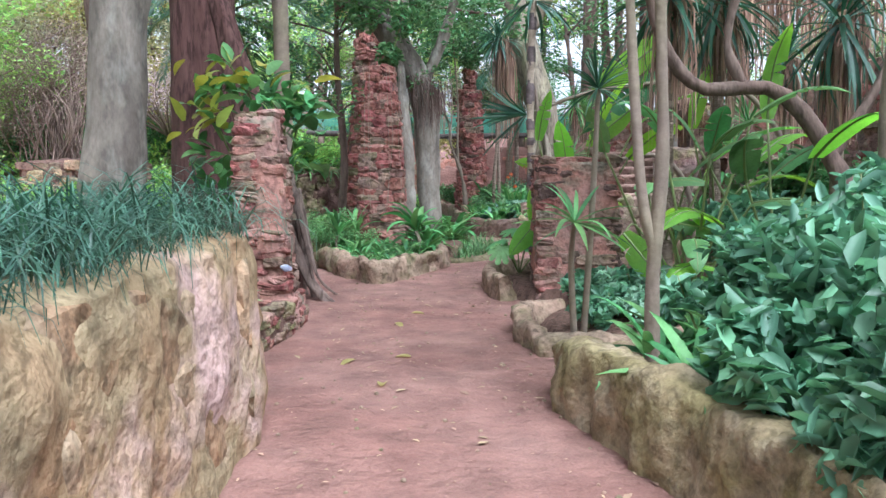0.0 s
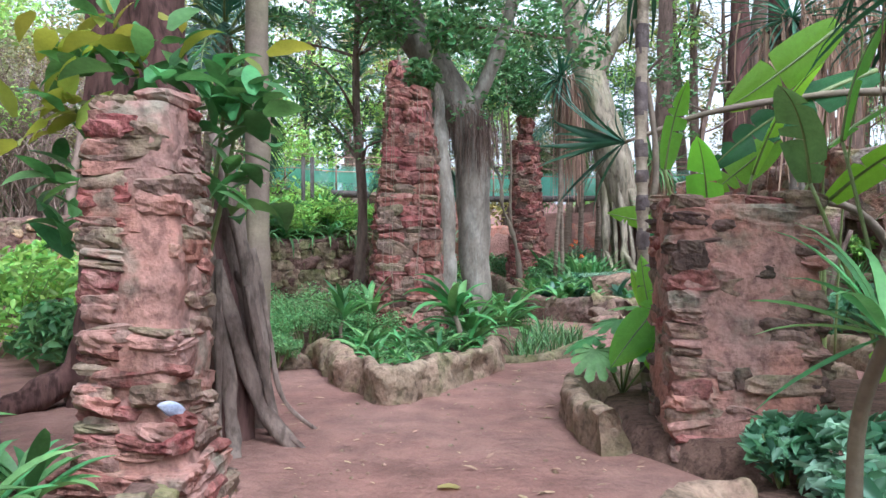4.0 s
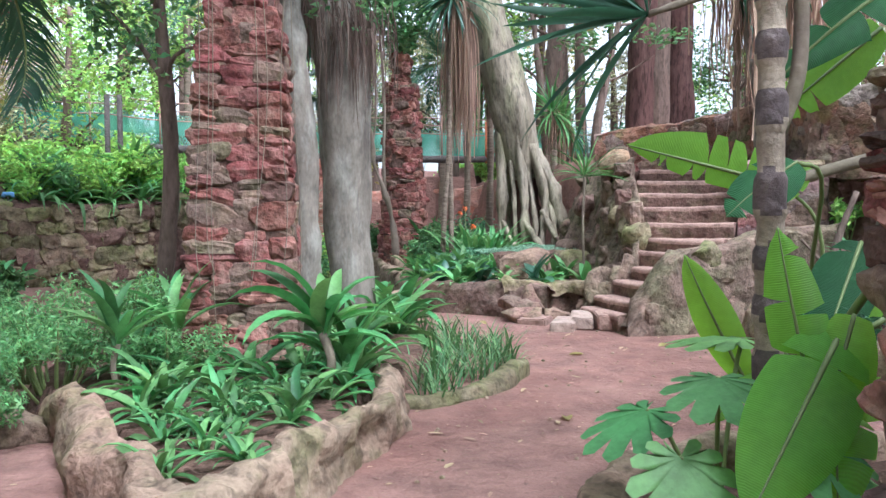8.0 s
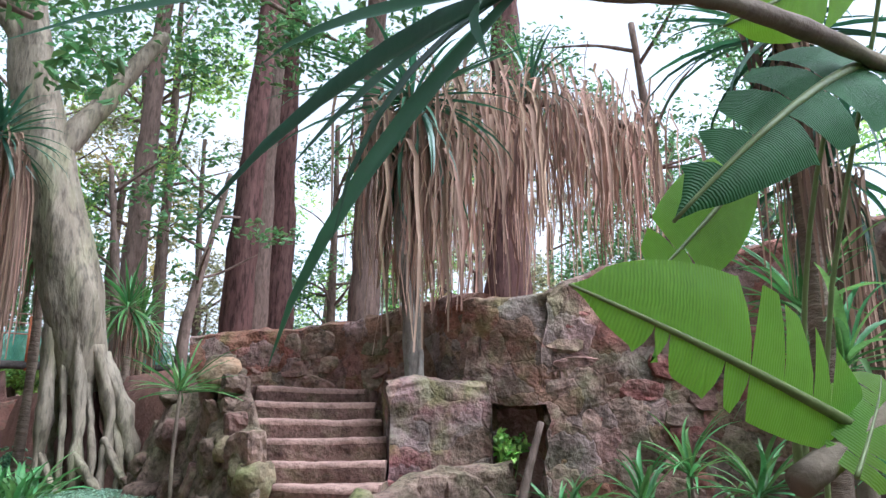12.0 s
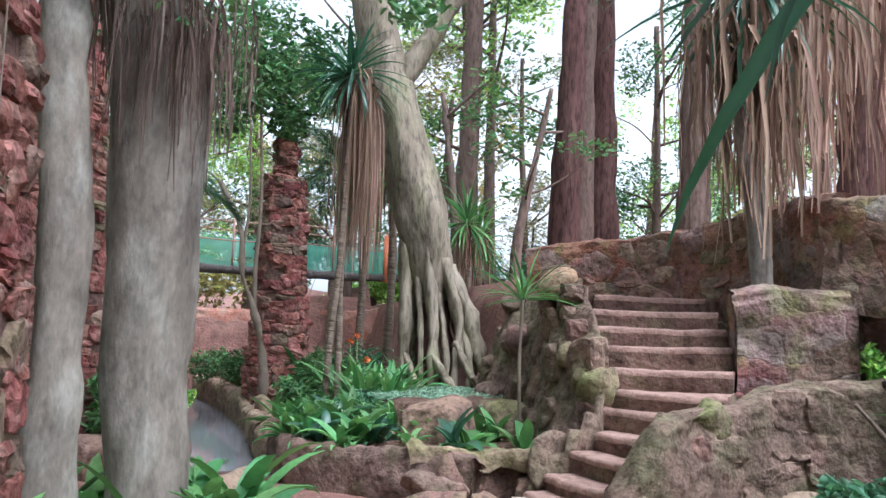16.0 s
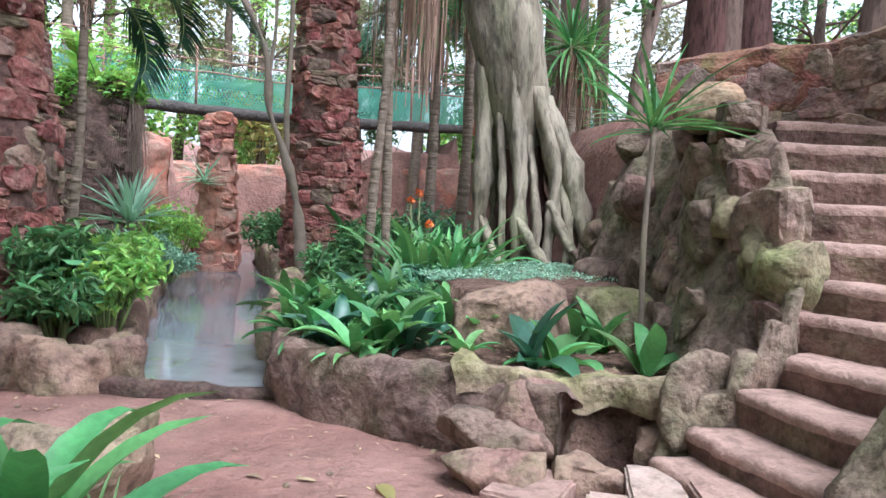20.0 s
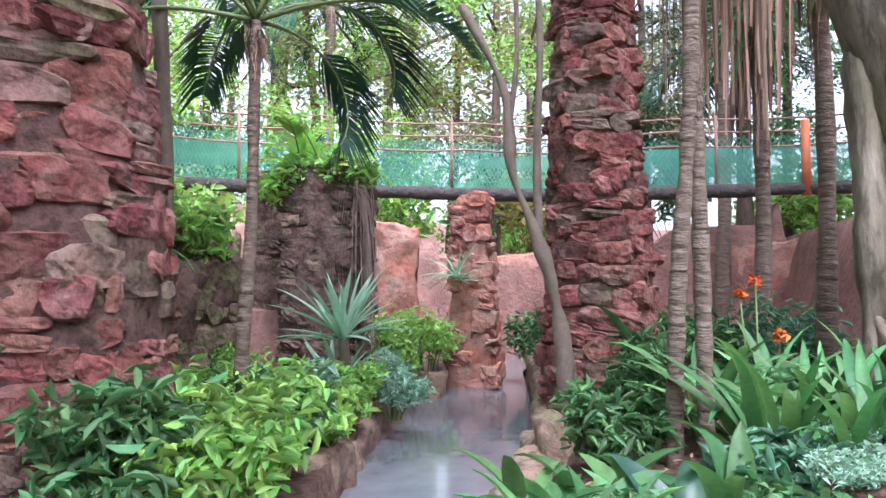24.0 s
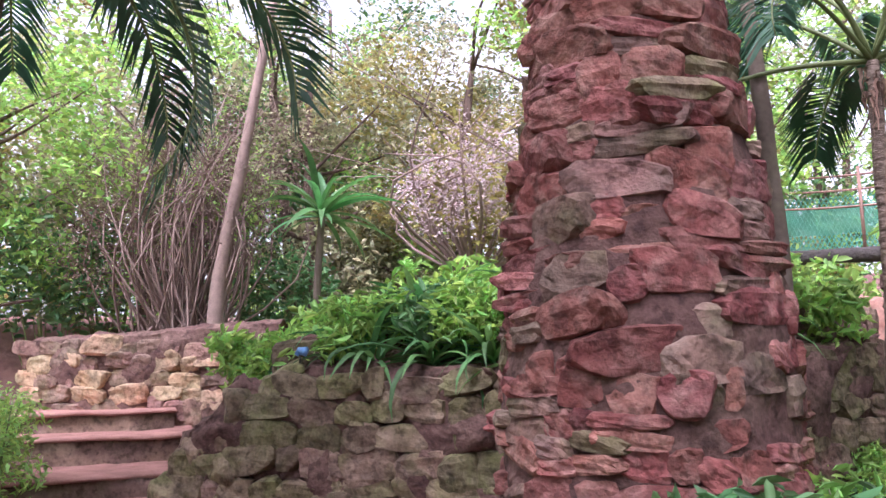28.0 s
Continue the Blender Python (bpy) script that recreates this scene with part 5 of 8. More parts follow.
wall_bank = rock_bank("wall_bank", "rugged mossy rock bank climbing beside the stair", BANK_LINE, BANK_TOPS, BANK, 0.42, 63)
face_stones(wall_bank, BANK_LINE[:9], 0.05, [t - 0.06 for t in BANK_TOPS[:9]], 0.26, [BROWN_STONE, MOSS_STONE], [0.5, 0.5], 0.22, 0.34, 0.2, side=-1, chance=0.85, proud=-0.2)
for x, y, z, sx, sz, rz in [(3.34, 17.0, 1.12, 0.3, 0.3, 60), (3.36, 17.32, 1.36, 0.4, 0.3, 70)]:
    boulder("crag", "", (x, y, z), (sx, sx * 0.8, sz), MOSS_STONE, int(x * 100), rz, 3, parent=wall_bank)
crag_rng = np.random.default_rng(631)
for y, z, size in [(17.3, 0.75, 0.36), (17.55, 1.2, 0.42), (17.7, 0.6, 0.4), (17.95, 1.55, 0.46), (18.1, 0.95, 0.5), (18.35, 0.55, 0.42), (18.5, 1.35, 0.5), (18.75, 1.85, 0.46), (18.9, 0.85, 0.55), (19.2, 1.4, 0.6), (19.4, 0.75, 0.5), (19.7, 1.9, 0.5), (19.8, 1.1, 0.5), (20.2, 1.5, 0.5), (20.3, 0.8, 0.5)]:
    line_y = [p[1] for p in BANK_LINE[5:]]
    x, top = np.interp(y, line_y, [p[0] for p in BANK_LINE[5:]]), np.interp(y, line_y, BANK_TOPS[5:])
    wide = 0.17 + 0.3 * min(1.0, (top - 1.1) / 0.8) + 0.4 * min(1.0, max(0.0, (y - 18.6) / 0.8))
    x -= wide * ((top - z) / (top - 0.42)) ** 0.67 - 0.06
    boulder("crag", "", (x, y, z), (size * 0.6, size, size * crag_rng.uniform(0.6, 0.95)), [BROWN_STONE, BANK, BROWN_STONE][int(crag_rng.integers(3))], int(crag_rng.integers(900)), crag_rng.uniform(-30, 20), 3, parent=wall_bank)
face_stones(wall_stair, STAIR_LINE[1:10], 0.0, [t - 0.1 for t in STAIR_TOPS[1:10]], 0.32, [BROWN_STONE, RED_CAST, BANK], [0.4, 0.2, 0.4], 0.24, 0.36, 0.18, side=-1, chance=0.8, proud=-0.08)
kerb("bed_ledge", "low mossy stone ledge between the raised bed and the stair", [(1.75, 17.24), (2.1, 17.06), (2.42, 16.98), (2.78, 16.82)], [0.48, 0.46, 0.45, 0.5], 0.24, MOSS_STONE, base=0.3, seed=65, rough=0.06, kind="structure")
kerb("soil_bank", "dark crumbling earth under the ledge of the raised bed", [(1.8, 17.3), (2.1, 17.14), (2.45, 17.06), (2.85, 16.9)], 0.4, 0.24, SOIL, seed=66, rough=0.07, kind="structure", category="ground", batter=0.4)
for at, size, mat, rz, label in [
        ((3.76, 15.8, 0.78), (0.86, 0.42, 0.42), MOSS_STONE, 12, "mossy boulder at the turn of the stair"), 
          
        ((3.36, 16.84, 1.08), (0.3, 0.34, 0.42), MOSS_STONE, 40, "mossy rock beside the stair"),
        ((3.66, 18.45, 2.08), (0.7, 0.4, 0.36), TAN_STONE, 70, "pale ledge rock on top of the bank"), ((3.95, 21.2, 0.7), (0.6, 0.8, 1.2), BROWN_STONE, 0, "brown rock beside the fig roots"),
        ((2.28, 18.06, 0.5), (1.05, 0.4, 0.6), RED_CAST, -8, "flat pinkish boulder in the raised bed"), ((3.02, 18.02, 0.5), (0.9, 0.4, 0.56), MOSS_STONE, -8, "low mossy boulder in the raised bed"),
        ((1.92, 16.86, 0.16), (0.6, 0.34, 0.2), BROWN_STONE, -32, "edging rock of the raised bed"), ((1.84, 16.66, 0.06), (0.62, 0.4, 0.24), BROWN_STONE, -35, "flat brown stone before the raised bed"), ((2.24, 16.52, 0.05), (0.4, 0.3, 0.2), RED_CAST, -20, "flat red stone before the steps"),
        ((2.86, 16.66, 0.4), (0.5, 0.26, 0.5), BANK, 12, "mossy slab of the stair's parapet"), ((2.02, 17.0, 0.2), (0.52, 0.42, 0.5), BROWN_STONE, -30, "brown rock at the end of the raised bed's wall"), ((0.62, 19.3, 0.2), (0.3, 0.5, 0.62), CAST, 0, "ochre stone block at the pond's edge"), ((0.66, 21.0, 0.25), (0.3, 0.6, 0.7), CAST, 10, "ochre stone block at the pond's edge"),
        ((-1.0, 18.4, 0.15), (0.75, 0.35, 0.46), RED_CAST, -12, "large red block of the pond bed"), ((-0.4, 18.36, 0.14), (0.34, 0.3, 0.42), RED_CAST, 0, "square block at the pond's corner"), ((-1.5, 18.6, 0.3), (0.5, 0.4, 0.7), BROWN_STONE, 10, "brown rock at the great pillar's foot"),
        ((-0.15, 27.5, 0.1), (0.5, 0.6, 0.5), RED_CAST, 0, "rock at the pond's head"), ((-1.3, 25.2, 0.1), (0.4, 0.7, 0.5), CAST, 0, "rock at the pond's side")]:
    boulder("rock", label, at, size, mat, int(rng.integers(500)), rz, 3, group="garden rocks")
ring_wall("wall_pier", "plastered rubble pier beside the stair, stained pink and green", [(4.54, 16.5), (4.8, 16.36), (5.1, 16.2), (5.42, 16.04)], -0.05, [1.96, 1.98, 1.97, 1.95], 0.34, STAINED, 62, 0.05)

# piers and walls behind the pond
pillar("pond_pier", "broad dark pier of rubble stone overgrown at the top", (-2.15, 24.0, 0.1), (0, 0), 2.55, lambda z: (0.42, 0.4), "square", [BROWN_STONE, DARK_STONE], [0.25, 0.75], 0.15, 0.34, DARK_STONE, flush=0.58, inset=0.0, core_rough=0.03)
ring_wall("wall_back", "pinkish plastered rubble wall behind the pond", [(-6, 25.6), (-3, 25.9), (-1.8, 26.3)], 0, [2.3, 2.3, 2.2], 0.4, PINK_MORTAR, 25)
ring_wall("wall_far", "pink plastered garden wall", [(-3, 31.2), (0, 31.3), (3.6, 31.0), (6, 30)], 0, [2.0, 2.0, 2.2, 2.6], 0.4, PINK_MORTAR, 26)
wall_left = ring_wall("wall_left", "mossy dry stone terrace wall", LEFT_WALL, 0, [0.7, 1.3, 1.5, 1.5, 1.6, 1.7], 0.4, MORTAR, 27, 0.1)


# ---- trees near the path ----
def rooted_tree(name, label, at, spine, radii, roots, mat, seed=0, limbs=(), sides=20, flutes=5, amp=0.1, crown=None, root_mat=None, hollow=None):
    """A trunk along spine with tapering roots: each root a line of points and its radius."""
    ob = thing(name, label, "tree", at)
    path = curve(spine, 40)
    rad = np.interp(np.linspace(0, 1, 40), np.linspace(0, 1, len(radii)), radii)
    part("trunk", mesh_of("trunk", *tube(path, rad, sides, flutes, amp, 0.035, seed, 2.5), mat), ob)
    # dark tube added behind the roots so that their gaps look shaded
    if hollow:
        part("hollow", mesh_of("hollow", *tube(curve(hollow[0], 14), hollow[1], 12, rough=0.03), BARK_RED), ob, "dark tube standing in for shade between the roots")
    for k, (pts, a, b) in enumerate(roots):
        P = curve(pts, 22)
        part("root", mesh_of("root", *tube(P, np.linspace(a, b, 22) * (1 + 0.1 * np.sin(np.arange(22) * 0.9 + k)), 14, 3, 0.16, rough=a * 0.3, seed=seed + k, scale=5), root_mat or mat), ob)
    for k, (pts, a, b) in enumerate(limbs):
        part("limb", mesh_of("limb", *tube(curve(pts, 18), np.linspace(a, b, 18), 10, rough=a * 0.15, seed=seed + 30 + k), mat), ob)
    if crown:
        c, rr, n, size, lm = crown
        part("crown", mesh_of("crown", *leaf_cloud(c, rr, n, size, seed), lm), ob, kind="stuff")
    return ob


def spread_roots(centre, n, r0, r1, ztop, seed, a=0.1, b=0.05, lo=0, hi=6.28, shift=(0, 0)):
    q = np.random.default_rng(seed)
    out = []
    for i in range(n):
        t = lo + (hi - lo) * (i + q.uniform(0.2, 0.8)) / n
        c, s = math.cos(t), math.sin(t)
        zt = ztop * q.uniform(0.6, 1.1)
        R1 = r1 * q.uniform(0.75, 1.3)
        out.append(([(centre[0] + shift[0] + c * r0 * 0.7, centre[1] + shift[1] + s * r0 * 0.7, zt), (centre[0] + shift[0] * 0.5 + c * (r0 + 0.02), centre[1] + s * (r0 + 0.02), zt * 0.55), (centre[0] + c * (r0 * 0.7 + R1 * 0.3), centre[1] + s * (r0 * 0.7 + R1 * 0.3), zt * 0.2), (centre[0] + c * R1, centre[1] + s * R1, 0.0), (centre[0] + c * R1 * 1.4, centre[1] + s * R1 * 1.4 , -0.12)], a * q.uniform(0.7, 1.3), b * q.uniform(0.6, 1.2)))
    return out


rooted_tree("fig_tree", "strangler fig with a pale grey trunk split into tall roots", (3.15, 21.4, 0.68), [(-0.12, 0.05, 1.15), (-0.2, 0, 1.6), (-0.42, 0, 2.6), (-0.8, 0.1, 4.0), (-1.3, 0.3, 6.2), (-1.6, 0.4, 8.5)],
            [0.14, 0.3, 0.4, 0.35, 0.28, 0.2],
            [([(-0.62, 0, 2.2), (-0.6, -0.1, 1.3), (-0.62, -0.15, 0.5), (-0.66, -0.2, -0.1)], 0.11, 0.075), ([(-0.35, -0.2, 2.3), (-0.28, -0.32, 1.3), (-0.22, -0.34, 0.5), (-0.25, -0.4, -0.1)], 0.11, 0.065),
             ([(-0.1, -0.2, 1.9), (0.12, -0.36, 1.1), (0.1, -0.38, 0.5), (0.02, -0.5, -0.1)], 0.09, 0.06), ([(0.0, -0.1, 1.8), (0.3, -0.25, 1.1), (0.45, -0.35, 0.5), (0.62, -0.45, -0.05)], 0.15, 0.1), ([(-0.45, 0.0, 2.0), (-0.42, -0.3, 0.9), (-0.4, -0.36, -0.05)], 0.05, 0.04), ([(-0.2, -0.02, 1.9), (-0.06, -0.4, 0.6), (-0.12, -0.55, -0.05)], 0.06, 0.04), ([(0.1, -0.05, 1.6), (0.28, -0.42, 0.5), (0.22, -0.62, -0.05)], 0.07, 0.045),
             ([(0.0, 0.1, 1.6), (0.35, 0.1, 0.9), (0.6, 0.05, 0.4), (0.9, 0.0, -0.1)], 0.16, 0.09), ([(0.1, -0.36, 0.7), (0.22, -0.55, 0.35), (0.38, -0.75, 0.0)], 0.07, 0.04),
             ([(-0.24, -0.36, 0.5), (-0.1, -0.6, 0.2), (0.05, -0.75, -0.02)], 0.07, 0.04), ([(-0.6, -0.15, 0.5), (-0.5, -0.45, 0.15), (-0.45, -0.65, -0.02)], 0.07, 0.04),
             ([(0.45, -0.35, 0.5), (0.7, -0.6, 0.15), (0.95, -0.8, -0.02)], 0.06, 0.03), ([(-0.4, 0.25, 1.9), (-0.35, 0.35, 0.9), (-0.3, 0.35, -0.1)], 0.12, 0.1)],
            FIG, 1, [([(-0.9, 0.1, 4.4), (-0.2, 0.2, 5.6), (0.6, 0.4, 7.0)], 0.2, 0.1), ([(-1.2, 0.3, 6.0), (-2.2, 0.2, 7.0), (-3.0, 0, 8)], 0.16, 0.08)], flutes=4, amp=0.08,
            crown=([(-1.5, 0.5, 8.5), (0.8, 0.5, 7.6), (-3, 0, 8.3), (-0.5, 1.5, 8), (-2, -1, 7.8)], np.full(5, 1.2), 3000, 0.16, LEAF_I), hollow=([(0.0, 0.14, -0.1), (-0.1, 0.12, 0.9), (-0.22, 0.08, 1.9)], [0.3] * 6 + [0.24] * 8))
rooted_tree("grey_tree", "swollen smooth grey trunk beside the tall pillar", (-0.3, 14.75, 0.1), [(0.05, 0, 0), (0.06, 0, 0.5), (0.0, 0, 1.2), (-0.02, 0, 1.9), (-0.05, 0, 2.6), (-0.2, 0, 3.2), (-0.6, -0.1, 3.9), (-1.5, -0.1, 4.9), (-2.4, 0, 5.8)],
            [0.23, 0.2, 0.22, 0.24, 0.23, 0.25, 0.25, 0.2, 0.16], spread_roots((0.05, 0), 5, 0.17, 0.3, 0.4, 5, 0.07, 0.04), BARK_GREY, 21,
            [([(-0.1, 0, 3.0), (0.35, 0.1, 4.0), (0.7, 0.3, 5.2)], 0.13, 0.07), ([(-0.7, -0.1, 4.1), (-0.9, 0.2, 5.2), (-0.7, 0.5, 6.2)], 0.1, 0.05)], flutes=3, amp=0.06,
            crown=([(0.7, 0.3, 5.4), (-1.6, 0, 5.4), (-0.7, 0.5, 6.3), (0.1, 0.4, 6.2), (0.4, -0.2, 4.6)], np.full(5, 0.9), 2600, 0.13, LEAF_I))
rooted_tree("pale_tree", "slim pale grey trunk leaning along the pillar", (-0.66, 14.4, 0.1), [(0.02, 0, -0.1), (0.02, 0, 0.9), (0, 0, 1.7), (-0.06, 0, 2.5), (-0.14, 0.1, 3.4), (0.0, 0.3, 4.6)], [0.14, 0.12, 0.12, 0.1, 0.09, 0.06], spread_roots((0.02, 0), 4, 0.09, 0.18, 0.3, 6, 0.045, 0.025), BARK_GREY, 22, flutes=3, amp=0.08)
shag = thing("root_curtain", "dark shaggy mat of fine aerial roots on the grey trunk", "roots", (-0.35, 14.55, 0))
part("mat", mesh_of("mat", *hanging([(-0.3, 0.1, 3.3), (0.1, 0.0, 3.1), (0.25, 0.1, 3.0)], 420, 0.75, 0.018, 0.14, 4), BARK_DARK), shag, kind="stuff")
vines = thing("hanging_vines", "thin pale hanging roots in front of the tall pillar", "vines", (-1.1, 13.3, 0))
for k in range(7):
    x = rng.uniform(-0.3, 0.42)
    part("vine", mesh_of("vine", *tube(curve([(x, 0.0, 3.3), (x + rng.normal(0, .03), -0.03, 2.2), (x + rng.normal(0, .05), -0.06, 1.2), (x + rng.normal(0, .05), -0.1, rng.uniform(0.25, 0.9))], 14), [0.0035] * 14, 5), BARK_TAN), vines)

red = rooted_tree("red_trunk_tree", "large tree with dark red-brown buttressed trunk", (-3.25, 10.6, 0), [(0, 0, -0.1), (0, 0, 0.8), (0, 0, 2), (0.02, 0, 4), (0.05, 0, 6), (0.2, 0, 9)], [0.62, 0.5, 0.45, 0.42, 0.4, 0.3],
                  spread_roots((0, 0), 7, 0.4, 0.85, 1.1, 9, 0.13, 0.06), BARK_RED, 31, [([(0, 0, 5.5), (1.5, 0.3, 6.8), (3, 0.5, 7.6)], 0.2, 0.1), ([(0, 0, 5.8), (-1.6, 0, 7.2), (-3, 0, 8)], 0.2, 0.1)], flutes=6, amp=0.07,
                  crown=([(3, 0.5, 7.8), (1.5, 0.5, 7.5), (-3, 0, 8.2), (0.2, 0, 9), (-1, 1, 8)], np.full(5, 1.4), 3500, 0.2, LEAF_I))
rooted_tree("rooted_fig", "fig with a dark trunk wrapped in rope-like aerial roots", (-1.97, 9.1, 0), [(0.06, 0, -0.1), (0.02, 0.02, 0.6), (-0.1, 0.05, 1.2), (-0.3, 0.1, 1.9), (-0.5, 0.2, 2.8), (-0.9, 0.4, 4.2)], [0.2, 0.19, 0.18, 0.17, 0.16, 0.1],
            spread_roots((0.02, 0), 8, 0.27, 0.46, 2.0, 12, 0.075, 0.05, shift=(-0.22, 0.05)) + spread_roots((0.02, 0), 9, 0.33, 0.58, 1.3, 13, 0.03, 0.018), BARK_RED, 41, flutes=5, amp=0.14, root_mat=BARK_ROOT)
tree("slim_grey_tree", "slim straight trunk with mottled grey-brown bark", (-2.28, 11.0, 0), 7, 0.115, 1.6, BARK_TAN, LEAF_I, 1500, 0.15, (0, 0), 4, seed=4, spread=2, r1=0.8, clear=0.75)
tree("dark_trunk_tree", "tree with ridged dark brown trunk", (-3.7, 8.8, 0), 7, 0.24, 1.8, BARK_DARK, LEAF_I, 2000, 0.17, (-0.3, 0.2), 5, seed=6, spread=2.2, flutes=4, clear=0.7)
tree("leaning_grey_tree", "leaning trunk with pale grey fibrous bark", (-2.4, 5.4, 0.9), 6, 0.2, 1.8, BARK_GREY, LEAF_I, 2000, 0.17, (0.7, 0.4), 5, seed=7, spread=2.2, clear=0.8)
tree("slim_dark_tree", "slim dark tree with small leaves", (-2.1, 15.0, 0.05), 5.5, 0.075, 1.5, BARK_DARK, LEAF_I, 2600, 0.11, (0.1, 0.2), 7, seed=8, spread=1.4, r1=0.6, clear=0.45)
for k, (x, y, z, r, l) in enumerate([(6.2, 24.0, 2.2, 0.27, 0.6), (7.3, 25.5, 2.2, 0.23, 0.3), (8.15, 26.0, 2.2, 0.3, -0.1), (9.15, 24.2, 2.2, 0.3, 0.4), (11.5, 22, 2.2, 0.45, 0.1), (4.9, 26.5, 2.0, 0.24, 0.3)]):
    tree("terrace_tree", "tall conifer trunk with fissured red-brown bark", (x, y, z), 13, r, 3, BARK_RED if k % 2 == 0 else BARK_DARK, LEAF_I, 1500, 0.25, (l, 0), 5, seed=10 + k, spread=3, group="trees on the terrace", clear=0.8, flutes=9)
for k, (x, y, l) in enumerate([(5.0, 23.5, 0.8), (4.3, 24.5, -0.4)]):
    tree("crooked_tree", "thin crooked bare tree on the bank", (x, y, 2.1), 4.2, 0.1, 1.0, BARK_DARK, LEAF_I, 500, 0.14, (l, 0.2), 5, seed=20 + k, spread=1.2, group="crooked trees", clear=0.4)

# slender trees by the pond
rooted_tree("forked_tree", "slender tree with a forked crooked tan trunk", (0.62, 21.9, 0.3), [(0.02, 0, 0), (0.0, 0, 0.6), (-0.08, 0, 1.1), (-0.2, 0, 1.5), (-0.38, 0, 1.95), (-0.44, 0, 2.6), (-0.78, 0, 3.3)], [0.06, 0.058, 0.052, 0.048, 0.042, 0.036, 0.025], [], BARK_TAN, 51,
            [([(-0.18, 0, 1.45), (-0.2, 0.05, 2.1), (-0.18, 0.1, 3.2), (-0.3, 0.1, 5)], 0.036, 0.022), ([(-0.42, 0, 2.2), (-0.34, 0, 3.0), (-0.4, 0, 4.2)], 0.026, 0.016)], flutes=0,
            crown=([(-0.5, 0.1, 4.9), (-0.9, 0.3, 4.5), (0.2, 0.2, 4.8), (-0.3, 0.3, 5.6)], np.full(4, 0.65), 1800, 0.14, LEAF_I))
tree("pond_tree", "straight slim brown trunk behind the great pillar", (-1.82, 20.4, 0.2), 6, 0.05, 1.5, BARK_TAN, LEAF_I, 900, 0.15, (-0.25, 0.1), 4, seed=61, spread=1.6, r1=0.8, clear=0.8)
for k, (x, y, l) in enumerate([(1.32, 20.3, 0.12), (1.5, 20.45, -0.03)]):
    ob = thing("cane_palm", "slim ringed palm stem with a skirt of dead leaves", "palm", (x, y, 0.35), group="cane palms")
    P = curve([(0, 0, -0.1), (l * 0.3, 0, 1.0), (l, 0, 2.2), (l * 1.6, 0.1, 4.6)], 40)
    part("trunk", mesh_of("trunk", *tube(P, 0.043 * (1 + 0.08 * np.sin(np.arange(40) * 2.0)), 12, rough=0.006), BARK_PALM), ob)
    part("skirt", mesh_of("skirt", *hanging([P[-1] + [0.1, 0, 0], P[-1] + [0.18, 0, -0.3]], 130, 2.1, 0.045, 0.09, 70 + k), DEAD), ob, "hanging skirt of dead brown leaves", kind="stuff")
    yucca_head(ob, P[-1], 0.95, 0.055, 46, LEAF_DARK, (-55, 75), 60, 80 + k)

# yucca with a long skirt that arches over the stair
sk = thing("skirted_yucca", "yucca with twin trunks and a long dead-leaf curtain", "yucca", (4.88, 16.55, 0))
for k, (a, b) in enumerate([((0.0, 0, 1.6), (-0.12, -0.05)), ((0.16, 0.1, 1.6), (0.05, 0.1))]):
    P = curve([a, (a[0] - 0.05, a[1], 2.6), (a[0] + b[0] - 0.1, a[1] + b[1], 3.6), (a[0] + b[0], a[1] + b[1], 5.0)], 30)
    part("trunk", mesh_of("trunk", *tube(P, np.linspace(0.075, 0.05, 30), 10, rough=0.012, seed=k), BARK_GREY), sk)
arm = [(0.0, 0.05, 4.7), (0.8, 0.1, 5.2), (1.8, 0.2, 5.6), (3.2, 0.3, 5.9), (4.4, 0.3, 5.9)]
part("arm", mesh_of("arm", *tube(curve(arm, 24), np.linspace(0.06, 0.05, 24), 9, rough=0.01), BARK_DARK), sk)
part("skirt", mesh_of("skirt", *hanging(arm[0:1] + arm, 950, 1.85, 0.055, 0.3, 91, 0.2), DEAD), sk, "curtain of long dead brown leaves", kind="stuff")
yucca_head(sk, (-0.05, 0, 5.0), 1.5, 0.06, 90, LEAF_DARK, (-86, 40), 50, 92)
yucca_head(sk, (2.0, 0.2, 5.8), 1.0, 0.05, 40, LEAF_DARK, (-30, 80), 50, 93)

# cane with long blades across the way
cane = thing("reaching_cane", "leaning woody cane with long dark sword leaves", "plant", (0, 0, 0))
P = curve([(5.4, 11.2, 0.2), (5.0, 11.2, 1.8), (4.3, 11.25, 2.7), (3.53, 11.3, 2.79), (2.88, 11.3, 2.75), (2.27, 11.3, 2.66), (1.87, 11.3, 2.57), (1.52, 11.3, 2.44), (1.24, 11.3, 2.34)], 34)
part("stem", mesh_of("stem", *tube(P, np.linspace(0.045, 0.022, 34) * (1 + 0.1 * np.sin(np.arange(34) * 2.7)), 9, rough=0.004), BARK_TAN), cane)
yucca_head(cane, tuple(P[-1]), 0.95, 0.055, 24, LEAF_DARK, (10, 80), 45, 95, m0=Matrix.Translation(P[-1]) @ pose(0, 0, 0, 0, -80, 0) @ Matrix.Translation(-Vector(P[-1])))

# ---- plants, bed by bed ----
G = "strap-leaved plants"
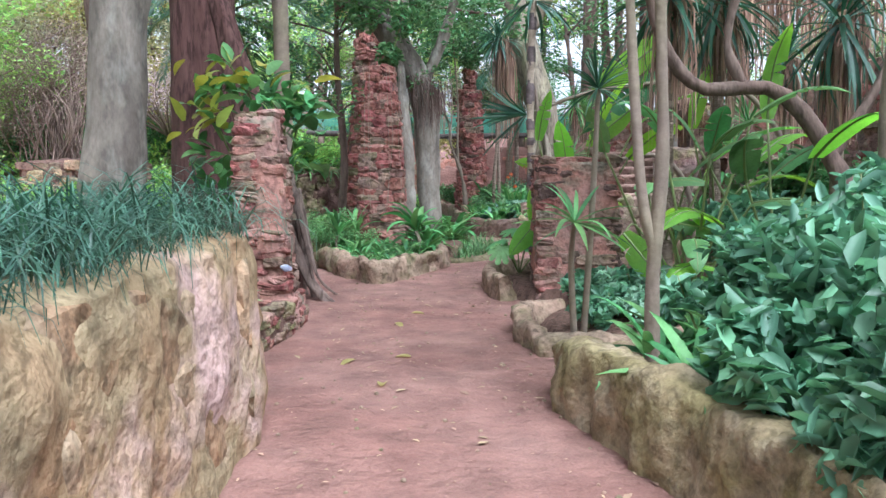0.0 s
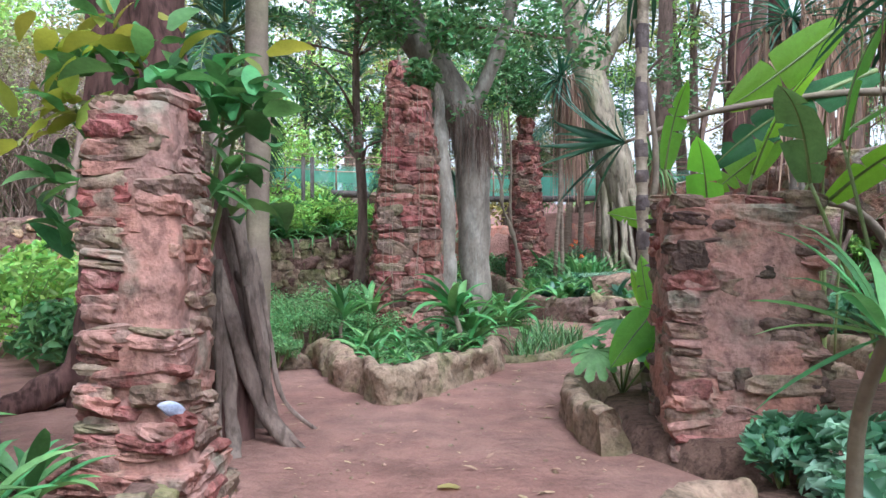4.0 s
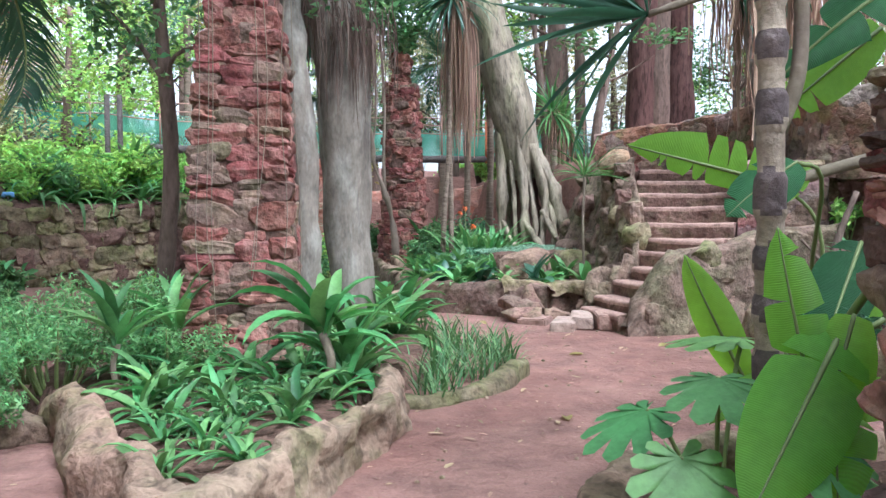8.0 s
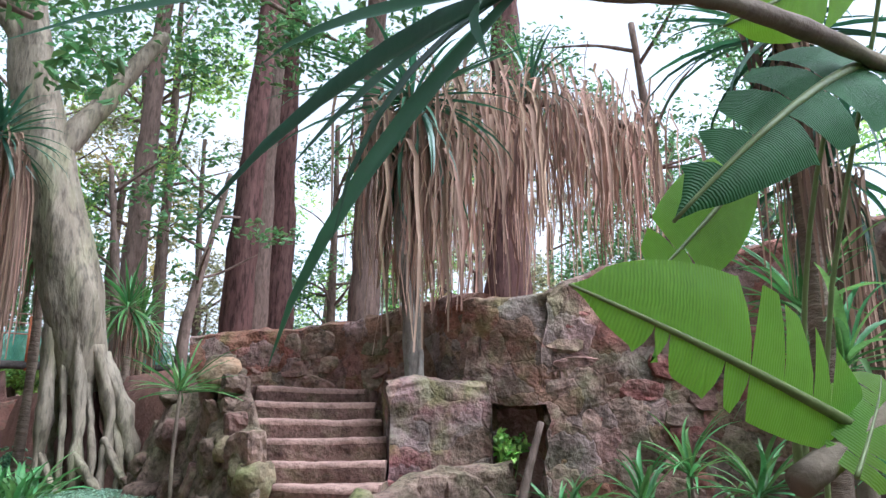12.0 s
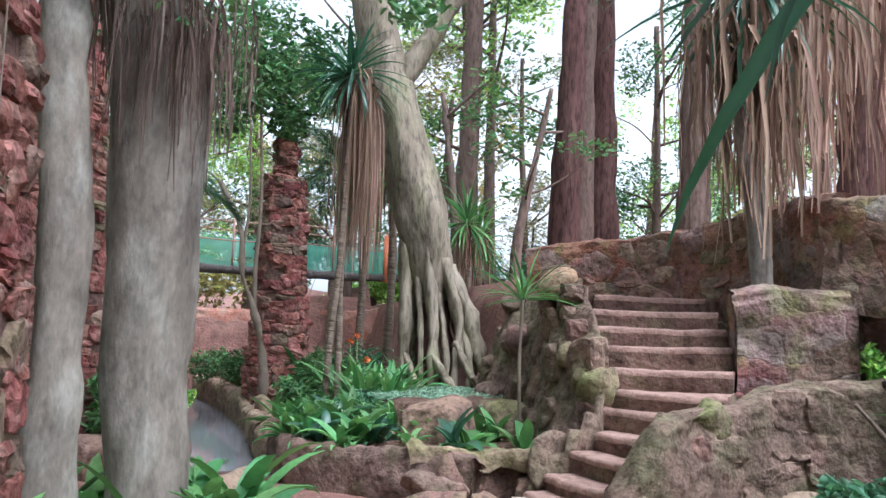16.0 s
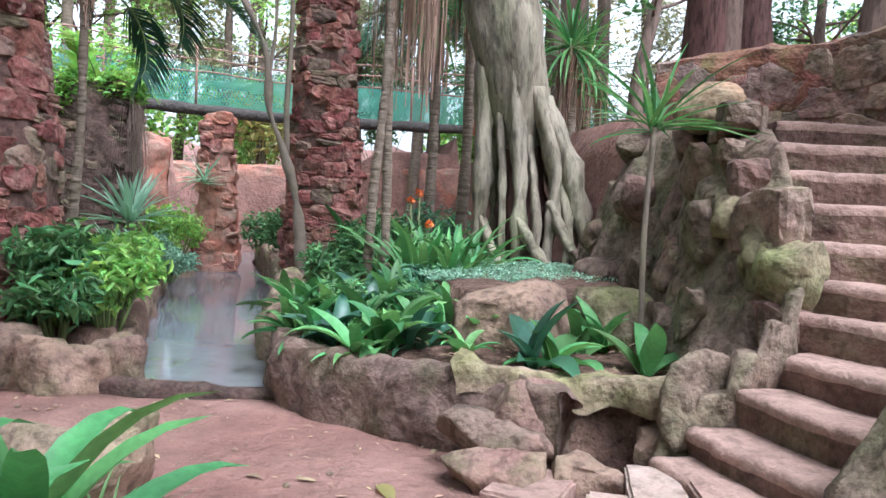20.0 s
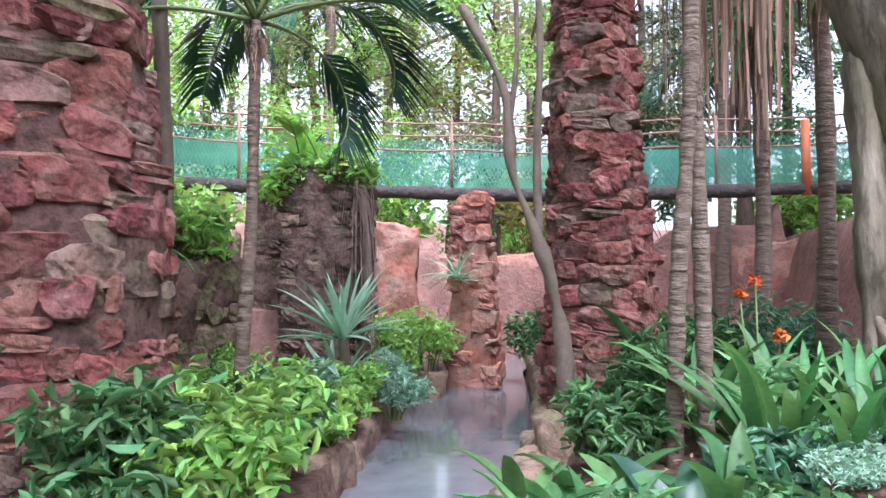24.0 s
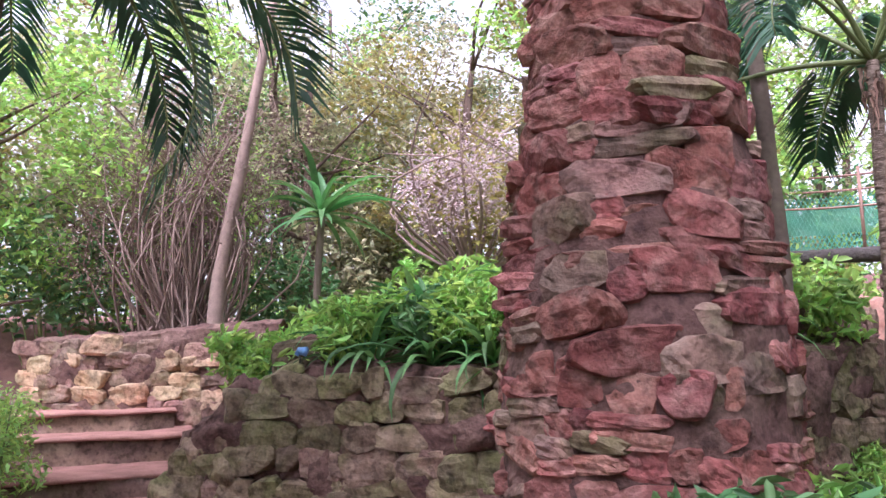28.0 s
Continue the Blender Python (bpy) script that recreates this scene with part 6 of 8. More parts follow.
# central bed
rosette("broadleaf_plant", "clump of broad glossy dark green strap leaves", (-0.28, 12.75, 0.2), 0.72, 0.1, 22, LEAF, 85, (15, 80), group=G, seed=1)
rosette("broadleaf_plant", "tall broad green leaves on a short cane", (-0.45, 12.5, 0.2), 0.68, 0.13, 16, LEAF, 95, (15, 80), group=G, height=0.35, stem=0.03, seed=2)
for k, (x, y, s) in enumerate([(-0.95, 11.15, 0.3), (-0.6, 11.55, 0.36), (-1.25, 11.7, 0.36), (-1.0, 12.2, 0.42), (-0.4, 12.1, 0.36), (-1.5, 12.4, 0.5), (-0.75, 11.0, 0.26), (-1.35, 12.1, 0.4), (-0.75, 12.5, 0.42), (-1.6, 12.9, 0.5), (-0.9, 11.6, 0.3), (-0.2, 13.3, 0.5)]):
    rosette("strap_plant", "low striped strap-leaved bedding plant", (x, y, 0.2), s, s * 0.14, 15, LEAF, 95, (15, 75), group=G, seed=10 + k)
for k, (x, y, s) in enumerate([(-1.75, 12.6, 0.75), (-1.5, 13.2, 0.8)]):
    rosette("dracaena", "upright dark green dracaena", (x, y, 0.2), s * 0.7, 0.07, 16, LEAF, 70, (35, 85), group=G, height=0.3, stem=0.02, seed=30 + k)
LEAF_FEATHER = material("leaf_feathery", (0.17, 0.34, 0.135), 0.5, vary=0.2, scale=2, fine=20, bump=0, random_value=0.45, random_hue=0.025, island=True, translucent=0.35, spec=0.35)
for k, (x, y, rr, h) in enumerate([(-2.2, 12.75, 0.5, 0.6), (-2.1, 13.4, 0.6, 0.8), (-1.95, 14.3, 0.6, 0.7), (-2.5, 12.35, 0.45, 0.5), (-2.75, 12.8, 0.5, 0.62), (-2.35, 11.95, 0.3, 0.32), (-2.7, 13.5, 0.5, 0.7), (-1.5, 12.9, 0.4, 0.45)]):
    shrub("feathery_shrub", "soft light green feathery shrub by the bed", (x, y, 0.1 if x < -2.3 else 0.15), rr, h, 2200, 0.055, LEAF_FEATHER, 40 + k, group="bed shrubs", clumps=14, aspect=0.3)
for k, (x, y) in enumerate([(-0.5, 15.0), (0.0, 15.1), (-0.2, 14.5), (0.15, 14.55), (-0.75, 15.2), (0.25, 15.35)]):
    rosette("broadleaf_plant", "arching clump of broad glossy green leaves", (x, y, 0.15), 0.8, 0.12, 22, LEAF, 100, (15, 80), group=G, seed=50 + k)
rosette("broadleaf_plant", "large arching green strap leaves at the bed's edge", (-0.3, 13.95, 0.15), 0.8, 0.1, 18, LEAF, 100, (15, 70), group=G, seed=58)
for k, (x, y, h) in enumerate([(0.35, 13.3, 0.45), (0.7, 13.45, 0.5), (0.95, 13.8, 0.45), (0.55, 13.9, 0.42), (1.05, 14.3, 0.4), (0.35, 12.9, 0.38), (0.7, 14.5, 0.5), (0.45, 15.1, 0.55), (0.75, 14.95, 0.42), (0.25, 15.6, 0.5), (1.0, 14.7, 0.35)]):
    grass("grass_clump", "clump of green blady grass edging the path", (x, y, 0.0), 0.17, 46, h, 0.016, LEAF_I, 60 + k, group="grass clumps")
kerb("grass_kerb", "half-buried mossy stone kerb", [(0.0, 12.7), (0.3, 12.75), (0.75, 13.05), (1.15, 13.7)], 0.09, 0.14, MOSS_STONE, seed=99, rough=0.03)
boulder("bed_rock", "rounded grey stone at the bed's corner", (0.15, 16.2, 0.15), (0.6, 0.5, 0.6), CAST, 17, 30)
boulder("bed_rock", "low mossy stone beside the kerb", (-2.2, 12.2, 0.07), (0.35, 0.25, 0.25), MOSS_STONE, 18, 30)

# entrance: grass on the retaining wall
for k in range(26):
    grass("mondo_grass", "dense dark mondo grass hanging over the wall", (-1.38 - 0.4 * (k % 3) + rng.normal(0, .05), 0.6 + 4.1 * (k // 3) / 9 + rng.normal(0, .08), 1.16), 0.27, 170, 0.62, 0.009, MONDO, 100 + k, (130, 240), "mondo grass", (40, 82))
for k, (x, y) in enumerate([(-3.6, 3.2), (-4.4, 4.2), (-3.4, 1.5)]):
    grass("reed_clump", "tall yellow-green reed stems", (x, y, 0.95), 0.35, 60, 1.9, 0.02, LEAF_DRY, 140 + k, (10, 50), "reeds", (78, 90))
for k, (x, y, s) in enumerate([(-2.3, 6.3, 0.62), (-2.05, 6.7, 0.5), (-2.55, 6.9, 0.65), (-2.75, 6.2, 0.6), (-2.2, 5.7, 0.55), (-2.1, 7.1, 0.45), (-2.9, 7.3, 0.6), (-2.5, 5.6, 0.5)]):
    rosette("bromeliad", "pale-edged light green strap-leaved rosette", (x, y, 0.25), s, s * 0.17, 16, LEAF, 70, (25, 75), group="rosettes by the low wall", seed=150 + k)
# glossy rubber plant round the pillar
rub = thing("rubber_plant", "rubber plant with big glossy oval leaves, the newest yellow", "plant", (-1.9, 8.15, 0))
LEAF_YG = material("young_leaf", (0.30, 0.33, 0.06), 0.4, vary=0.2, bump=0.1, random_hue=0.03, random_value=0.3, translucent=0.35, spec=0.5)
oval = [mesh_of("leaf", *strap(1.0, 0.48, 35 + 20 * k, 7, 0.12, 0.25, 0, lift=0, seed=k), m2) for k in range(3) for m2 in (LEAF, LEAF_YG)]
for cx, cy, cz, rx, rz, count in [(-0.5, -0.1, 1.75, 0.2, 0.5, 62), (-0.15, -0.1, 2.35, 0.4, 0.16, 46), (0.4, 0.1, 1.9, 0.18, 0.4, 48), (-0.35, 0.05, 2.5, 0.3, 0.25, 24), (0.25, 0.3, 2.3, 0.22, 0.25, 22)]:
    P = curve([(0.0, 0.4, 1.0), (cx * 0.5, cy + 0.2, cz - 0.3), (cx, cy, cz + rz * 0.8)], 10)
    part("branch", mesh_of("branch", *tube(P, np.linspace(0.022, 0.01, 10), 6), STEM), rub)
    for j in range(count):
        p = (cx + rng.normal(0, rx * 0.6), cy + rng.normal(0, 0.14), cz + rng.uniform(-rz, rz))
        young = p[2] > cz + rz * 0.3 and cx < 0.3 and rng.random() < 0.6
        part("leaf", oval[2 * int(rng.integers(3)) + (1 if young else 0)], rub, m=pose(*p, 0, 0, rng.uniform(0, 360)) @ pose(0, 0, 0, rng.uniform(-30, 70), rng.normal(0, 18), 0) @ Matrix.Scale(rng.uniform(0.2, 0.32), 4))

# bed beside the entrance
for k, (x, y, rr, h) in enumerate([(2.1, 3.9, 0.8, 1.1), (2.9, 4.6, 0.9, 1.2), (1.95, 2.7, 0.7, 1.0), (2.9, 3.2, 1.0, 1.3), (2.2, 1.6, 0.8, 1.1), (3.9, 4.2, 1.0, 1.3)]):
    shrub("broad_shrub", "shrub with broad blue-green leaves beside the path", (x, y, 0.28), rr, h, 1200, 0.15, LEAF_BLUE, 170 + k, group="entrance shrubs", clumps=12, aspect=0.4)
for k, (x, y) in enumerate([(1.25, 4.45), (1.45, 4.7), (1.7, 5.0), (1.35, 3.9), (1.7, 4.3)]):
    rosette("broadleaf_plant", "bright arching strap leaves in the entrance bed", (x, y, 0.28), 0.6, 0.075, 14, LEAF, 85, (25, 80), group=G, seed=180 + k)
ob = thing("thin_tree", "pair of thin pale bare trunks", "tree", (1.22, 4.35, 0.25))
for k, pts in enumerate([[(0, 0, -0.1), (-0.02, 0, 0.6), (0.02, -0.02, 1.4), (0.0, 0, 2.4), (0.08, 0.1, 4)], [(0.0, 0, 0.75), (-0.09, -0.02, 1.1), (-0.14, 0, 1.7), (-0.2, 0.05, 2.8), (-0.3, 0.1, 4)]]):
    part("trunk", mesh_of("trunk", *tube(curve(pts, 24), np.linspace(0.045 - 0.012 * k, 0.03 - 0.008 * k, 24), 10, rough=0.006, seed=k), BARK_TAN), ob)
part("crown", mesh_of("crown", *leaf_cloud([(0, 0, 4.2), (-0.4, 0.3, 4.4), (0.5, 0.2, 4.5)], np.full(3, 0.7), 700, 0.14, 5), LEAF_I), ob, kind="stuff")
ob = thing("slim_cane", "two slim ringed canes topped with narrow leaves", "plant", (1.1, 6.35, 0.05))
for k, pts in enumerate([[(0, 0, 0), (-0.05, -0.1, 0.7), (-0.06, -0.3, 1.05)], [(0.07, 0, 0), (0.1, -0.1, 0.8), (0.12, -0.2, 1.6), (0.13, -0.25, 2.1)]]):
    P = curve(pts, 20)
    part("cane", mesh_of("cane", *tube(P, np.linspace(0.03, 0.02, 20), 8), BARK_TAN), ob)
    yucca_head(ob, tuple(P[-1]), [0.55, 0.5][k], [0.05, 0.022][k], [20, 55][k], LEAF_DARK if k else LEAF, (-25, 80), 45, 190 + k)
ob = thing("gnarled_tree", "gnarled dark tree with a low crooked bough", "tree", (3.8, 7.2, 0.1))
for pts, a, b in [([(0, 0, 0), (0.1, 0, 0.8), (-0.1, 0.1, 1.5), (-0.6, 0.2, 2.15), (-1.3, 0.3, 2.2), (-1.7, 0.3, 2.7), (-1.9, 0.3, 3.6)], 0.17, 0.06), ([(-0.9, 0.25, 2.2), (-1.05, 0.3, 2.6), (-0.95, 0.3, 3.2), (-0.7, 0.4, 4.2)], 0.08, 0.04), ([(-0.1, 0.1, 1.5), (0.4, 0.1, 2.4), (0.7, 0.2, 3.6)], 0.1, 0.05)]:
    part("limb", mesh_of("limb", *tube(curve(pts, 24), np.linspace(a * 0.66, b * 0.7, 24), 10, rough=0.02), BARK_DARK), ob)
part("crown", mesh_of("crown", *leaf_cloud([(-1.9, 0.3, 3.9), (-0.7, 0.4, 4.4), (0.7, 0.3, 4.0), (0, 0.6, 4.8)], np.full(4, 0.9), 2200, 0.13, 6), LEAF_I), ob, kind="stuff")
LEAF_PALE = material("leaf_pale", (0.28, 0.43, 0.31), 0.45, vary=0.2, scale=2, fine=20, bump=0, random_value=0.4, random_hue=0.02, island=True, translucent=0.3, spec=0.45)
for k, (x, y, rr, h) in enumerate([(1.6, 7.0, 0.4, 0.4), (2.1, 7.2, 0.45, 0.5), (2.6, 6.6, 0.5, 0.5), (1.5, 7.9, 0.35, 0.4), (3.2, 6.2, 0.6, 0.8), (1.9, 6.7, 0.4, 0.36), (1.35, 6.75, 0.3, 0.3), (2.3, 6.3, 0.45, 0.45), (2.9, 6.9, 0.5, 0.55), (2.0, 7.7, 0.4, 0.5), (1.75, 7.45, 0.35, 0.42)]):
    shrub("grey_leaf_shrub", "low grey-green lobed-leaf ground plant", (x, y, 0.1), rr, h, 520, 0.11, LEAF_PALE if k % 3 else LEAF_BLUE, 200 + k, group="ground plants", clumps=10)

# bananas and monstera by the pier
ban = thing("banana_plant", "banana plant with torn bright green paddle leaves", "plant", (1.25, 10.2, 0.15))
part("pseudostem", mesh_of("pseudostem", *tube(curve([(0.1, 0, -0.1), (0.08, 0, 0.5), (0.05, 0, 1.0)], 10), np.linspace(0.036, 0.026, 10), 10), STEM), ban)
TO_WAY = (-0.62, -0.78, 0.1)
held_leaf(ban, (1.28, 9.78, 0.95), (0.84, 9.55, 0.44), (-0.45, -0.8, 0.35), 0.33, BANANA, 20, 11, 1, [(1.36, 9.95, 0.9), (1.32, 10.15, 0.4)])
held_leaf(ban, (1.2, 9.8, 0.7), (1.13, 9.9, 1.27), TO_WAY, 0.2, BANANA, 20, 12, 2, [(1.25, 9.95, 0.45), (1.32, 10.15, 0.2)], 0.5)
held_leaf(ban, (1.3, 9.75, 1.0), (1.16, 9.72, 0.55), TO_WAY, 0.22, BANANA, 15, 13, 2, [(1.36, 10.0, 0.8), (1.33, 10.15, 0.3)])
for base, d, L, W, dr, ro in [((0.3, -0.6, 1.3), (-0.1, -0.25, 1), 0.75, 0.3, 30, -20), ((0.35, -0.2, 0.8), (0.8, 0.2, 0.5), 0.9, 0.34, 80, 0), ((0.1, -0.25, 0.5), (-0.35, -0.6, 0.1), 0.6, 0.26, 100, 0)]:
    paddle(ban, base, d, L, W, BANANA, dr, int(rng.integers(99)), (0.05, 0, 0.35), ro)
ban2 = thing("banana_plant", "bird-of-paradise with broad green paddle leaves by the pier", "plant", (2.35, 8.6, 0.1))
for base, d, L, W, dr in [((-0.6, -0.3, 1.6), (-0.2, -0.3, 0.8), 0.7, 0.28, 60), ((0.2, -0.6, 1.3), (0.3, -0.5, 0.6), 1.0, 0.32, 80), ((0.6, -0.2, 1.5), (0.7, -0.2, 0.6), 1.1, 0.34, 70), ((0.0, -0.7, 0.9), (0.1, -0.8, 0.4), 0.9, 0.3, 90), ((-0.2, 0.2, 1.9), (0.1, -0.1, 1), 1.0, 0.3, 50), ((0.9, -1.0, 0.7), (0.6, -0.8, 0.3), 0.9, 0.3, 80), ((0.4, -1.1, 0.5), (0.1, -0.9, 0.4), 0.8, 0.28, 80), ((1.0, 0.0, 1.2), (0.9, 0.1, 0.4), 1.0, 0.3, 80)]:
    paddle(ban2, base, d, L, W, BANANA if rng.random() < 0.5 else LEAF, dr, int(rng.integers(99)), (0.1, 0, 0.1), rng.normal(0, 20))
copy_thing(ban2, pose(3.3, 9.3, 0.1, 0, 0, 40))
copy_thing(ban2, pose(3.2, 7.5, 0.1, 0, 0, -60))
ban4 = thing("paddle_plant", "tall green paddle leaves rising above the pier", "plant", (1.5, 9.6, 0.15))
for base, d, L, W, dr in [((-0.36, -0.42, 1.72), (0.12, -0.1, 1), 0.62, 0.25, 25), ((0.3, -0.2, 1.7), (0.3, -0.2, 1), 0.9, 0.28, 40), ((0.7, -0.5, 1.5), (0.6, -0.5, 0.7), 0.9, 0.28, 70), ((0.9, 0.0, 1.9), (0.7, 0.1, 0.6), 1.1, 0.3, 60)]:
    paddle(ban4, base, d, L, W, BANANA, dr, int(rng.integers(99)), (0.1, 0.1, 0.1), rng.normal(0, 15))
ban3 = thing("banana_plant", "banana plant with a large lobed leaf over the bed", "plant", (2.3, 11.6, 0.15))
part("pseudostem", mesh_of("pseudostem", *tube(curve([(1.05, 0.3, -0.1), (1.05, 0.3, 0.9), (1.0, 0.25, 1.6)], 10), np.linspace(0.03, 0.02, 10), 10), STEM), ban3)
held_leaf(ban3, (1.8, 10.98, 1.46), (1.03, 11.03, 1.65), (-0.6, -0.78, 0.05), 0.25, BANANA, 12, 4, 4, [(1.95, 10.92, 1.25), (2.05, 11.0, 0.7), (2.2, 11.1, 0.15)], 0.05, lop=0.3)
held_leaf(ban3, (1.66, 10.94, 1.38), (1.94, 11.0, 1.56), (-0.7, -0.7, 0.1), 0.2, BANANA, 20, 5, 3, [], 0.1)
held_leaf(ban3, (1.48, 10.74, 0.58), (1.22, 10.79, 1.14), (-0.6, -0.8, 0.1), 0.2, BANANA, 25, 6, 0, [(1.62, 10.85, 0.3), (1.8, 11.0, 0.1)], 0.3)
held_leaf(ban3, (1.5, 10.4, 1.53), (1.2, 10.38, 1.3), (-0.4, -0.7, 0.55), 0.24, LEAF_SHADED, 30, 7, 2, [(1.68, 10.5, 1.45), (1.9, 10.9, 0.9), (2.2, 11.1, 0.15)])
held_leaf(ban3, (1.9, 10.55, 1.2), (1.55, 10.3, 0.75), (-0.3, -0.7, 0.6), 0.3, LEAF_SHADED, 30, 8, 2, [(2.05, 10.8, 0.9), (2.2, 11.1, 0.15)])
held_leaf(ban3, (1.55, 10.55, 0.5), (2.05, 10.25, 0.55), (-0.2, -0.5, 0.85), 0.28, BANANA, 40, 9, 2, [(1.75, 10.9, 0.3), (2.1, 11.1, 0.1)])
held_leaf(ban3, (1.62, 10.7, 0.62), (1.2, 10.5, 0.42), (-0.2, -0.5, 0.85), 0.16, BANANA, 40, 10, 3, [(1.75, 10.9, 0.3), (2.1, 11.1, 0.1)])
held_leaf(ban3, (3.65, 11.45, 3.02), (2.2, 11.7, 1.96), (-0.5, -0.6, 0.3), 0.5, LEAF_SHADED, 55, 14, 4, [(3.25, 11.55, 2.75), (3.3, 11.8, 1.8), (3.3, 11.9, 0.1)], 0.25, "leaf hanging over the bed, backlit shade put into its dark colour")
# bright leaf without a stalk, added as the dark leaf's lit lower half
held_leaf(ban3, (2.85, 11.72, 2.42), (2.2, 11.8, 1.88), (-0.6, -0.75, -0.3), 0.36, BANANA, 15, 15, 2, [], 0.1)
held_leaf(ban3, (3.25, 11.3, 3.42), (2.18, 11.45, 2.66), (-0.5, -0.6, -0.6), 0.46, BANANA, 25, 16, 1, [(3.5, 11.4, 3.3), (3.5, 11.8, 1.8), (3.45, 11.9, 0.1)])


def monstera_leaf(R):
    V, F = [(0, 0, 0)], []
    angs = np.linspace(-2.75, 2.75, 61)
    for i, a in enumerate(angs):
        lob = 0.58 if i % 6 == 5 else 1.0 - 0.05 * abs(i % 6 - 2)
        rr = R * (0.75 + 0.25 * math.cos(a)) * lob
        V.append((math.sin(a) * rr * 0.9, math.cos(a) * rr + 0.15 * R, -0.18 * rr * rr / R))
    F = [[0, i + 1, i + 2] for i in range(60)]
    return np.array(V), F


mon = thing("monstera", "monstera with deeply cut blue-green leaves", "plant", (1.0, 10.05, 0.15))
mleaf = mesh_of("leaf", *monstera_leaf(0.26), LEAF)
for k, (p, rz, el) in enumerate([((-0.05, -0.1, 0.62), 150, 20), ((-0.25, -0.25, 0.4), 170, -10), ((0.1, -0.35, 0.5), 200, 0), ((0.2, 0.2, 0.7), 60, 30), ((-0.2, 0.15, 0.45), 110, 10), ((0.3, -0.1, 0.35), 250, 10)]):
    part("leaf", mleaf, mon, m=pose(*p, 0, 0, rz) @ pose(0, 0, 0, el - 30, 0, 0))
    part("stalk", mesh_of("stalk", *tube(curve([(0, 0, 0), (p[0] * 0.6, p[1] * 0.6, p[2] * 0.75), p], 8), [0.009] * 8, 6), STEM), mon)
ob = thing("ringed_palm", "palm stem with dark and pale leaf scars and a side branch", "palm", (1.2, 10.05, 0.15))
P = curve([(0, 0, -0.05), (-0.03, -0.03, 0.8), (-0.05, -0.06, 1.5), (-0.06, -0.05, 2.4), (0, 0, 4.0)], 44)
P = curve(P[::4], 120)
turns = np.sin(np.arange(120) * 0.62 + 1.2 * np.sin(np.arange(120) * 0.17))
me = mesh_of("trunk", *tube(P, 0.05 * (1 + 0.09 * np.sign(turns)), 14, rough=0.004, scale=9), SCAR_PALE)
me.materials.append(SCAR_DARK)
me.polygons.foreach_set("material_index", [int(i < 119 * 14 and turns[i // 14] + 0.25 * math.sin(i % 14 * 0.9) > 0.1) for i in range(len(me.polygons))])
part("trunk", me, ob, "banded with dark and cream leaf scars")
part("branch", mesh_of("branch", *tube(curve([(-0.02, -0.05, 1.45), (0.05, -0.06, 1.7), (0.03, -0.05, 2.2), (-0.1, 0, 3)], 16), np.linspace(0.03, 0.02, 16), 8), BARK_TAN), ob)
yucca_head(ob, tuple(P[-1]), 0.9, 0.05, 40, LEAF_DARK, (-40, 80), 60, 201)
ob = thing("cut_branch", "sawn-off woody branch reaching over the bed", "branch", (0, 0, 0))
part("bough", mesh_of("bough", *tube(curve([(1.58, 11.0, 1.37), (1.9, 10.95, 1.5), (2.35, 10.85, 1.62), (3.0, 10.7, 1.7), (3.4, 10.6, 1.2), (3.5, 10.6, 0.1)], 26), np.linspace(0.026, 0.038, 26), 12, rough=0.008), BARK_TAN), ob)

# curved side bed
for k, (x, y, rr, h) in enumerate([(4.1, 14.7, 0.35, 0.4), (4.4, 14.2, 0.4, 0.5), (4.2, 13.6, 0.4, 0.5), (4.7, 14.8, 0.4, 0.5), (5.0, 13.9, 0.5, 0.7), (4.5, 13.0, 0.4, 0.5)]):
    shrub("lobed_plant", "low plant with lobed grey-green leaves", (x, y, 0.22), rr, h, 420, 0.13, LEAF_BLUE, 220 + k, group="side bed plants", clumps=9)
for k, (x, y, s, h) in enumerate([(4.6, 12.2, 1.1, 1.6), (5.0, 12.6, 1.1, 2.0), (4.9, 14.6, 0.75, 0.5), (5.4, 14.2, 0.85, 0.7), (5.7, 13.4, 0.9, 0.8), (5.1, 13.1, 0.7, 0.4), (6.2, 14.3, 0.9, 0.9), (4.4, 13.9, 0.5, 0.2), (6.0, 12.6, 0.9, 0.9), (5.6, 15.0, 0.6, 0.5)]):
    rosette("dracaena", "spiky grey-green dracaena in the curved bed", (x, y, 0.22), s * 0.75, 0.04, 32, LEAF, 60, (-10, 80), group="dracaenas", height=h, stem=0.02, seed=230 + k)
ob = thing("bare_stem", "bent bare dark shrub trunk", "trunk", (4.75, 14.9, 0.2))
for pts, a, b in [([(0, 0, -0.05), (-0.05, 0, 0.45), (0.05, 0, 0.85), (0.25, 0, 1.35)], 0.05, 0.03), ([(-0.02, 0, 0.5), (-0.18, 0.05, 0.7), (-0.3, 0.1, 0.85)], 0.022, 0.012)]:
    part("limb", mesh_of("limb", *tube(curve(pts, 14), np.linspace(a, b, 14), 9, rough=0.008), BARK_DARK), ob)

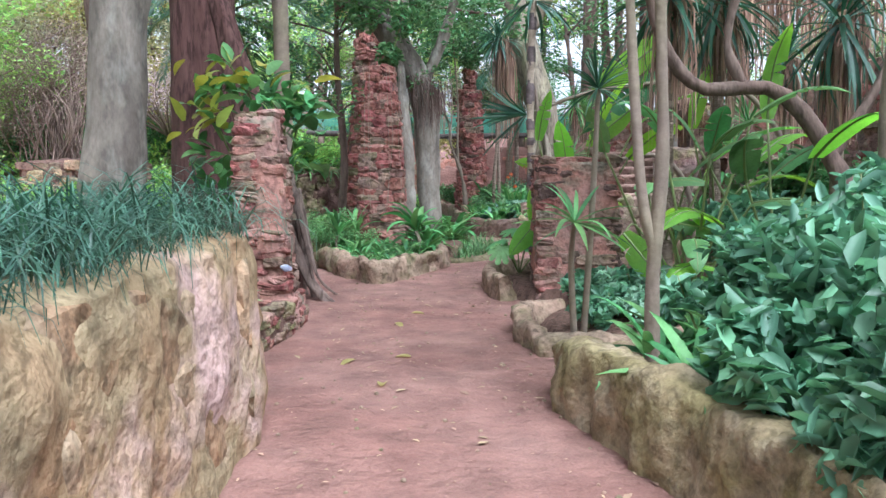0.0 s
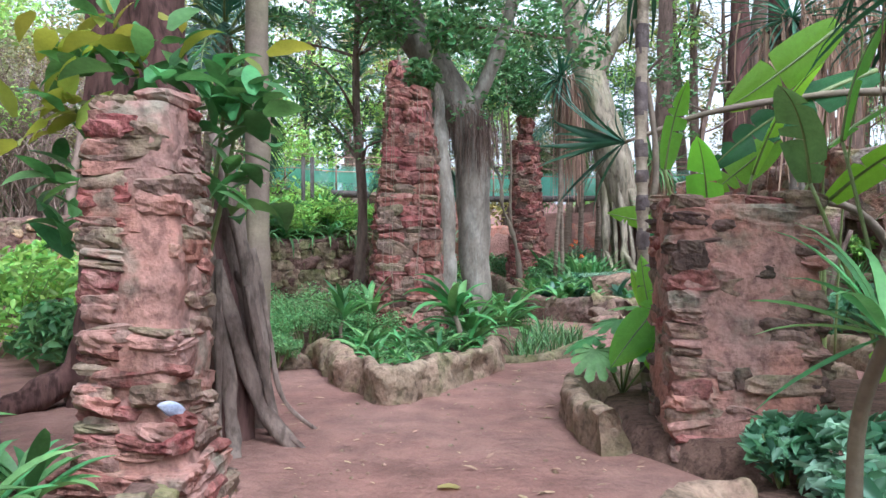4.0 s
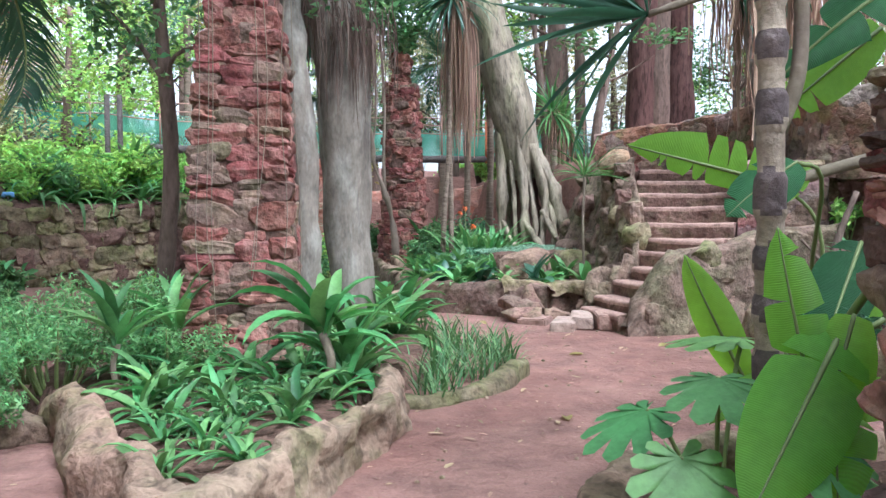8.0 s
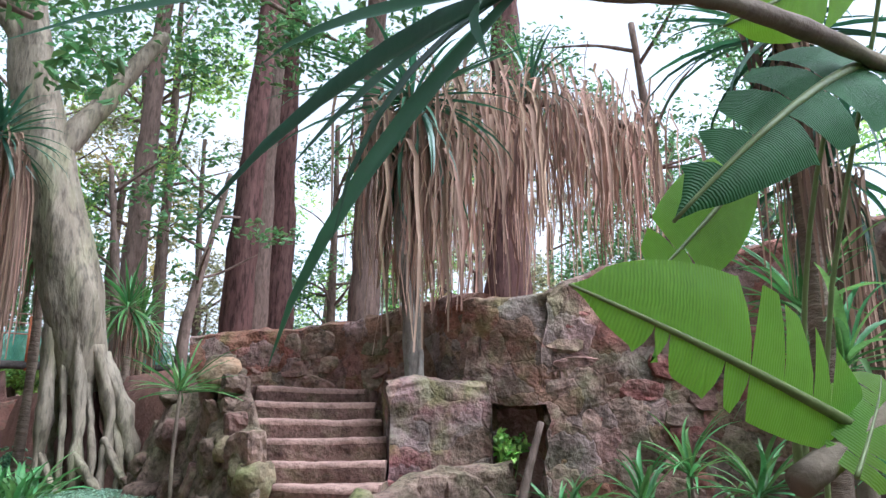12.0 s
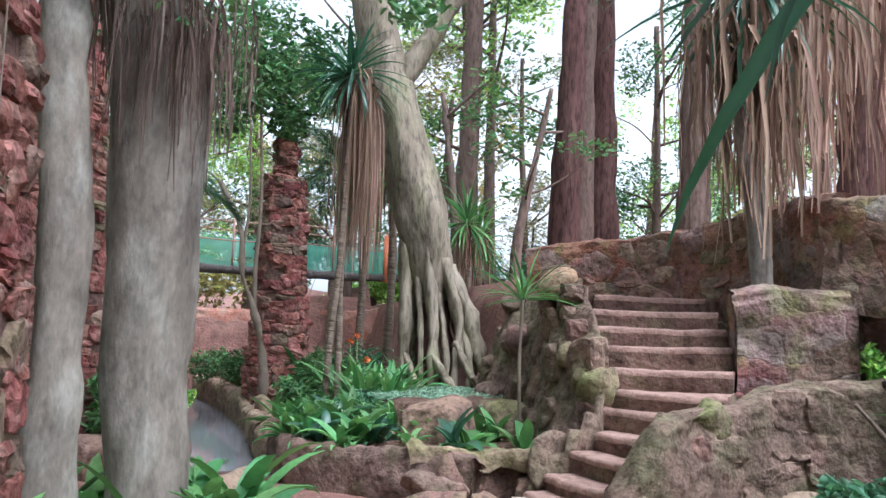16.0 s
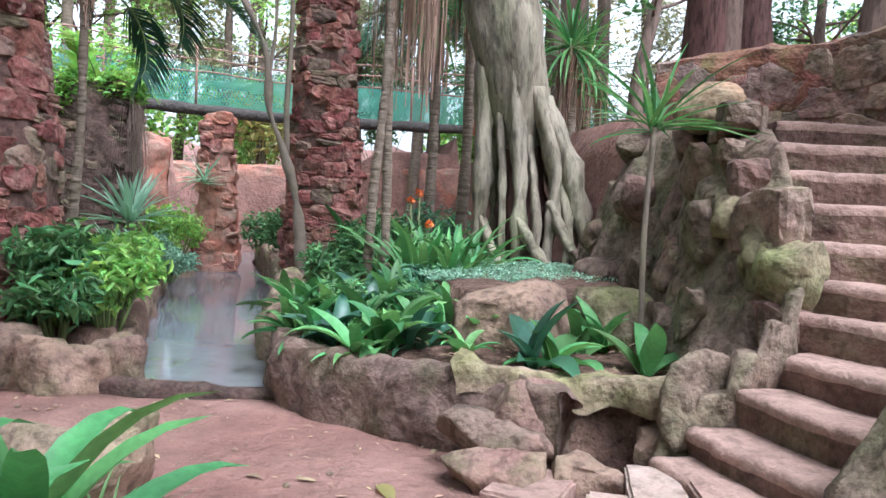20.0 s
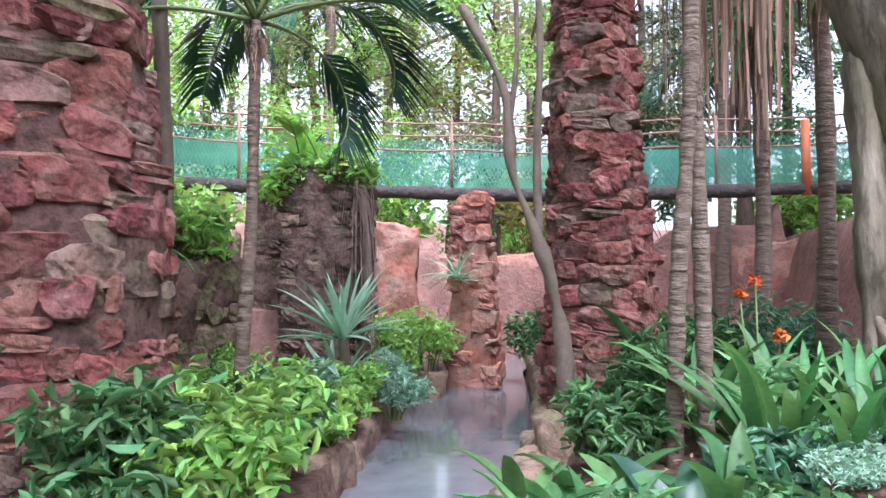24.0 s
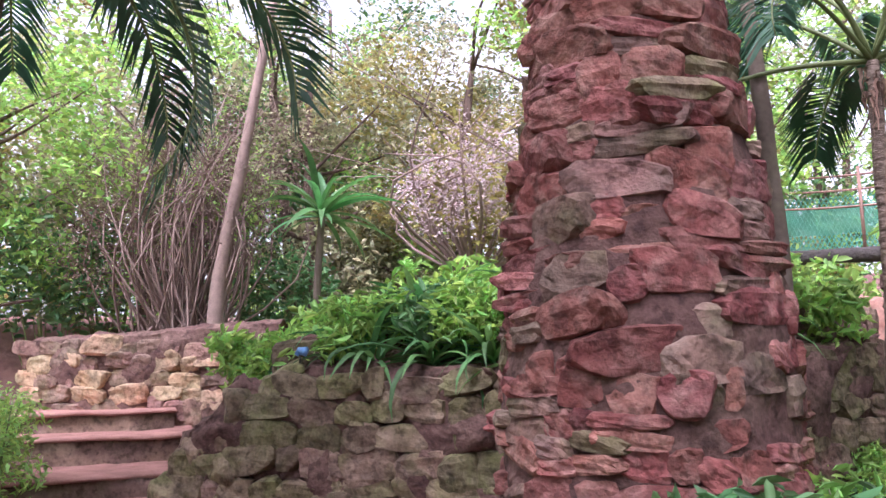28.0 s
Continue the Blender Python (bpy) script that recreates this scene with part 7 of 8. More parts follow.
# raised bed by the pond
for k, (x, y, s) in enumerate([(0.85, 18.5, 0.42), (1.05, 18.2, 0.42), (1.35, 18.0, 0.42), (1.25, 18.5, 0.5), (1.6, 18.0, 0.4), (1.6, 18.5, 0.45), (0.9, 19.0, 0.5), (1.3, 19.0, 0.5), (1.75, 19.1, 0.5), (0.95, 19.5, 0.5), (2.05, 19.5, 0.5), (1.5, 18.25, 0.45), (1.0, 18.8, 0.45)]):
    rosette("broadleaf_plant", "bright green broad-leaved plant in the raised bed", (x, y, 0.36), s * 1.05, s * 0.3, 13, [LEAF, LEAF_DARK, LEAF][k % 3], [75, 95, 110][k % 3], (10, 85), group=G, seed=250 + k)
for k, (x, y) in enumerate([(2.2, 17.42), (2.36, 17.5), (2.85, 17.35), (2.6, 17.75)]):
    rosette("broadleaf_plant", "upright broad bright leaves before the boulder", (x, y, 0.38), 0.5, 0.15, 8 if k < 2 else 4, LEAF_DARK if k == 0 else LEAF, 60, (20, 85), group=G, seed=270 + k)
for k, (x, y) in enumerate([(1.75, 20.0), (1.95, 20.4), (2.2, 20.0), (2.15, 20.7), (1.7, 20.6)]):
    rosette("clivia", "tall arching dark green strap leaves", (x, y, 0.5), 0.85, 0.075, 18, LEAF, 75, (40, 85), group=G, seed=280 + k)
fl = thing("clivia_flowers", "orange clivia flower heads above the leaves", "flowers", (1.93, 21.5, 0.55))
for k, (x, y, z) in enumerate([(0, 0.2, 0.88), (-0.1, 0.2, 0.8), (0.05, -0.4, 0.55)]):
    part("stalk", mesh_of("stalk", *tube([(x * 0.5, y * 0.5, 0), (x, y, z)], [0.008, 0.006], 6), STEM), fl)
    part("bloom", mesh_of("bloom", *leaf_cloud([(x, y, z)], [0.045], 36, 0.05, k), FLOWER), fl)
for k, (x, y) in enumerate([(2.4, 19.6), (2.7, 20.0), (2.6, 20.5), (3.2, 20.2), (2.2, 19.3), (3.0, 19.7)]):
    shrub("ground_cover", "fine grey-green ground cover", (x, y, 0.7), 0.5, 0.1, 800, 0.04, LEAF_PALE, 300 + k, group="ground cover", clumps=12)
ob = rosette("dracaena", "thin-stemmed dracaena with a spiky head in the raised bed", (2.98, 17.75, 0.5), 0.7, 0.034, 34, LEAF, 30, (-5, 75), group="dracaenas", height=1.35, stem=0.02, seed=310)
for k, (x, y, z, L) in enumerate([(3.9, 22.8, 3.4, 1.0), (4.3, 23.4, 3.2, 0.9), (2.2, 23.4, 3.9, 1.0), (2.5, 22.4, 4.2, 1.0)]):
    ob = thing("bank_yucca", "grey-green yucca with dead leaves below its head", "yucca", (x, y, 0.3), group="bank yuccas")
    part("trunk", mesh_of("trunk", *tube(curve([(0, 0, 0), (0.05, 0, z / 2), (0, 0, z - 0.3)], 14), np.linspace(0.08, 0.06, 14), 10, rough=0.01), BARK_PALM), ob)
    yucca_head(ob, (0, 0, z - 0.3), L, 0.05, 70, LEAF, (-60, 80), 50, 320 + k)
    part("skirt", mesh_of("skirt", *hanging([(0, 0, z - 0.3), (0, 0, z - 0.5)], 60, 0.9, 0.04, 0.1, k), DEAD), ob, kind="stuff")
# pond's other bank
for k, (x, y, rr, h) in enumerate([(-0.85, 18.75, 0.5, 0.75), (-0.62, 19.1, 0.42, 0.65), (-0.8, 19.6, 0.5, 0.75), (-0.9, 20.2, 0.5, 0.65), (-0.98, 20.9, 0.4, 0.45), (-1.1, 21.6, 0.4, 0.4), (-1.25, 20.4, 0.4, 0.5), (-1.4, 22.5, 0.5, 0.5), (-0.95, 18.9, 0.35, 0.5)]):
    shrub("pond_shrub", "dense shrub of narrow green leaves beside the pond", (x, y, 0.28), rr, h, 1100, 0.11, [LEAF_I, LEAF_BRIGHT, LEAF_BRIGHT][k % 3], 340 + k, group="pond shrubs", clumps=14, aspect=0.3)
rosette("agave", "spiky variegated yucca beside the pier", (-1.5, 22.6, 0.3), 0.7, 0.06, 30, LEAF_PALE, 20, (-5, 85), group="dracaenas", height=0.15, seed=350)
rosette("agave", "pale spiky plant on the pillar base", (-1.12, 25.8, 1.2), 0.5, 0.035, 34, LEAF_PALE, 50, (-20, 80), group="dracaenas", height=0.3, seed=351)
for k, (x, y, rr) in enumerate([(-1.55, 24.9, 0.5), (-1.45, 25.5, 0.6), (-1.35, 23.9, 0.4), (0.6, 24.6, 0.6), (1.6, 24.5, 0.7), (2.8, 26, 0.8), (-0.2, 26.6, 0.5)]):
    shrub("water_shrub", "feathery light green shrub by the water", (x, y, 0.25), rr, 0.9, 900, 0.09, LEAF_BRIGHT if k < 3 else LEAF_I, 360 + k, group="pond shrubs", clumps=12)
feather_palm("feather_palm", "slender palm with dark drooping feather fronds", (-1.5, 20.9, 0.25), [(0, 0, -0.05), (0.02, 0, 0.7), (0.08, 0, 1.6), (0.1, 0, 3.0)], 0.048, 13, 1.7, 0.46, 0.021, LEAF_DARK, 125, (5, 84), 3, leaflets=130, hang=0.55, start=0.44)
for k, (x, y) in enumerate([(0.45, 22.0)]):
    rosette("lily", "pale-edged narrow leaves against the pillar", (1.15, 22.15, 0.4), 0.5, 0.06, 20, LEAF, 60, (10, 70), group=G, height=0.5, stem=0.015, seed=371)

# piers, walls, walkway behind the pond
pillar("thin_pier", "dark narrow stone pier", (-3.05, 24.6, 0.1), (0, 0), 2.6, lambda z: (0.26, 0.3), "square", [BROWN_STONE, DARK_STONE], [0.25, 0.75], 0.2, 0.34, DARK_STONE, group="pond piers", flush=0.58, inset=0.0, core_rough=0.03)
pillar("pink_pier", "pink-plastered stone pier at the pond's end", (-0.98, 26.2, 0.0), (0, 0), 2.5, lambda z: (0.38 - 0.06 * z, 0.3), "square", [PINK_MORTAR, RED_STONE], [0.7, 0.3], 0.2, 0.32, PINK_MORTAR, group="pond piers", flush=0.5, inset=0.02, chance=0.45, core_rough=0.04)
fence = thing("walkway_fence", "walkway fence of green mesh, ropes and a dark log rail", "fence", (0, 0, 0))
FL = curve([(-7.5, 25.0, 2.95), (-5.5, 26.0, 2.92), (-3, 27.3, 2.88), (-0.4, 28.2, 2.83), (3.4, 28.6, 2.85), (7, 29.5, 3.0)], 60)
part("log_rail", mesh_of("log_rail", *tube(FL, [0.1] * 60, 10, rough=0.02), LOG), fence, "thick dark weathered log")
for k, dz in enumerate((0.72, 0.95, 1.15)):
    part("rope", mesh_of("rope", *tube(FL + [0, 0, dz] - np.column_stack([FL * 0])[:, :3] + np.column_stack([np.zeros(60), np.zeros(60), -0.06 * np.abs(np.sin(np.arange(60) * 0.3))]), [0.016] * 60, 6), RUST), fence)
net_pieces, net_wires = [], []
for i in range(59):
    a, b = FL[i], FL[i + 1]
    n = 4
    for j in range(n):
        for zz in range(6):
            p0, p1 = a + (b - a) * j / n, a + (b - a) * (j + 1) / n
            z0, z1 = 0.1 + zz * 0.12, 0.1 + (zz + 1) * 0.12
            for q0, q1 in (((*p0[:2], p0[2] + z0), (*p1[:2], p1[2] + z1)), ((*p0[:2], p0[2] + z1), (*p1[:2], p1[2] + z0))):
                net_wires.append(tube([q0, q1], [0.006, 0.006], 3, cap=False))
part("wire_mesh", mesh_of("wire_mesh", *joined(net_wires), WIRE), fence, "green chain-link mesh", kind="stuff")
back = FL + [0, 0.7, 0]
V = np.concatenate([back + [0, 0, 0.1], back + [0, 0, 0.8]])
V[:, 1] += vnoise(V, 1.5, 3) * 0.05
part("shade_net", mesh_of("shade_net", V, [[i, i + 1, i + 61, i + 60] for i in range(59)], NET), fence, "torn green shade netting behind the walkway")
for i in range(2, 60, 7):
    part("post", mesh_of("post", *tube([FL[i], FL[i] + [0, 0, 1.2]], [0.025, 0.022], 8), RUST), fence)
part("orange_post", mesh_of("orange_post", *tube([(3.65, 28.62, 2.75), (3.65, 28.62, 3.9)], [0.07, 0.065], 10, rough=0.01), ORANGE), fence, "orange-painted post")
posts = thing("twin_posts", "two dark steel posts among the greenery", "posts", (-4.47, 22.1, 1.2))
for x in (-0.1, 0.12):
    part("post", mesh_of("post", *tube([(x, 0, -0.1), (x, 0, 2.3)], [0.05, 0.05], 8), LOG), posts)
roots = thing("root_curtain", "thin roots hanging from the overgrown pier", "roots", (-1.72, 23.7, 0))
part("root_mass", mesh_of("root_mass", *hanging([(0, 0, 2.5), (0.05, -0.1, 2.5)], 60, 2.1, 0.016, 0.05, 12), TWIG), roots, kind="stuff")
top = thing("pier_fern", "bright ferns and climbers overgrowing the pier", "fern", (-2.1, 23.9, 2.6))
fr = [frond(1.0, 44, 0.2, 0.04, 90, 0.1, k) for k in range(2)]
frm = [(mesh_of("rib", *a, STEM), mesh_of("frond", *b, LEAF_BRIGHT)) for a, b in fr]
for k in range(16):
    f = part("frond", frm[k % 2][1], top, m=pose(rng.normal(0, .25), rng.normal(0, .15), 0, 0, 0, k * 137.5) @ pose(0, 0, 0, rng.uniform(20, 75), 0, 0) @ Matrix.Scale(rng.uniform(0.6, 1.1), 4))
    part("rib", frm[k % 2][0], f)
part("climber", mesh_of("climber", *leaf_cloud([(-0.3, -0.2, 0.05), (0.2, -0.2, 0.05), (-0.5, -0.3, -0.15), (0.45, -0.2, 0.0), (0, 0.2, 0.4), (-0.6, 0.3, 0.5)], [0.25, 0.25, 0.2, 0.2, 0.5, 0.5], 1500, 0.1, 8), LEAF_BRIGHT), top, kind="stuff")

# terraces on the climbing side
face_stones(wall_left, LEFT_WALL, 0.0, [0.7, 1.3, 1.5, 1.5, 1.6, 1.7], 0.4, [MOSS_STONE, BROWN_STONE], [0.72, 0.28], 0.17, 0.3, 0.2, side=-1)
upper_line = [(x - 0.25, y + 0.35) for x, y in LEFT_WALL[1:]]
wall_upper = ring_wall("wall_upper", "upper tier of the mossy terrace wall", upper_line, 0.9, [1.72, 1.74, 1.78, 1.85, 1.95], 0.3, SOIL, 29, 0.06)
face_stones(wall_upper, upper_line, 1.38, [1.74, 1.76, 1.8, 1.86, 1.95], 0.3, [MOSS_STONE, BROWN_STONE], [0.5, 0.5], 0.27, 0.36, 0.24, side=-1, proud=0.4)
steps = thing("side_steps", "broad red earth steps climbing the hill", "steps", (0, 0, 0), kind="structure")
for k, (x, z) in enumerate([(-5.2, 0.44), (-6.0, 0.62), (-6.95, 0.86), (-7.8, 1.05)]):
    slab("step", steps, [(x, 16.4), (x - 2.5, 16.6), (x - 2.5, 18.9), (x + 0.1, 18.4)], -0.1, z, RED_CAST, 60 + k, top=STEP_EARTH)
wall_hill = ring_wall("wall_hill", "rounded dry stone wall beside the side steps", [(-7.7, 19.6), (-8.1, 19.0), (-8.5, 18.4), (-8.75, 17.8), (-9.4, 17.2)], 0.5, [2.0, 2.0, 1.95, 1.9, 1.85], 0.4, MORTAR, 28)
face_stones(wall_hill, [(-7.7, 19.6), (-8.1, 19.0), (-8.5, 18.4), (-8.75, 17.8), (-9.4, 17.2)], 0.7, [1.9, 1.9, 1.88, 1.85, 1.8], 0.4, [TAN_STONE, BROWN_STONE], [0.5, 0.5], 0.2, 0.3, 0.14, side=1)
sign = thing("blue_marker", "small blue plant marker on a stake", "marker", (-6.1, 18.0, 0.4), group="plant markers")
part("stake", mesh_of("stake", *tube([(0, 0, 0), (0, 0, 0.16)], [0.008, 0.008], 6), LOG), sign)
part("plate", mesh_of("plate", *tube([(-0.06, 0, 0.16), (-0.06, 0.02, 0.2), (0.06, 0.02, 0.2), (0.06, 0, 0.16)], [0.03] * 4, 6), BLUE), sign, "blue plate")
copy_thing(sign, pose(-4.9, 18.7, 1.42))
for k, (x, y, z, s) in enumerate([(-4.75, 19.75, 1.7, 0.8), (-4.1, 20.4, 1.8, 0.8), (-5.2, 19.1, 1.6, 0.6), (-3.6, 20.8, 1.9, 0.7), (-5.3, 19.3, 1.4, 0.7), (-3.4, 21.3, 1.7, 0.9), (-4.9, 20.6, 1.8, 0.9), (-5.7, 19.8, 1.7, 0.8), (-3.9, 21.6, 1.8, 0.9), (-6.2, 18.9, 1.4, 0.7), (-5.5, 20.8, 2.0, 0.9), (-3.2, 22.4, 1.8, 0.8)]):
    shrub("terrace_fern", "lush bright green fern on the terrace", (x, y, z - 0.3), s, s * 1.1, 1100, 0.14, LEAF_BRIGHT if k % 4 else LEAF_I, 400 + k, group="terrace ferns", clumps=12, aspect=0.3)
for k, (x, y, z) in enumerate([(-3.7, 20.5, 1.6), (-5.0, 19.9, 1.5)]):
    rosette("broadleaf_plant", "leaning clump of bright strap leaves on the terrace", (x, y, z), 0.9, 0.09, 26, LEAF, 70, (20, 80), group=G, height=0.3, seed=420 + k)
for k, (x, y, z) in enumerate([(-4.35, 19.6, 1.5), (-3.95, 19.95, 1.5), (-3.55, 20.3, 1.52), (-3.2, 20.8, 1.55), (-3.05, 21.4, 1.6), (-4.75, 19.3, 1.48)]):
    rosette("terrace_lily", "dense clump of arching strap leaves hanging over the terrace wall", (x, y, z), 0.85, 0.06, 34, LEAF, 120, (5, 75), group=G, seed=1700 + k)
rosette("dracaena", "tall dracaena with a bright leafy head on the hill", (-6.2, 19.4, 1.4), 0.85, 0.08, 40, LEAF, 80, (-10, 80), group="dracaenas", height=1.6, stem=0.04, seed=430)

# more leaves over the entrance kerb and in the beds
for k, (x, y, rr, h) in enumerate([(1.75, 3.4, 0.5, 0.8), (1.8, 4.6, 0.5, 0.9), (2.4, 5.2, 0.6, 0.9), (1.7, 2.2, 0.5, 0.8), (2.5, 4.2, 0.7, 1.3), (3.3, 5.4, 0.8, 1.4)]):
    shrub("broad_shrub", "shrub with broad pointed blue-green leaves", (x, y, 0.28), rr, h, 900, 0.16, LEAF_BLUE, 1170 + k, group="entrance shrubs", clumps=10, aspect=0.38)
for k, (x, y, s) in enumerate([(-1.1, 10.85, 0.26), (-0.85, 11.35, 0.3), (-1.2, 11.35, 0.3), (-0.55, 11.9, 0.36), (-1.45, 11.95, 0.36), (-0.3, 12.4, 0.4), (-1.0, 11.9, 0.34), (-1.25, 12.6, 0.45), (-0.6, 12.9, 0.45), (-0.95, 12.8, 0.45), (-1.8, 13.1, 0.5)]):
    rosette("strap_plant", "low striped strap-leaved bedding plant", (x, y, 0.2), s * 1.1, s * 0.16, 14, LEAF, 90, (10, 75), group=G, seed=1200 + k)
for k, (x, y, rr) in enumerate([(-1.0, 11.5, 0.35), (-0.7, 12.1, 0.35), (-1.3, 12.2, 0.35), (-0.5, 13.1, 0.4), (-1.6, 13.6, 0.4)]):
    shrub("bed_herb", "low leafy herb filling the bed", (x, y, 0.18), rr, 0.16, 420, 0.06, LEAF_I, 1220 + k, group="bed shrubs", clumps=10)
for k, (x, y, s) in enumerate([(0.75, 18.6, 0.4), (1.2, 17.85, 0.42), (1.75, 18.25, 0.4), (0.75, 19.3, 0.5), (1.45, 18.75, 0.5), (1.15, 19.4, 0.5), (1.6, 19.6, 0.5), (1.9, 18.9, 0.4), (0.9, 18.25, 0.36)]):
    rosette("broadleaf_plant", "bright green broad-leaved plant in the raised bed", (x, y, 0.36), s * 1.05, s * 0.2, 14, LEAF, 80, (15, 75), group=G, seed=1240 + k)
for k, (x, y) in enumerate([(2.3, 20.4), (1.5, 20.9), (1.9, 21.0), (2.5, 20.9), (2.05, 19.75)]):
    rosette("clivia", "tall arching dark green strap leaves", (x, y, 0.5), 0.8, 0.07, 16, LEAF, 80, (30, 85), group=G, seed=1260 + k)
for k, (x, y, s) in enumerate([(4.0, 14.3, 0.4), (4.3, 14.9, 0.4), (4.0, 13.4, 0.45), (4.6, 13.5, 0.5), (5.2, 14.9, 0.5)]):
    rosette("strap_plant", "arching green strap-leaved plant in the curved bed", (x, y, 0.22), s, s * 0.12, 18, LEAF, 80, (15, 80), group=G, seed=1280 + k)

# rubble in the broken arch
for k in range(14):
    boulder("rubble_stone", "loose rubble in the broken arch", (5.72 + rng.normal(0, .14), 16.0 + rng.normal(0, .12), 0.25 + 0.1 * (k // 2)), (0.3, 0.26, 0.22), [BROWN_STONE, CAST][k % 2], 200 + k, rng.uniform(0, 90), 2, group="arch rubble")
shrub("arch_fern", "small fern in the broken arch", (5.62, 15.95, 1.0), 0.25, 0.5, 350, 0.1, LEAF_BRIGHT, 1500, group="pond shrubs")
# mossy boulders at the end of the terrace wall
for k, (x, y, z, s) in enumerate([(-5.75, 18.0, 0.45, 0.55), (-5.55, 18.15, 0.85, 0.5), (-5.35, 18.4, 1.15, 0.5), (-5.9, 18.2, 0.5, 0.5), (-5.6, 17.95, 0.3, 0.45), (-5.3, 18.3, 0.7, 0.45), (-5.05, 18.65, 1.4, 0.4)]):
    boulder("terrace_rock", "mossy rock at the end of the terrace wall", (x, y, z), (s, s * 0.8, s * 0.8), MOSS_STONE, 230 + k, 40 * k, 3, group="terrace rocks")
# ferns and leaves low beside the pond
for k, (x, y, rr, h) in enumerate([(-1.15, 19.9, 0.4, 0.7), (-1.2, 21.2, 0.45, 0.6), (-1.5, 21.9, 0.5, 0.55), (-0.95, 22.6, 0.35, 0.4), (-1.9, 21.3, 0.5, 0.6), (-1.3, 23.3, 0.4, 0.5), (-2.4, 22.4, 0.5, 0.6)]):
    shrub("pond_fern", "feathery green fern beside the pond", (x, y, 0.28), rr, h, 900, 0.09, [LEAF_BRIGHT, LEAF_PALE][k % 2], 1300 + k, group="pond shrubs", clumps=12, aspect=0.25)

# climbers on the tops of the pillars
for k, (x, y, z, rr) in enumerate([(0.8, 22.6, 4.6, 0.5), (-0.95, 13.95, 3.5, 0.35)]):
    ob = thing("pillar_climber", "leafy climber crowning the pillar", "climber", (x, y, z), group="climbers")
    part("vine_stem", mesh_of("vine_stem", *tube(curve([(0, 0, -0.3), (0.1, -0.1, 0.2), (0.3, 0, 0.9)], 8), [0.015] * 8, 5), STEM), ob)
    part("foliage", mesh_of("foliage", *leaf_cloud([(0, 0, 0.1), (0.3, 0, 0.7), (-0.4, 0.1, 0.9), (0.1, 0.2, 1.5), (-0.7, 0, 1.5), (0.7, 0.1, 1.4)], np.array([0.35, 0.5, 0.55, 0.6, 0.6, 0.6]) * rr / 0.5, 1700, 0.13, k), LEAF_I), ob, kind="stuff")

# leaves over the near kerb, and beside the side steps
for k, (x, y, rr, h) in enumerate([(1.62, 3.15, 0.42, 0.55), (1.6, 2.45, 0.42, 0.6), (1.5, 3.75, 0.35, 0.5), (1.75, 1.8, 0.45, 0.7)]):
    shrub("broad_shrub", "shrub with broad dark leaves spilling over the kerb", (x, y, 0.28), rr, h, 650, 0.14, LEAF_BLUE, 1400 + k, group="entrance shrubs", clumps=10, aspect=0.4)
for k, (x, y, rr, h) in enumerate([(-5.3, 16.55, 0.5, 1.1), (-6.1, 16.5, 0.6, 1.2)]):
    shrub("step_shrub", "bright green feathery shrub beside the side steps", (x, y, 0.3), rr, h, 1500, 0.08, LEAF_BRIGHT, 1420 + k, group="bank shrubs", clumps=14, aspect=0.3)
# leafy plants round the pond head and the fig
for k, (x, y, rr, h) in enumerate([(1.0, 20.4, 0.35, 0.5), (1.75, 19.6, 0.4, 0.4), (1.2, 21.4, 0.45, 0.7), (2.5, 21.6, 0.4, 0.5), (1.6, 22.4, 0.5, 0.8), (2.2, 22.8, 0.6, 1.0), (0.3, 24.6, 0.5, 0.7)]):
    shrub("pond_fern", "feathery green fern in the raised bed", (x, y, 0.42), rr, h, 900, 0.1, [LEAF_I, LEAF_BLUE][k % 2], 1440 + k, group="pond shrubs", clumps=12, aspect=0.28)
for k, (x, y, rr) in enumerate([(2.3, 19.9, 0.4), (2.9, 19.3, 0.45), (2.5, 19.1, 0.4), (3.1, 20.6, 0.4), (1.9, 19.2, 0.3)]):
    shrub("ground_cover", "fine pale grey-green ground cover", (x, y, 0.7), rr, 0.1, 1100, 0.04, LEAF_PALE, 1460 + k, group="ground cover", clumps=12, aspect=0.3)
rosette("agave", "spiky variegated yucca beside the pond", (-1.34, 22.4, 0.25), 0.72, 0.065, 34, LEAF_PALE, 22, (0, 85), group="dracaenas", height=0.7, stem=0.05, seed=1480)

ban5 = thing("paddle_plant", "dark green bird-of-paradise with wide drooping leaves", "plant", (2.3, 7.3, 0.1))
for base, d, L, W, dr, ro in [((-0.35, -0.3, 1.2), (-0.3, -0.6, 0.3), 0.75, 0.24, 90, 0), ((0.1, -0.4, 1.55), (0.2, -0.5, 0.5), 0.8, 0.26, 80, 10), ((-0.25, -0.1, 1.75), (-0.4, -0.3, 0.6), 0.7, 0.24, 90, -10), ((0.45, -0.5, 1.1), (0.4, -0.7, 0.2), 0.8, 0.26, 80, 15), ((-0.1, -0.6, 0.8), (-0.2, -0.8, 0.1), 0.7, 0.24, 90, 0), ((0.6, -0.1, 1.9), (0.6, -0.3, 0.5), 0.9, 0.28, 80, 0)]:
    paddle(ban5, base, d, L, W, LEAF, dr, int(rng.integers(99)), (0.1, 0, 0.1), ro)

held_leaf(ban5, (1.8, 7.62, 0.88), (2.3, 7.42, 0.2), (-0.3, -0.8, 0.5), 0.32, BANANA, 25, 21, 4, [(1.95, 7.7, 0.95), (2.2, 7.55, 0.5), (2.3, 7.4, 0.1)])
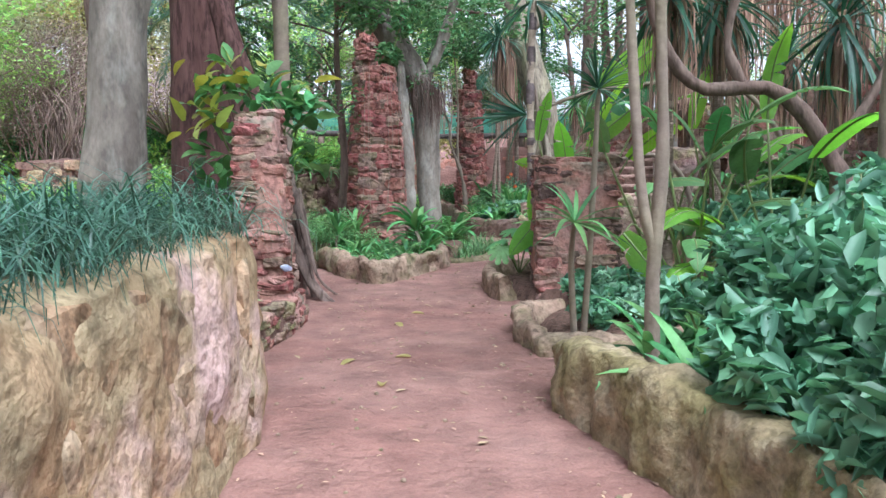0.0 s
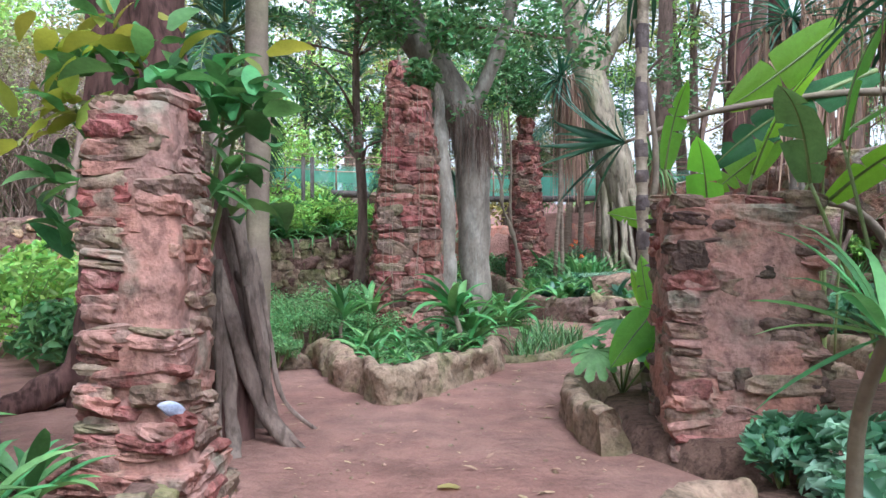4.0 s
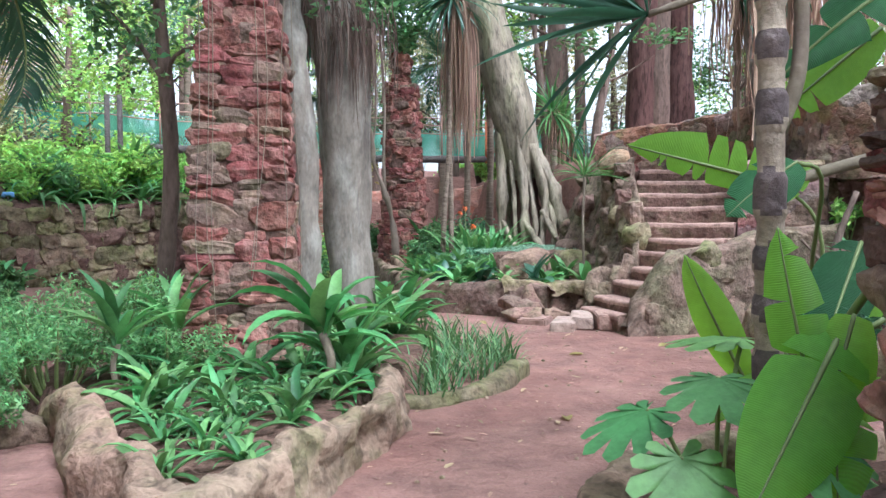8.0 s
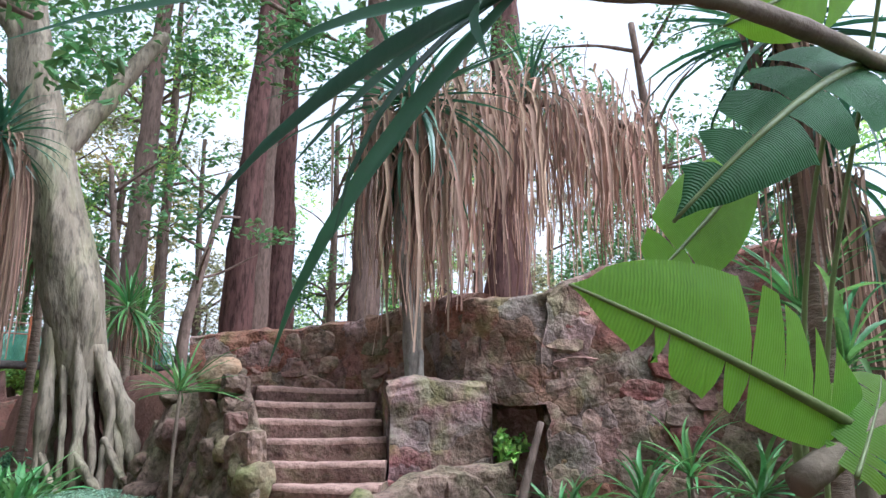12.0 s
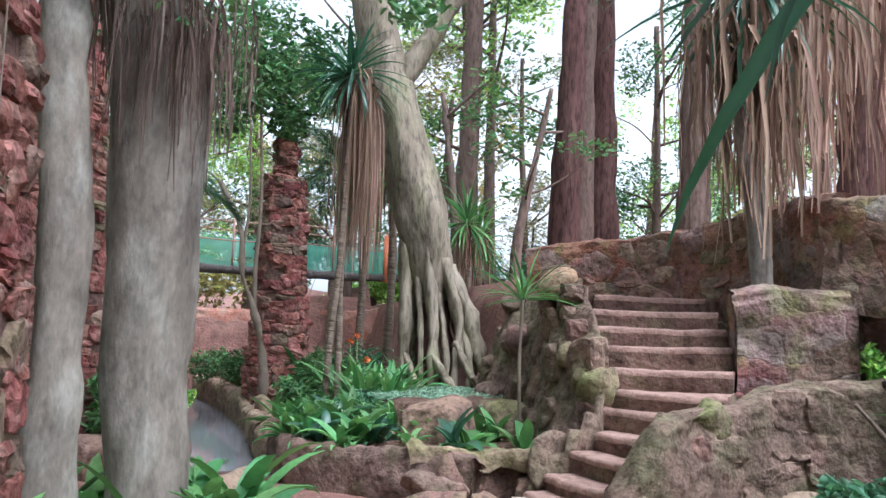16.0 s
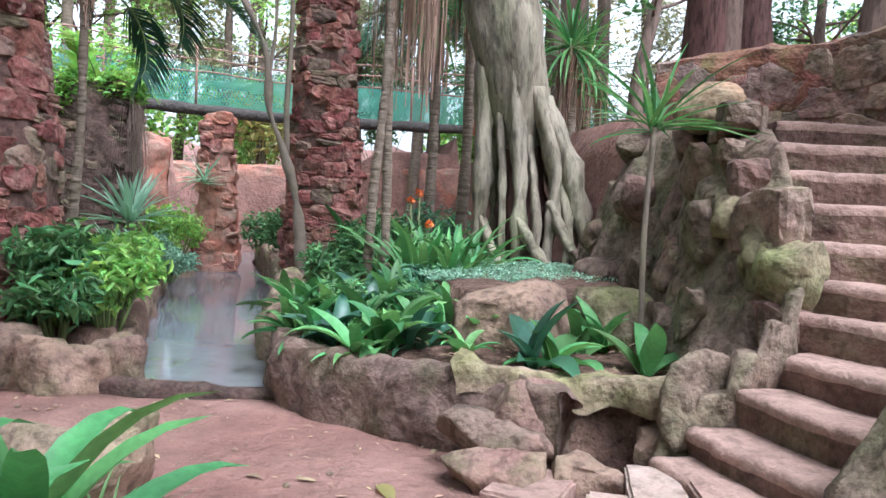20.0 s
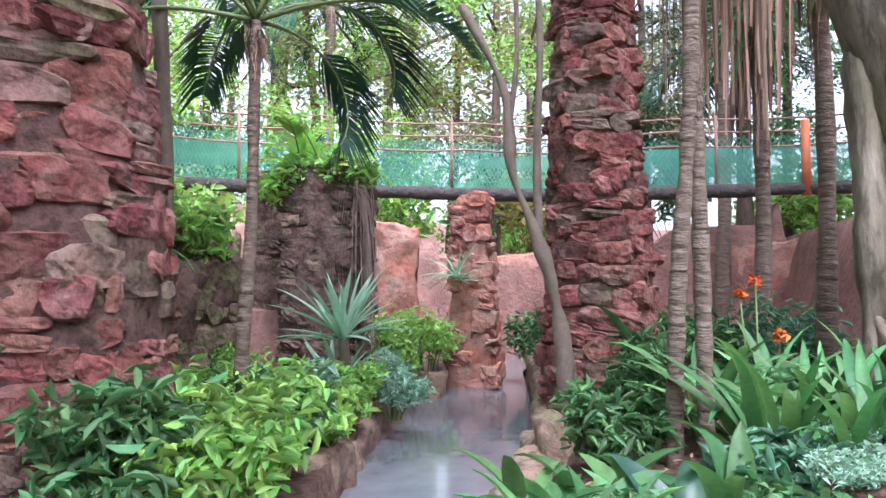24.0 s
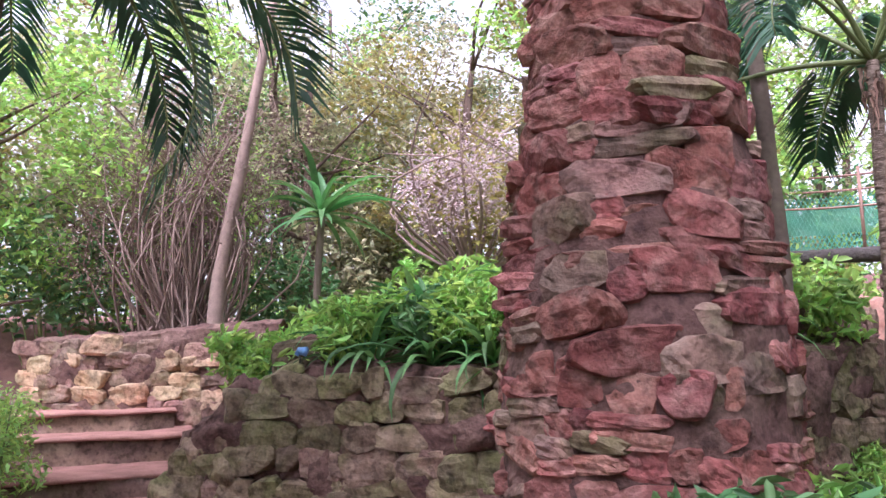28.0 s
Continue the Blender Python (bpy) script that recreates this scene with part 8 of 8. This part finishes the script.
held_leaf(ban5, (2.2, 7.3, 1.0), (2.75, 7.0, 0.75), (-0.2, -0.5, 0.85), 0.26, LEAF, 45, 22, 3, [(2.25, 7.35, 0.6), (2.3, 7.4, 0.1)])
held_leaf(ban5, (2.0, 7.5, 1.35), (2.5, 7.2, 1.3), (-0.1, -0.4, 0.9), 0.28, LEAF, 50, 23, 3, [(2.1, 7.45, 0.8), (2.3, 7.4, 0.1)])

# ferns along the foot and lip of the terrace wall
for k, (x, y, z, rr, h) in enumerate([(-4.9, 19.3, 1.45, 0.5, 0.7), (-4.2, 19.95, 1.45, 0.5, 0.8), (-3.4, 20.75, 1.5, 0.45, 0.8), (-5.9, 18.9, 1.1, 0.5, 0.8), (-2.9, 18.6, 0.1, 0.35, 0.4)]):
    shrub("terrace_fern", "bright feathery fern spilling over the terrace wall", (x, y, z), rr, h, 1500, 0.1, LEAF_BRIGHT, 1520 + k, group="terrace ferns", clumps=14, aspect=0.28)
# more leaves through the raised bed
for k, (x, y, s) in enumerate([(1.85, 17.7, 0.36), (2.0, 18.15, 0.42), (2.45, 18.05, 0.4), (2.75, 17.85, 0.42), (1.9, 18.6, 0.45), (0.8, 18.9, 0.45), (2.6, 18.75, 0.36), (1.5, 19.3, 0.5)]):
    rosette("broadleaf_plant", "glossy broad leaves scattered in the raised bed", (x, y, 0.4), s, s * 0.24, 9, LEAF, 75, (30, 85), group=G, seed=1600 + k)
for k, (x, y, rr, h) in enumerate([(1.7, 18.9, 0.35, 0.3), (2.2, 18.9, 0.35, 0.25), (1.2, 18.7, 0.4, 0.35), (2.7, 18.1, 0.3, 0.2)]):
    shrub("ground_cover", "small mixed green leaves covering the bed", (x, y, 0.42), rr, h, 800, 0.07, LEAF_I, 1620 + k, group="ground cover", clumps=12, aspect=0.35)

# ---- hill, garden and woods around ----
r = np.random.default_rng(5)


def gz(x, y):
    return float(ground_z(np.array([x]), np.array([y]))[0])


bl = thing("blossom_shrub", "rounded shrub veiled in small pink-white blossom", "shrub", (-7.9, 22.4, 2.6))
part("branch_tangle", mesh_of("branch_tangle", *joined([tube(curve([(0, 0, 0), r.normal(0, 0.7, 3) * [1, 1, 0.2] + [0, 0, 1.2], r.normal(0, 1.2, 3) * [1, 1, 0.3] + [0, 0, 2.2]], 8), np.linspace(0.03, 0.006, 8), 5) for _ in range(40)]), TWIG), bl)
part("blossom", mesh_of("blossom", *leaf_cloud([(0, 0, 1.7), (0.9, 0, 1.3), (-0.9, 0.3, 1.4), (0.2, -0.6, 1.2)], [(1.2, 1.1, 0.9), (0.8, 0.8, 0.8), (0.8, 0.8, 0.8), (1, 0.7, 0.7)], 5200, 0.06, 5), BLOSSOM), bl, kind="stuff")
part("foliage", mesh_of("foliage", *leaf_cloud([(0, 0, 1.4), (0.9, 0, 1.0), (-0.9, 0.3, 1.1)], [1.1, 0.8, 0.8], 1500, 0.12, 6), LEAF_DRY), bl, kind="stuff")
dead = thing("dead_trunk", "reddish bare trunk standing in the dry bush", "trunk", (-8.7, 19.0, 1.3))
part("trunk", mesh_of("trunk", *tube(curve([(0, 0, -0.2), (0.08, 0.05, 1.4), (0.3, 0.25, 3.0), (0.5, 0.5, 5.0)], 20), np.linspace(0.11, 0.05, 20), 10, rough=0.015), TWIG), dead)
dry = thing("dry_bush", "tangled dry brown bush beside the steps", "bush", (-9.4, 18.8, 1.5))
part("branch_tangle", mesh_of("branch_tangle", *joined([tube(curve([(r.normal(0, .3), r.normal(0, .3), 0), r.normal(0, 0.5, 3) * [1, 1, 0.3] + [0, 0, 1.6], r.normal(0, 0.8, 3) * [1, 1, 0.7] + [0, 0, 3.0]], 8), np.linspace(0.02, 0.004, 8), 4) for _ in range(130)]), TWIG), dry, kind="stuff")
part("dead_foliage", mesh_of("dead_foliage", *leaf_cloud([(0, 0, 2.6), (0.4, 0.5, 2.0), (-0.5, 0, 1.6), (0.2, 0, 3.2), (0.6, 0.9, 2.9), (-0.6, -0.6, 2.6), (-0.4, -0.9, 1.6)], [0.95, 0.8, 0.9, 0.8, 0.8, 0.9, 0.8], 15000, 0.05, 9), TWIG), dry, kind="stuff")
feather_palm("overhanging_palm", "palm whose fronds hang over the side path", (-4.9, 16.2, 0.1), [(0, 0, -0.1), (0.05, 0, 1.8), (0.4, 0.3, 4.8)], 0.1, 20, 2.6, 0.62, 0.035, LEAF_DARK, 90, (-25, 75), 8, leaflets=110)
feather_palm("garden_palm", "tall palm with a ridged orange-brown trunk", (-7.5, 26.5, 2.0), [(0, 0, -0.1), (-0.3, 0, 2.5), (-0.7, 0, 6)], 0.26, 20, 2.6, 0.6, 0.035, LEAF_DARK, 90, (-25, 75), 9, leaflets=90, bark=BARK_RED)
for k, (x, y, h) in enumerate([(2.6, 30.6, 5.2), (-4.8, 30, 5.5)]):
    feather_palm("garden_palm", "garden palm with dark green arching fronds", (x, y, gz(x, y)), [(0, 0, -0.1), (0.1, 0, h / 2), (0.1, 0.1, h)], 0.12, 16, 1.9, 0.5, 0.03, LEAF_DARK, 90, (-25, 75), 12 + k, leaflets=80, group="garden palms")
# yuccas and canes along the right side of the way
for k, (x, y, h, L) in enumerate([(3.3, 9.2, 3.4, 1.1), (4.4, 8.6, 3.0, 1.1), (4.3, 12.2, 3.6, 1.0), (5.2, 10.0, 3.6, 1.2), (4.9, 6.6, 2.6, 1.0), (5.6, 12.6, 3.2, 1.0), (2.4, 8.2, 3.2, 0.9), (3.6, 5.9, 3.6, 1.1)]):
    ob = thing("drooping_dracaena", "tall dracaena with drooping dark leaves and dead skirt", "dracaena", (x, y, 0.1), group="drooping dracaenas")
    part("trunk", mesh_of("trunk", *tube(curve([(0, 0, -0.05), (r.normal(0, .1), 0, h / 2), (0, 0, h)], 20), np.linspace(0.075, 0.05, 20), 10, rough=0.008, seed=k), BARK_TAN if k % 2 else BARK_PALM), ob)
    yucca_head(ob, (0, 0, h), L, 0.055, 60, LEAF_DARK, (-75, 70), 60, 500 + k)
    part("skirt", mesh_of("skirt", *hanging([(0, 0, h), (0, 0, h - 0.3)], 110, 1.1, 0.04, 0.09, 510 + k), DEAD), ob, "hanging dead brown leaves", kind="stuff")
for k, (x, y, rr, h) in enumerate([(4.2, 9.4, 0.9, 1.6), (5.2, 8.2, 1.0, 1.8), (5.6, 6.4, 1.0, 2.0), (5.6, 3.6, 1.0, 2.0), (5.8, 11.0, 0.9, 1.6), (4.4, 5.6, 0.7, 1.4), (5.8, 1.0, 1.0, 2.2), (3.2, 8.0, 0.7, 1.1)]):
    shrub("thicket", "dark green thicket closing the side of the way", (x, y, 0.2), rr, h, 1100, 0.17, LEAF_BLUE if k % 2 else LEAF_I, 530 + k, group="thickets", clumps=14)
# left side greenery
for k, (x, y, rr, h) in enumerate([(-4.5, 7.6, 0.9, 1.0), (-5.2, 9.5, 1.2, 1.3), (-4.6, 12.2, 1.0, 0.9), (-6.2, 12.5, 1.3, 1.4), (-5.6, 14.6, 0.8, 1.0), (-7.2, 10.2, 1.5, 2.0), (-7.8, 14.6, 1.3, 1.6), (-6.5, 6.8, 1.4, 1.6), (-8.8, 12.2, 1.6, 2.2), (-5.4, 3.4, 1.2, 1.6), (-7.2, 4.2, 1.4, 2.0), (-4.2, 16.2, 0.5, 0.7), (-7.4, 15.6, 0.9, 1.2), (-6.6, 16.2, 0.6, 1.0), (-8.6, 20.6, 1.2, 1.4), (-7.2, 21.2, 1.2, 1.6), (-6.0, 22.2, 1.3, 1.6), (-9.5, 22.5, 1.6, 2.2), (-4.8, 23.2, 1.2, 1.5), (-7.8, 23.5, 1.6, 2.4), (-11, 20.5, 1.6, 2.6), (-5.6, 25.2, 1.4, 2.0), (-9.8, 19.2, 1.0, 1.6), (-11.5, 17.5, 1.6, 3.0), (-12.5, 23.5, 2.0, 4.0), (-7.0, 26.5, 2.0, 3.0), (-10.5, 27, 2.4, 4.5)]):
    shrub("bank_shrub", "bright green shrub on the far bank", (x, y, gz(x, y) - 0.05), rr, h, 1300, 0.15, [LEAF_BRIGHT, LEAF_BRIGHT, LEAF_I][k % 3], 560 + k, group="bank shrubs", clumps=16)
for k in range(70):
    a = 2 * math.pi * k / 70 + r.normal(0, 0.03)
    d = r.uniform(17, 34)
    x, y = 0.0 + math.cos(a) * d, 15 + math.sin(a) * d * 1.05
    if -9.5 < x < 7.5 and y < 31 and y > -3:
        continue
    h = r.uniform(6, 12)
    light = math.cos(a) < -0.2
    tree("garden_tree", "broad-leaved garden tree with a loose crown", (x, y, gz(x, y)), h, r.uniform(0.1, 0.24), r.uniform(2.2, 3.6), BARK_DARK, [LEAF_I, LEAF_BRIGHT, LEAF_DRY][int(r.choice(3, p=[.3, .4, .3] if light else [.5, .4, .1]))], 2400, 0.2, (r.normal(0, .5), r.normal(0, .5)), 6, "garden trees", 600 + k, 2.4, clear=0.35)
for k in range(90):
    a = 2 * math.pi * k / 90 + r.normal(0, 0.05)
    d = r.uniform(15, 27)
    x, y = 0.0 + math.cos(a) * d, 14 + math.sin(a) * d * 1.1
    if -9.8 < x < 7.8 and y < 31.5 and y > -4:
        continue
    shrub("garden_shrub", "dense green garden shrub", (x, y, gz(x, y) - 0.1), r.uniform(1.2, 2.2), r.uniform(1.4, 3.2), 1000, 0.2, [LEAF_I, LEAF_BRIGHT, LEAF_BLUE, LEAF_DRY][int(r.choice(4, p=[.3, .4, .15, .15]))], 700 + k, group="garden shrubs", clumps=14)

# LEAF_HAZE trees have distance haze painted into their leaves
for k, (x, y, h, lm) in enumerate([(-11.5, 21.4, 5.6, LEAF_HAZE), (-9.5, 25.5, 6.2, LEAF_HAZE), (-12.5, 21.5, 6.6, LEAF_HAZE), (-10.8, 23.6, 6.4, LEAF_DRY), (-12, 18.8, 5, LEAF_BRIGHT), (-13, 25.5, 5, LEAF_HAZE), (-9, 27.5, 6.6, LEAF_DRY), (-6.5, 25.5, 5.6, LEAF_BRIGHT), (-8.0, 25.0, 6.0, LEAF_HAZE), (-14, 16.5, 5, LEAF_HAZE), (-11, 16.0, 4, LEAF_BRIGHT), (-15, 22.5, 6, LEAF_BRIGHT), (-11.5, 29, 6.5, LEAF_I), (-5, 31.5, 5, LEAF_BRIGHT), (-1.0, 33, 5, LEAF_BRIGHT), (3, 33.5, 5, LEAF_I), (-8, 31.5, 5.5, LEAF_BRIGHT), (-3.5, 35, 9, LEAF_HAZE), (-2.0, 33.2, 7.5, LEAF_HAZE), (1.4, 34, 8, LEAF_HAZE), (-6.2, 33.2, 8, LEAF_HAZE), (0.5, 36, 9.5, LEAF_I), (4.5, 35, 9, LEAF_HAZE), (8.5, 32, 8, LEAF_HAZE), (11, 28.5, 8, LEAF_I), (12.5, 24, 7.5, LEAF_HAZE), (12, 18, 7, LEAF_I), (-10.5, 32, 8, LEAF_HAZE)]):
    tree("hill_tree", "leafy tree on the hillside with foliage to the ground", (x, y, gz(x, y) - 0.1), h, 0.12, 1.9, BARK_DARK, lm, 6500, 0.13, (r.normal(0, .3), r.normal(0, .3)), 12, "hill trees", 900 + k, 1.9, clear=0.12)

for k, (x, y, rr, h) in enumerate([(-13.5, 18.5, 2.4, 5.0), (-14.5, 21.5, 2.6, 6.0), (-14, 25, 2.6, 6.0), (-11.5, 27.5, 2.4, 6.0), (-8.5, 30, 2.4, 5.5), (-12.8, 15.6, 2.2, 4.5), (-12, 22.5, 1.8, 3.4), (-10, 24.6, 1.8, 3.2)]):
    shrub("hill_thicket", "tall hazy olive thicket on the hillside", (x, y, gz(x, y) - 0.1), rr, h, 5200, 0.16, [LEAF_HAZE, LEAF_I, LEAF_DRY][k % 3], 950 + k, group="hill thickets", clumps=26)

# leafy boughs high over the way
for k, (x, y, z) in enumerate([(-2.5, 3.5, 5.5), (2.5, 3.5, 5.2), (-1.0, 11.5, 6.3), (2.8, 9.0, 6.0), (-2.6, 15.5, 6.2), (3.0, 13.0, 7.2), (4.5, 20.5, 8.0), (0.2, 6.5, 6.2), (-0.6, 17.0, 5.0), (1.6, 17.5, 6.6)]):
    ob = thing("leafy_bough", "leafy bough of the canopy over the way", "bough", (x, y, z), group="canopy boughs")
    P = curve([(-2.2, r.normal(0, .5), 1.2), (-0.8, r.normal(0, .3), 0.4), (0.4, 0, 0.1), (1.8, r.normal(0, .5), -0.1)], 16)
    part("limb", mesh_of("limb", *tube(P, np.linspace(0.09, 0.02, 16), 7, rough=0.01), BARK_DARK), ob)
    C = [P[int(i)] + r.normal(0, 0.35, 3) for i in r.integers(3, 16, 12)]
    part("foliage", mesh_of("foliage", *leaf_cloud(C, r.uniform(0.35, 0.8, 12), 1500, 0.14, 800 + k), LEAF_I), ob, kind="stuff")

# litter on the earth
q = np.random.default_rng(31)
pieces = []
n = 2600
X, Y = q.uniform(-2.6, 4.2, n), q.uniform(0.5, 18.3, n)
keep = (X > -1.3 - 0.25 * np.maximum(Y - 8, 0)) & ~inside(X, Y, BED)
X, Y = X[keep], Y[keep]
Z = ground_z(X, Y)
for x, y, z in zip(X, Y, Z):
    s = q.choice([0.02, 0.035, 0.06, 0.1], p=[.48, .3, .16, .06])
    v, f = strap(s, s * 0.4, q.uniform(0, 60), 2, q.uniform(0, .3), 0.2, 0, q.uniform(-5, 15))
    pieces.append((turned(v, q.uniform(0, 6.28), (x, y, z + 0.006)), f))
tagged(new("leaf_litter", mesh_of("leaf_litter", *joined(pieces), LITTER)), "dry leaf scraps and twigs scattered on the earth", "litter", kind="stuff")
pieces = []
for i in range(900):
    x, y = q.uniform(-1.2, 4.0), q.uniform(0.5, 18.2)
    if inside(np.array([x]), np.array([y]), BED)[0]:
        continue
    s = q.uniform(0.006, 0.02)
    v, f = tube([(0, 0, -s * 0.6), (0, 0, 0), (0, 0, s * 0.6)], [s * 0.6, s, s * 0.5], 5)
    pieces.append((turned(v, q.uniform(0, 6), (x, y, gz(x, y) + s * 0.2)), f))
tagged(new("pebbles", mesh_of("pebbles", *joined(pieces), CAST)), "small pebbles in the red earth", "pebbles", kind="stuff")
yl = mesh_of("fallen_leaf", *strap(0.17, 0.075, 40, 5, 0.2, 0.4, 0, 0), LEAF_DRY)
for k, (x, y) in enumerate([(-0.45, 5.25), (-0.28, 6.1), (-0.72, 6.0), (-0.5, 7.6), (-0.35, 8.1), (1.1, 12.2), (1.9, 14.4), (2.9, 14.8), (1.3, 16.6), (0.3, 2.8)]):
    ob = new("fallen_leaf", yl)
    ob.matrix_basis = pose(x, y, gz(x, y) + 0.012, 0, 0, 70 * k)
    tagged(ob, "curled yellow fallen leaf on the earth", "leaf", group="fallen leaves")

# stones in the long walls
face_stones(wall_entry, [(-1.36, 0.6), (-1.36, 2.5), (-1.34, 4.2), (-1.5, 4.7)], -0.06, [1.16, 1.19, 1.19, 1.12], 0.56, [ENTRY], [1.0], 0.27, 0.5, 0.16, side=-1, chance=0.9, proud=-0.24, tilt=1.5)
face_stones(wall_curved, WALL_LINE[:5], 1.2, [2.4, 2.55, 2.65, 2.65, 2.7], 0.32, [BROWN_STONE, RED_STONE, MOSS_STONE], [0.7, 0.2, 0.1], 0.22, 0.34, 0.16, side=-1, chance=0.8, proud=-0.16)
face_stones(wall_side, [(5.9, 15.63), (6.4, 15.3), (7.2, 14.6), (7.6, 13.0)], 0.4, [2.6, 2.7, 2.8, 2.9], 0.32, [BROWN_STONE, RED_STONE, MOSS_STONE], [0.6, 0.3, 0.1], 0.24, 0.36, 0.16, side=-1, chance=0.7, proud=-0.14)

# litter in the raised bed
pieces = []
for i in range(700):
    x, y = q.uniform(0.9, 3.0), q.uniform(17.3, 20.5)
    if x + y < 19.3:
        continue
    sz = q.choice([0.03, 0.05, 0.09], p=[.5, .35, .15])
    v, f = strap(sz, sz * 0.35, q.uniform(0, 70), 2, q.uniform(0, .3), 0.2, 0, q.uniform(-5, 30))
    pieces.append((turned(v, q.uniform(0, 6.28), (x, y, 0.42 + 0.1 * min(1, (y - 17.3) / 1.5) + q.uniform(-0.03, 0.03))), f))
tagged(new("bed_litter", mesh_of("bed_litter", *joined(pieces), LITTER)), "dry brown leaves on the raised bed", "litter", kind="stuff")
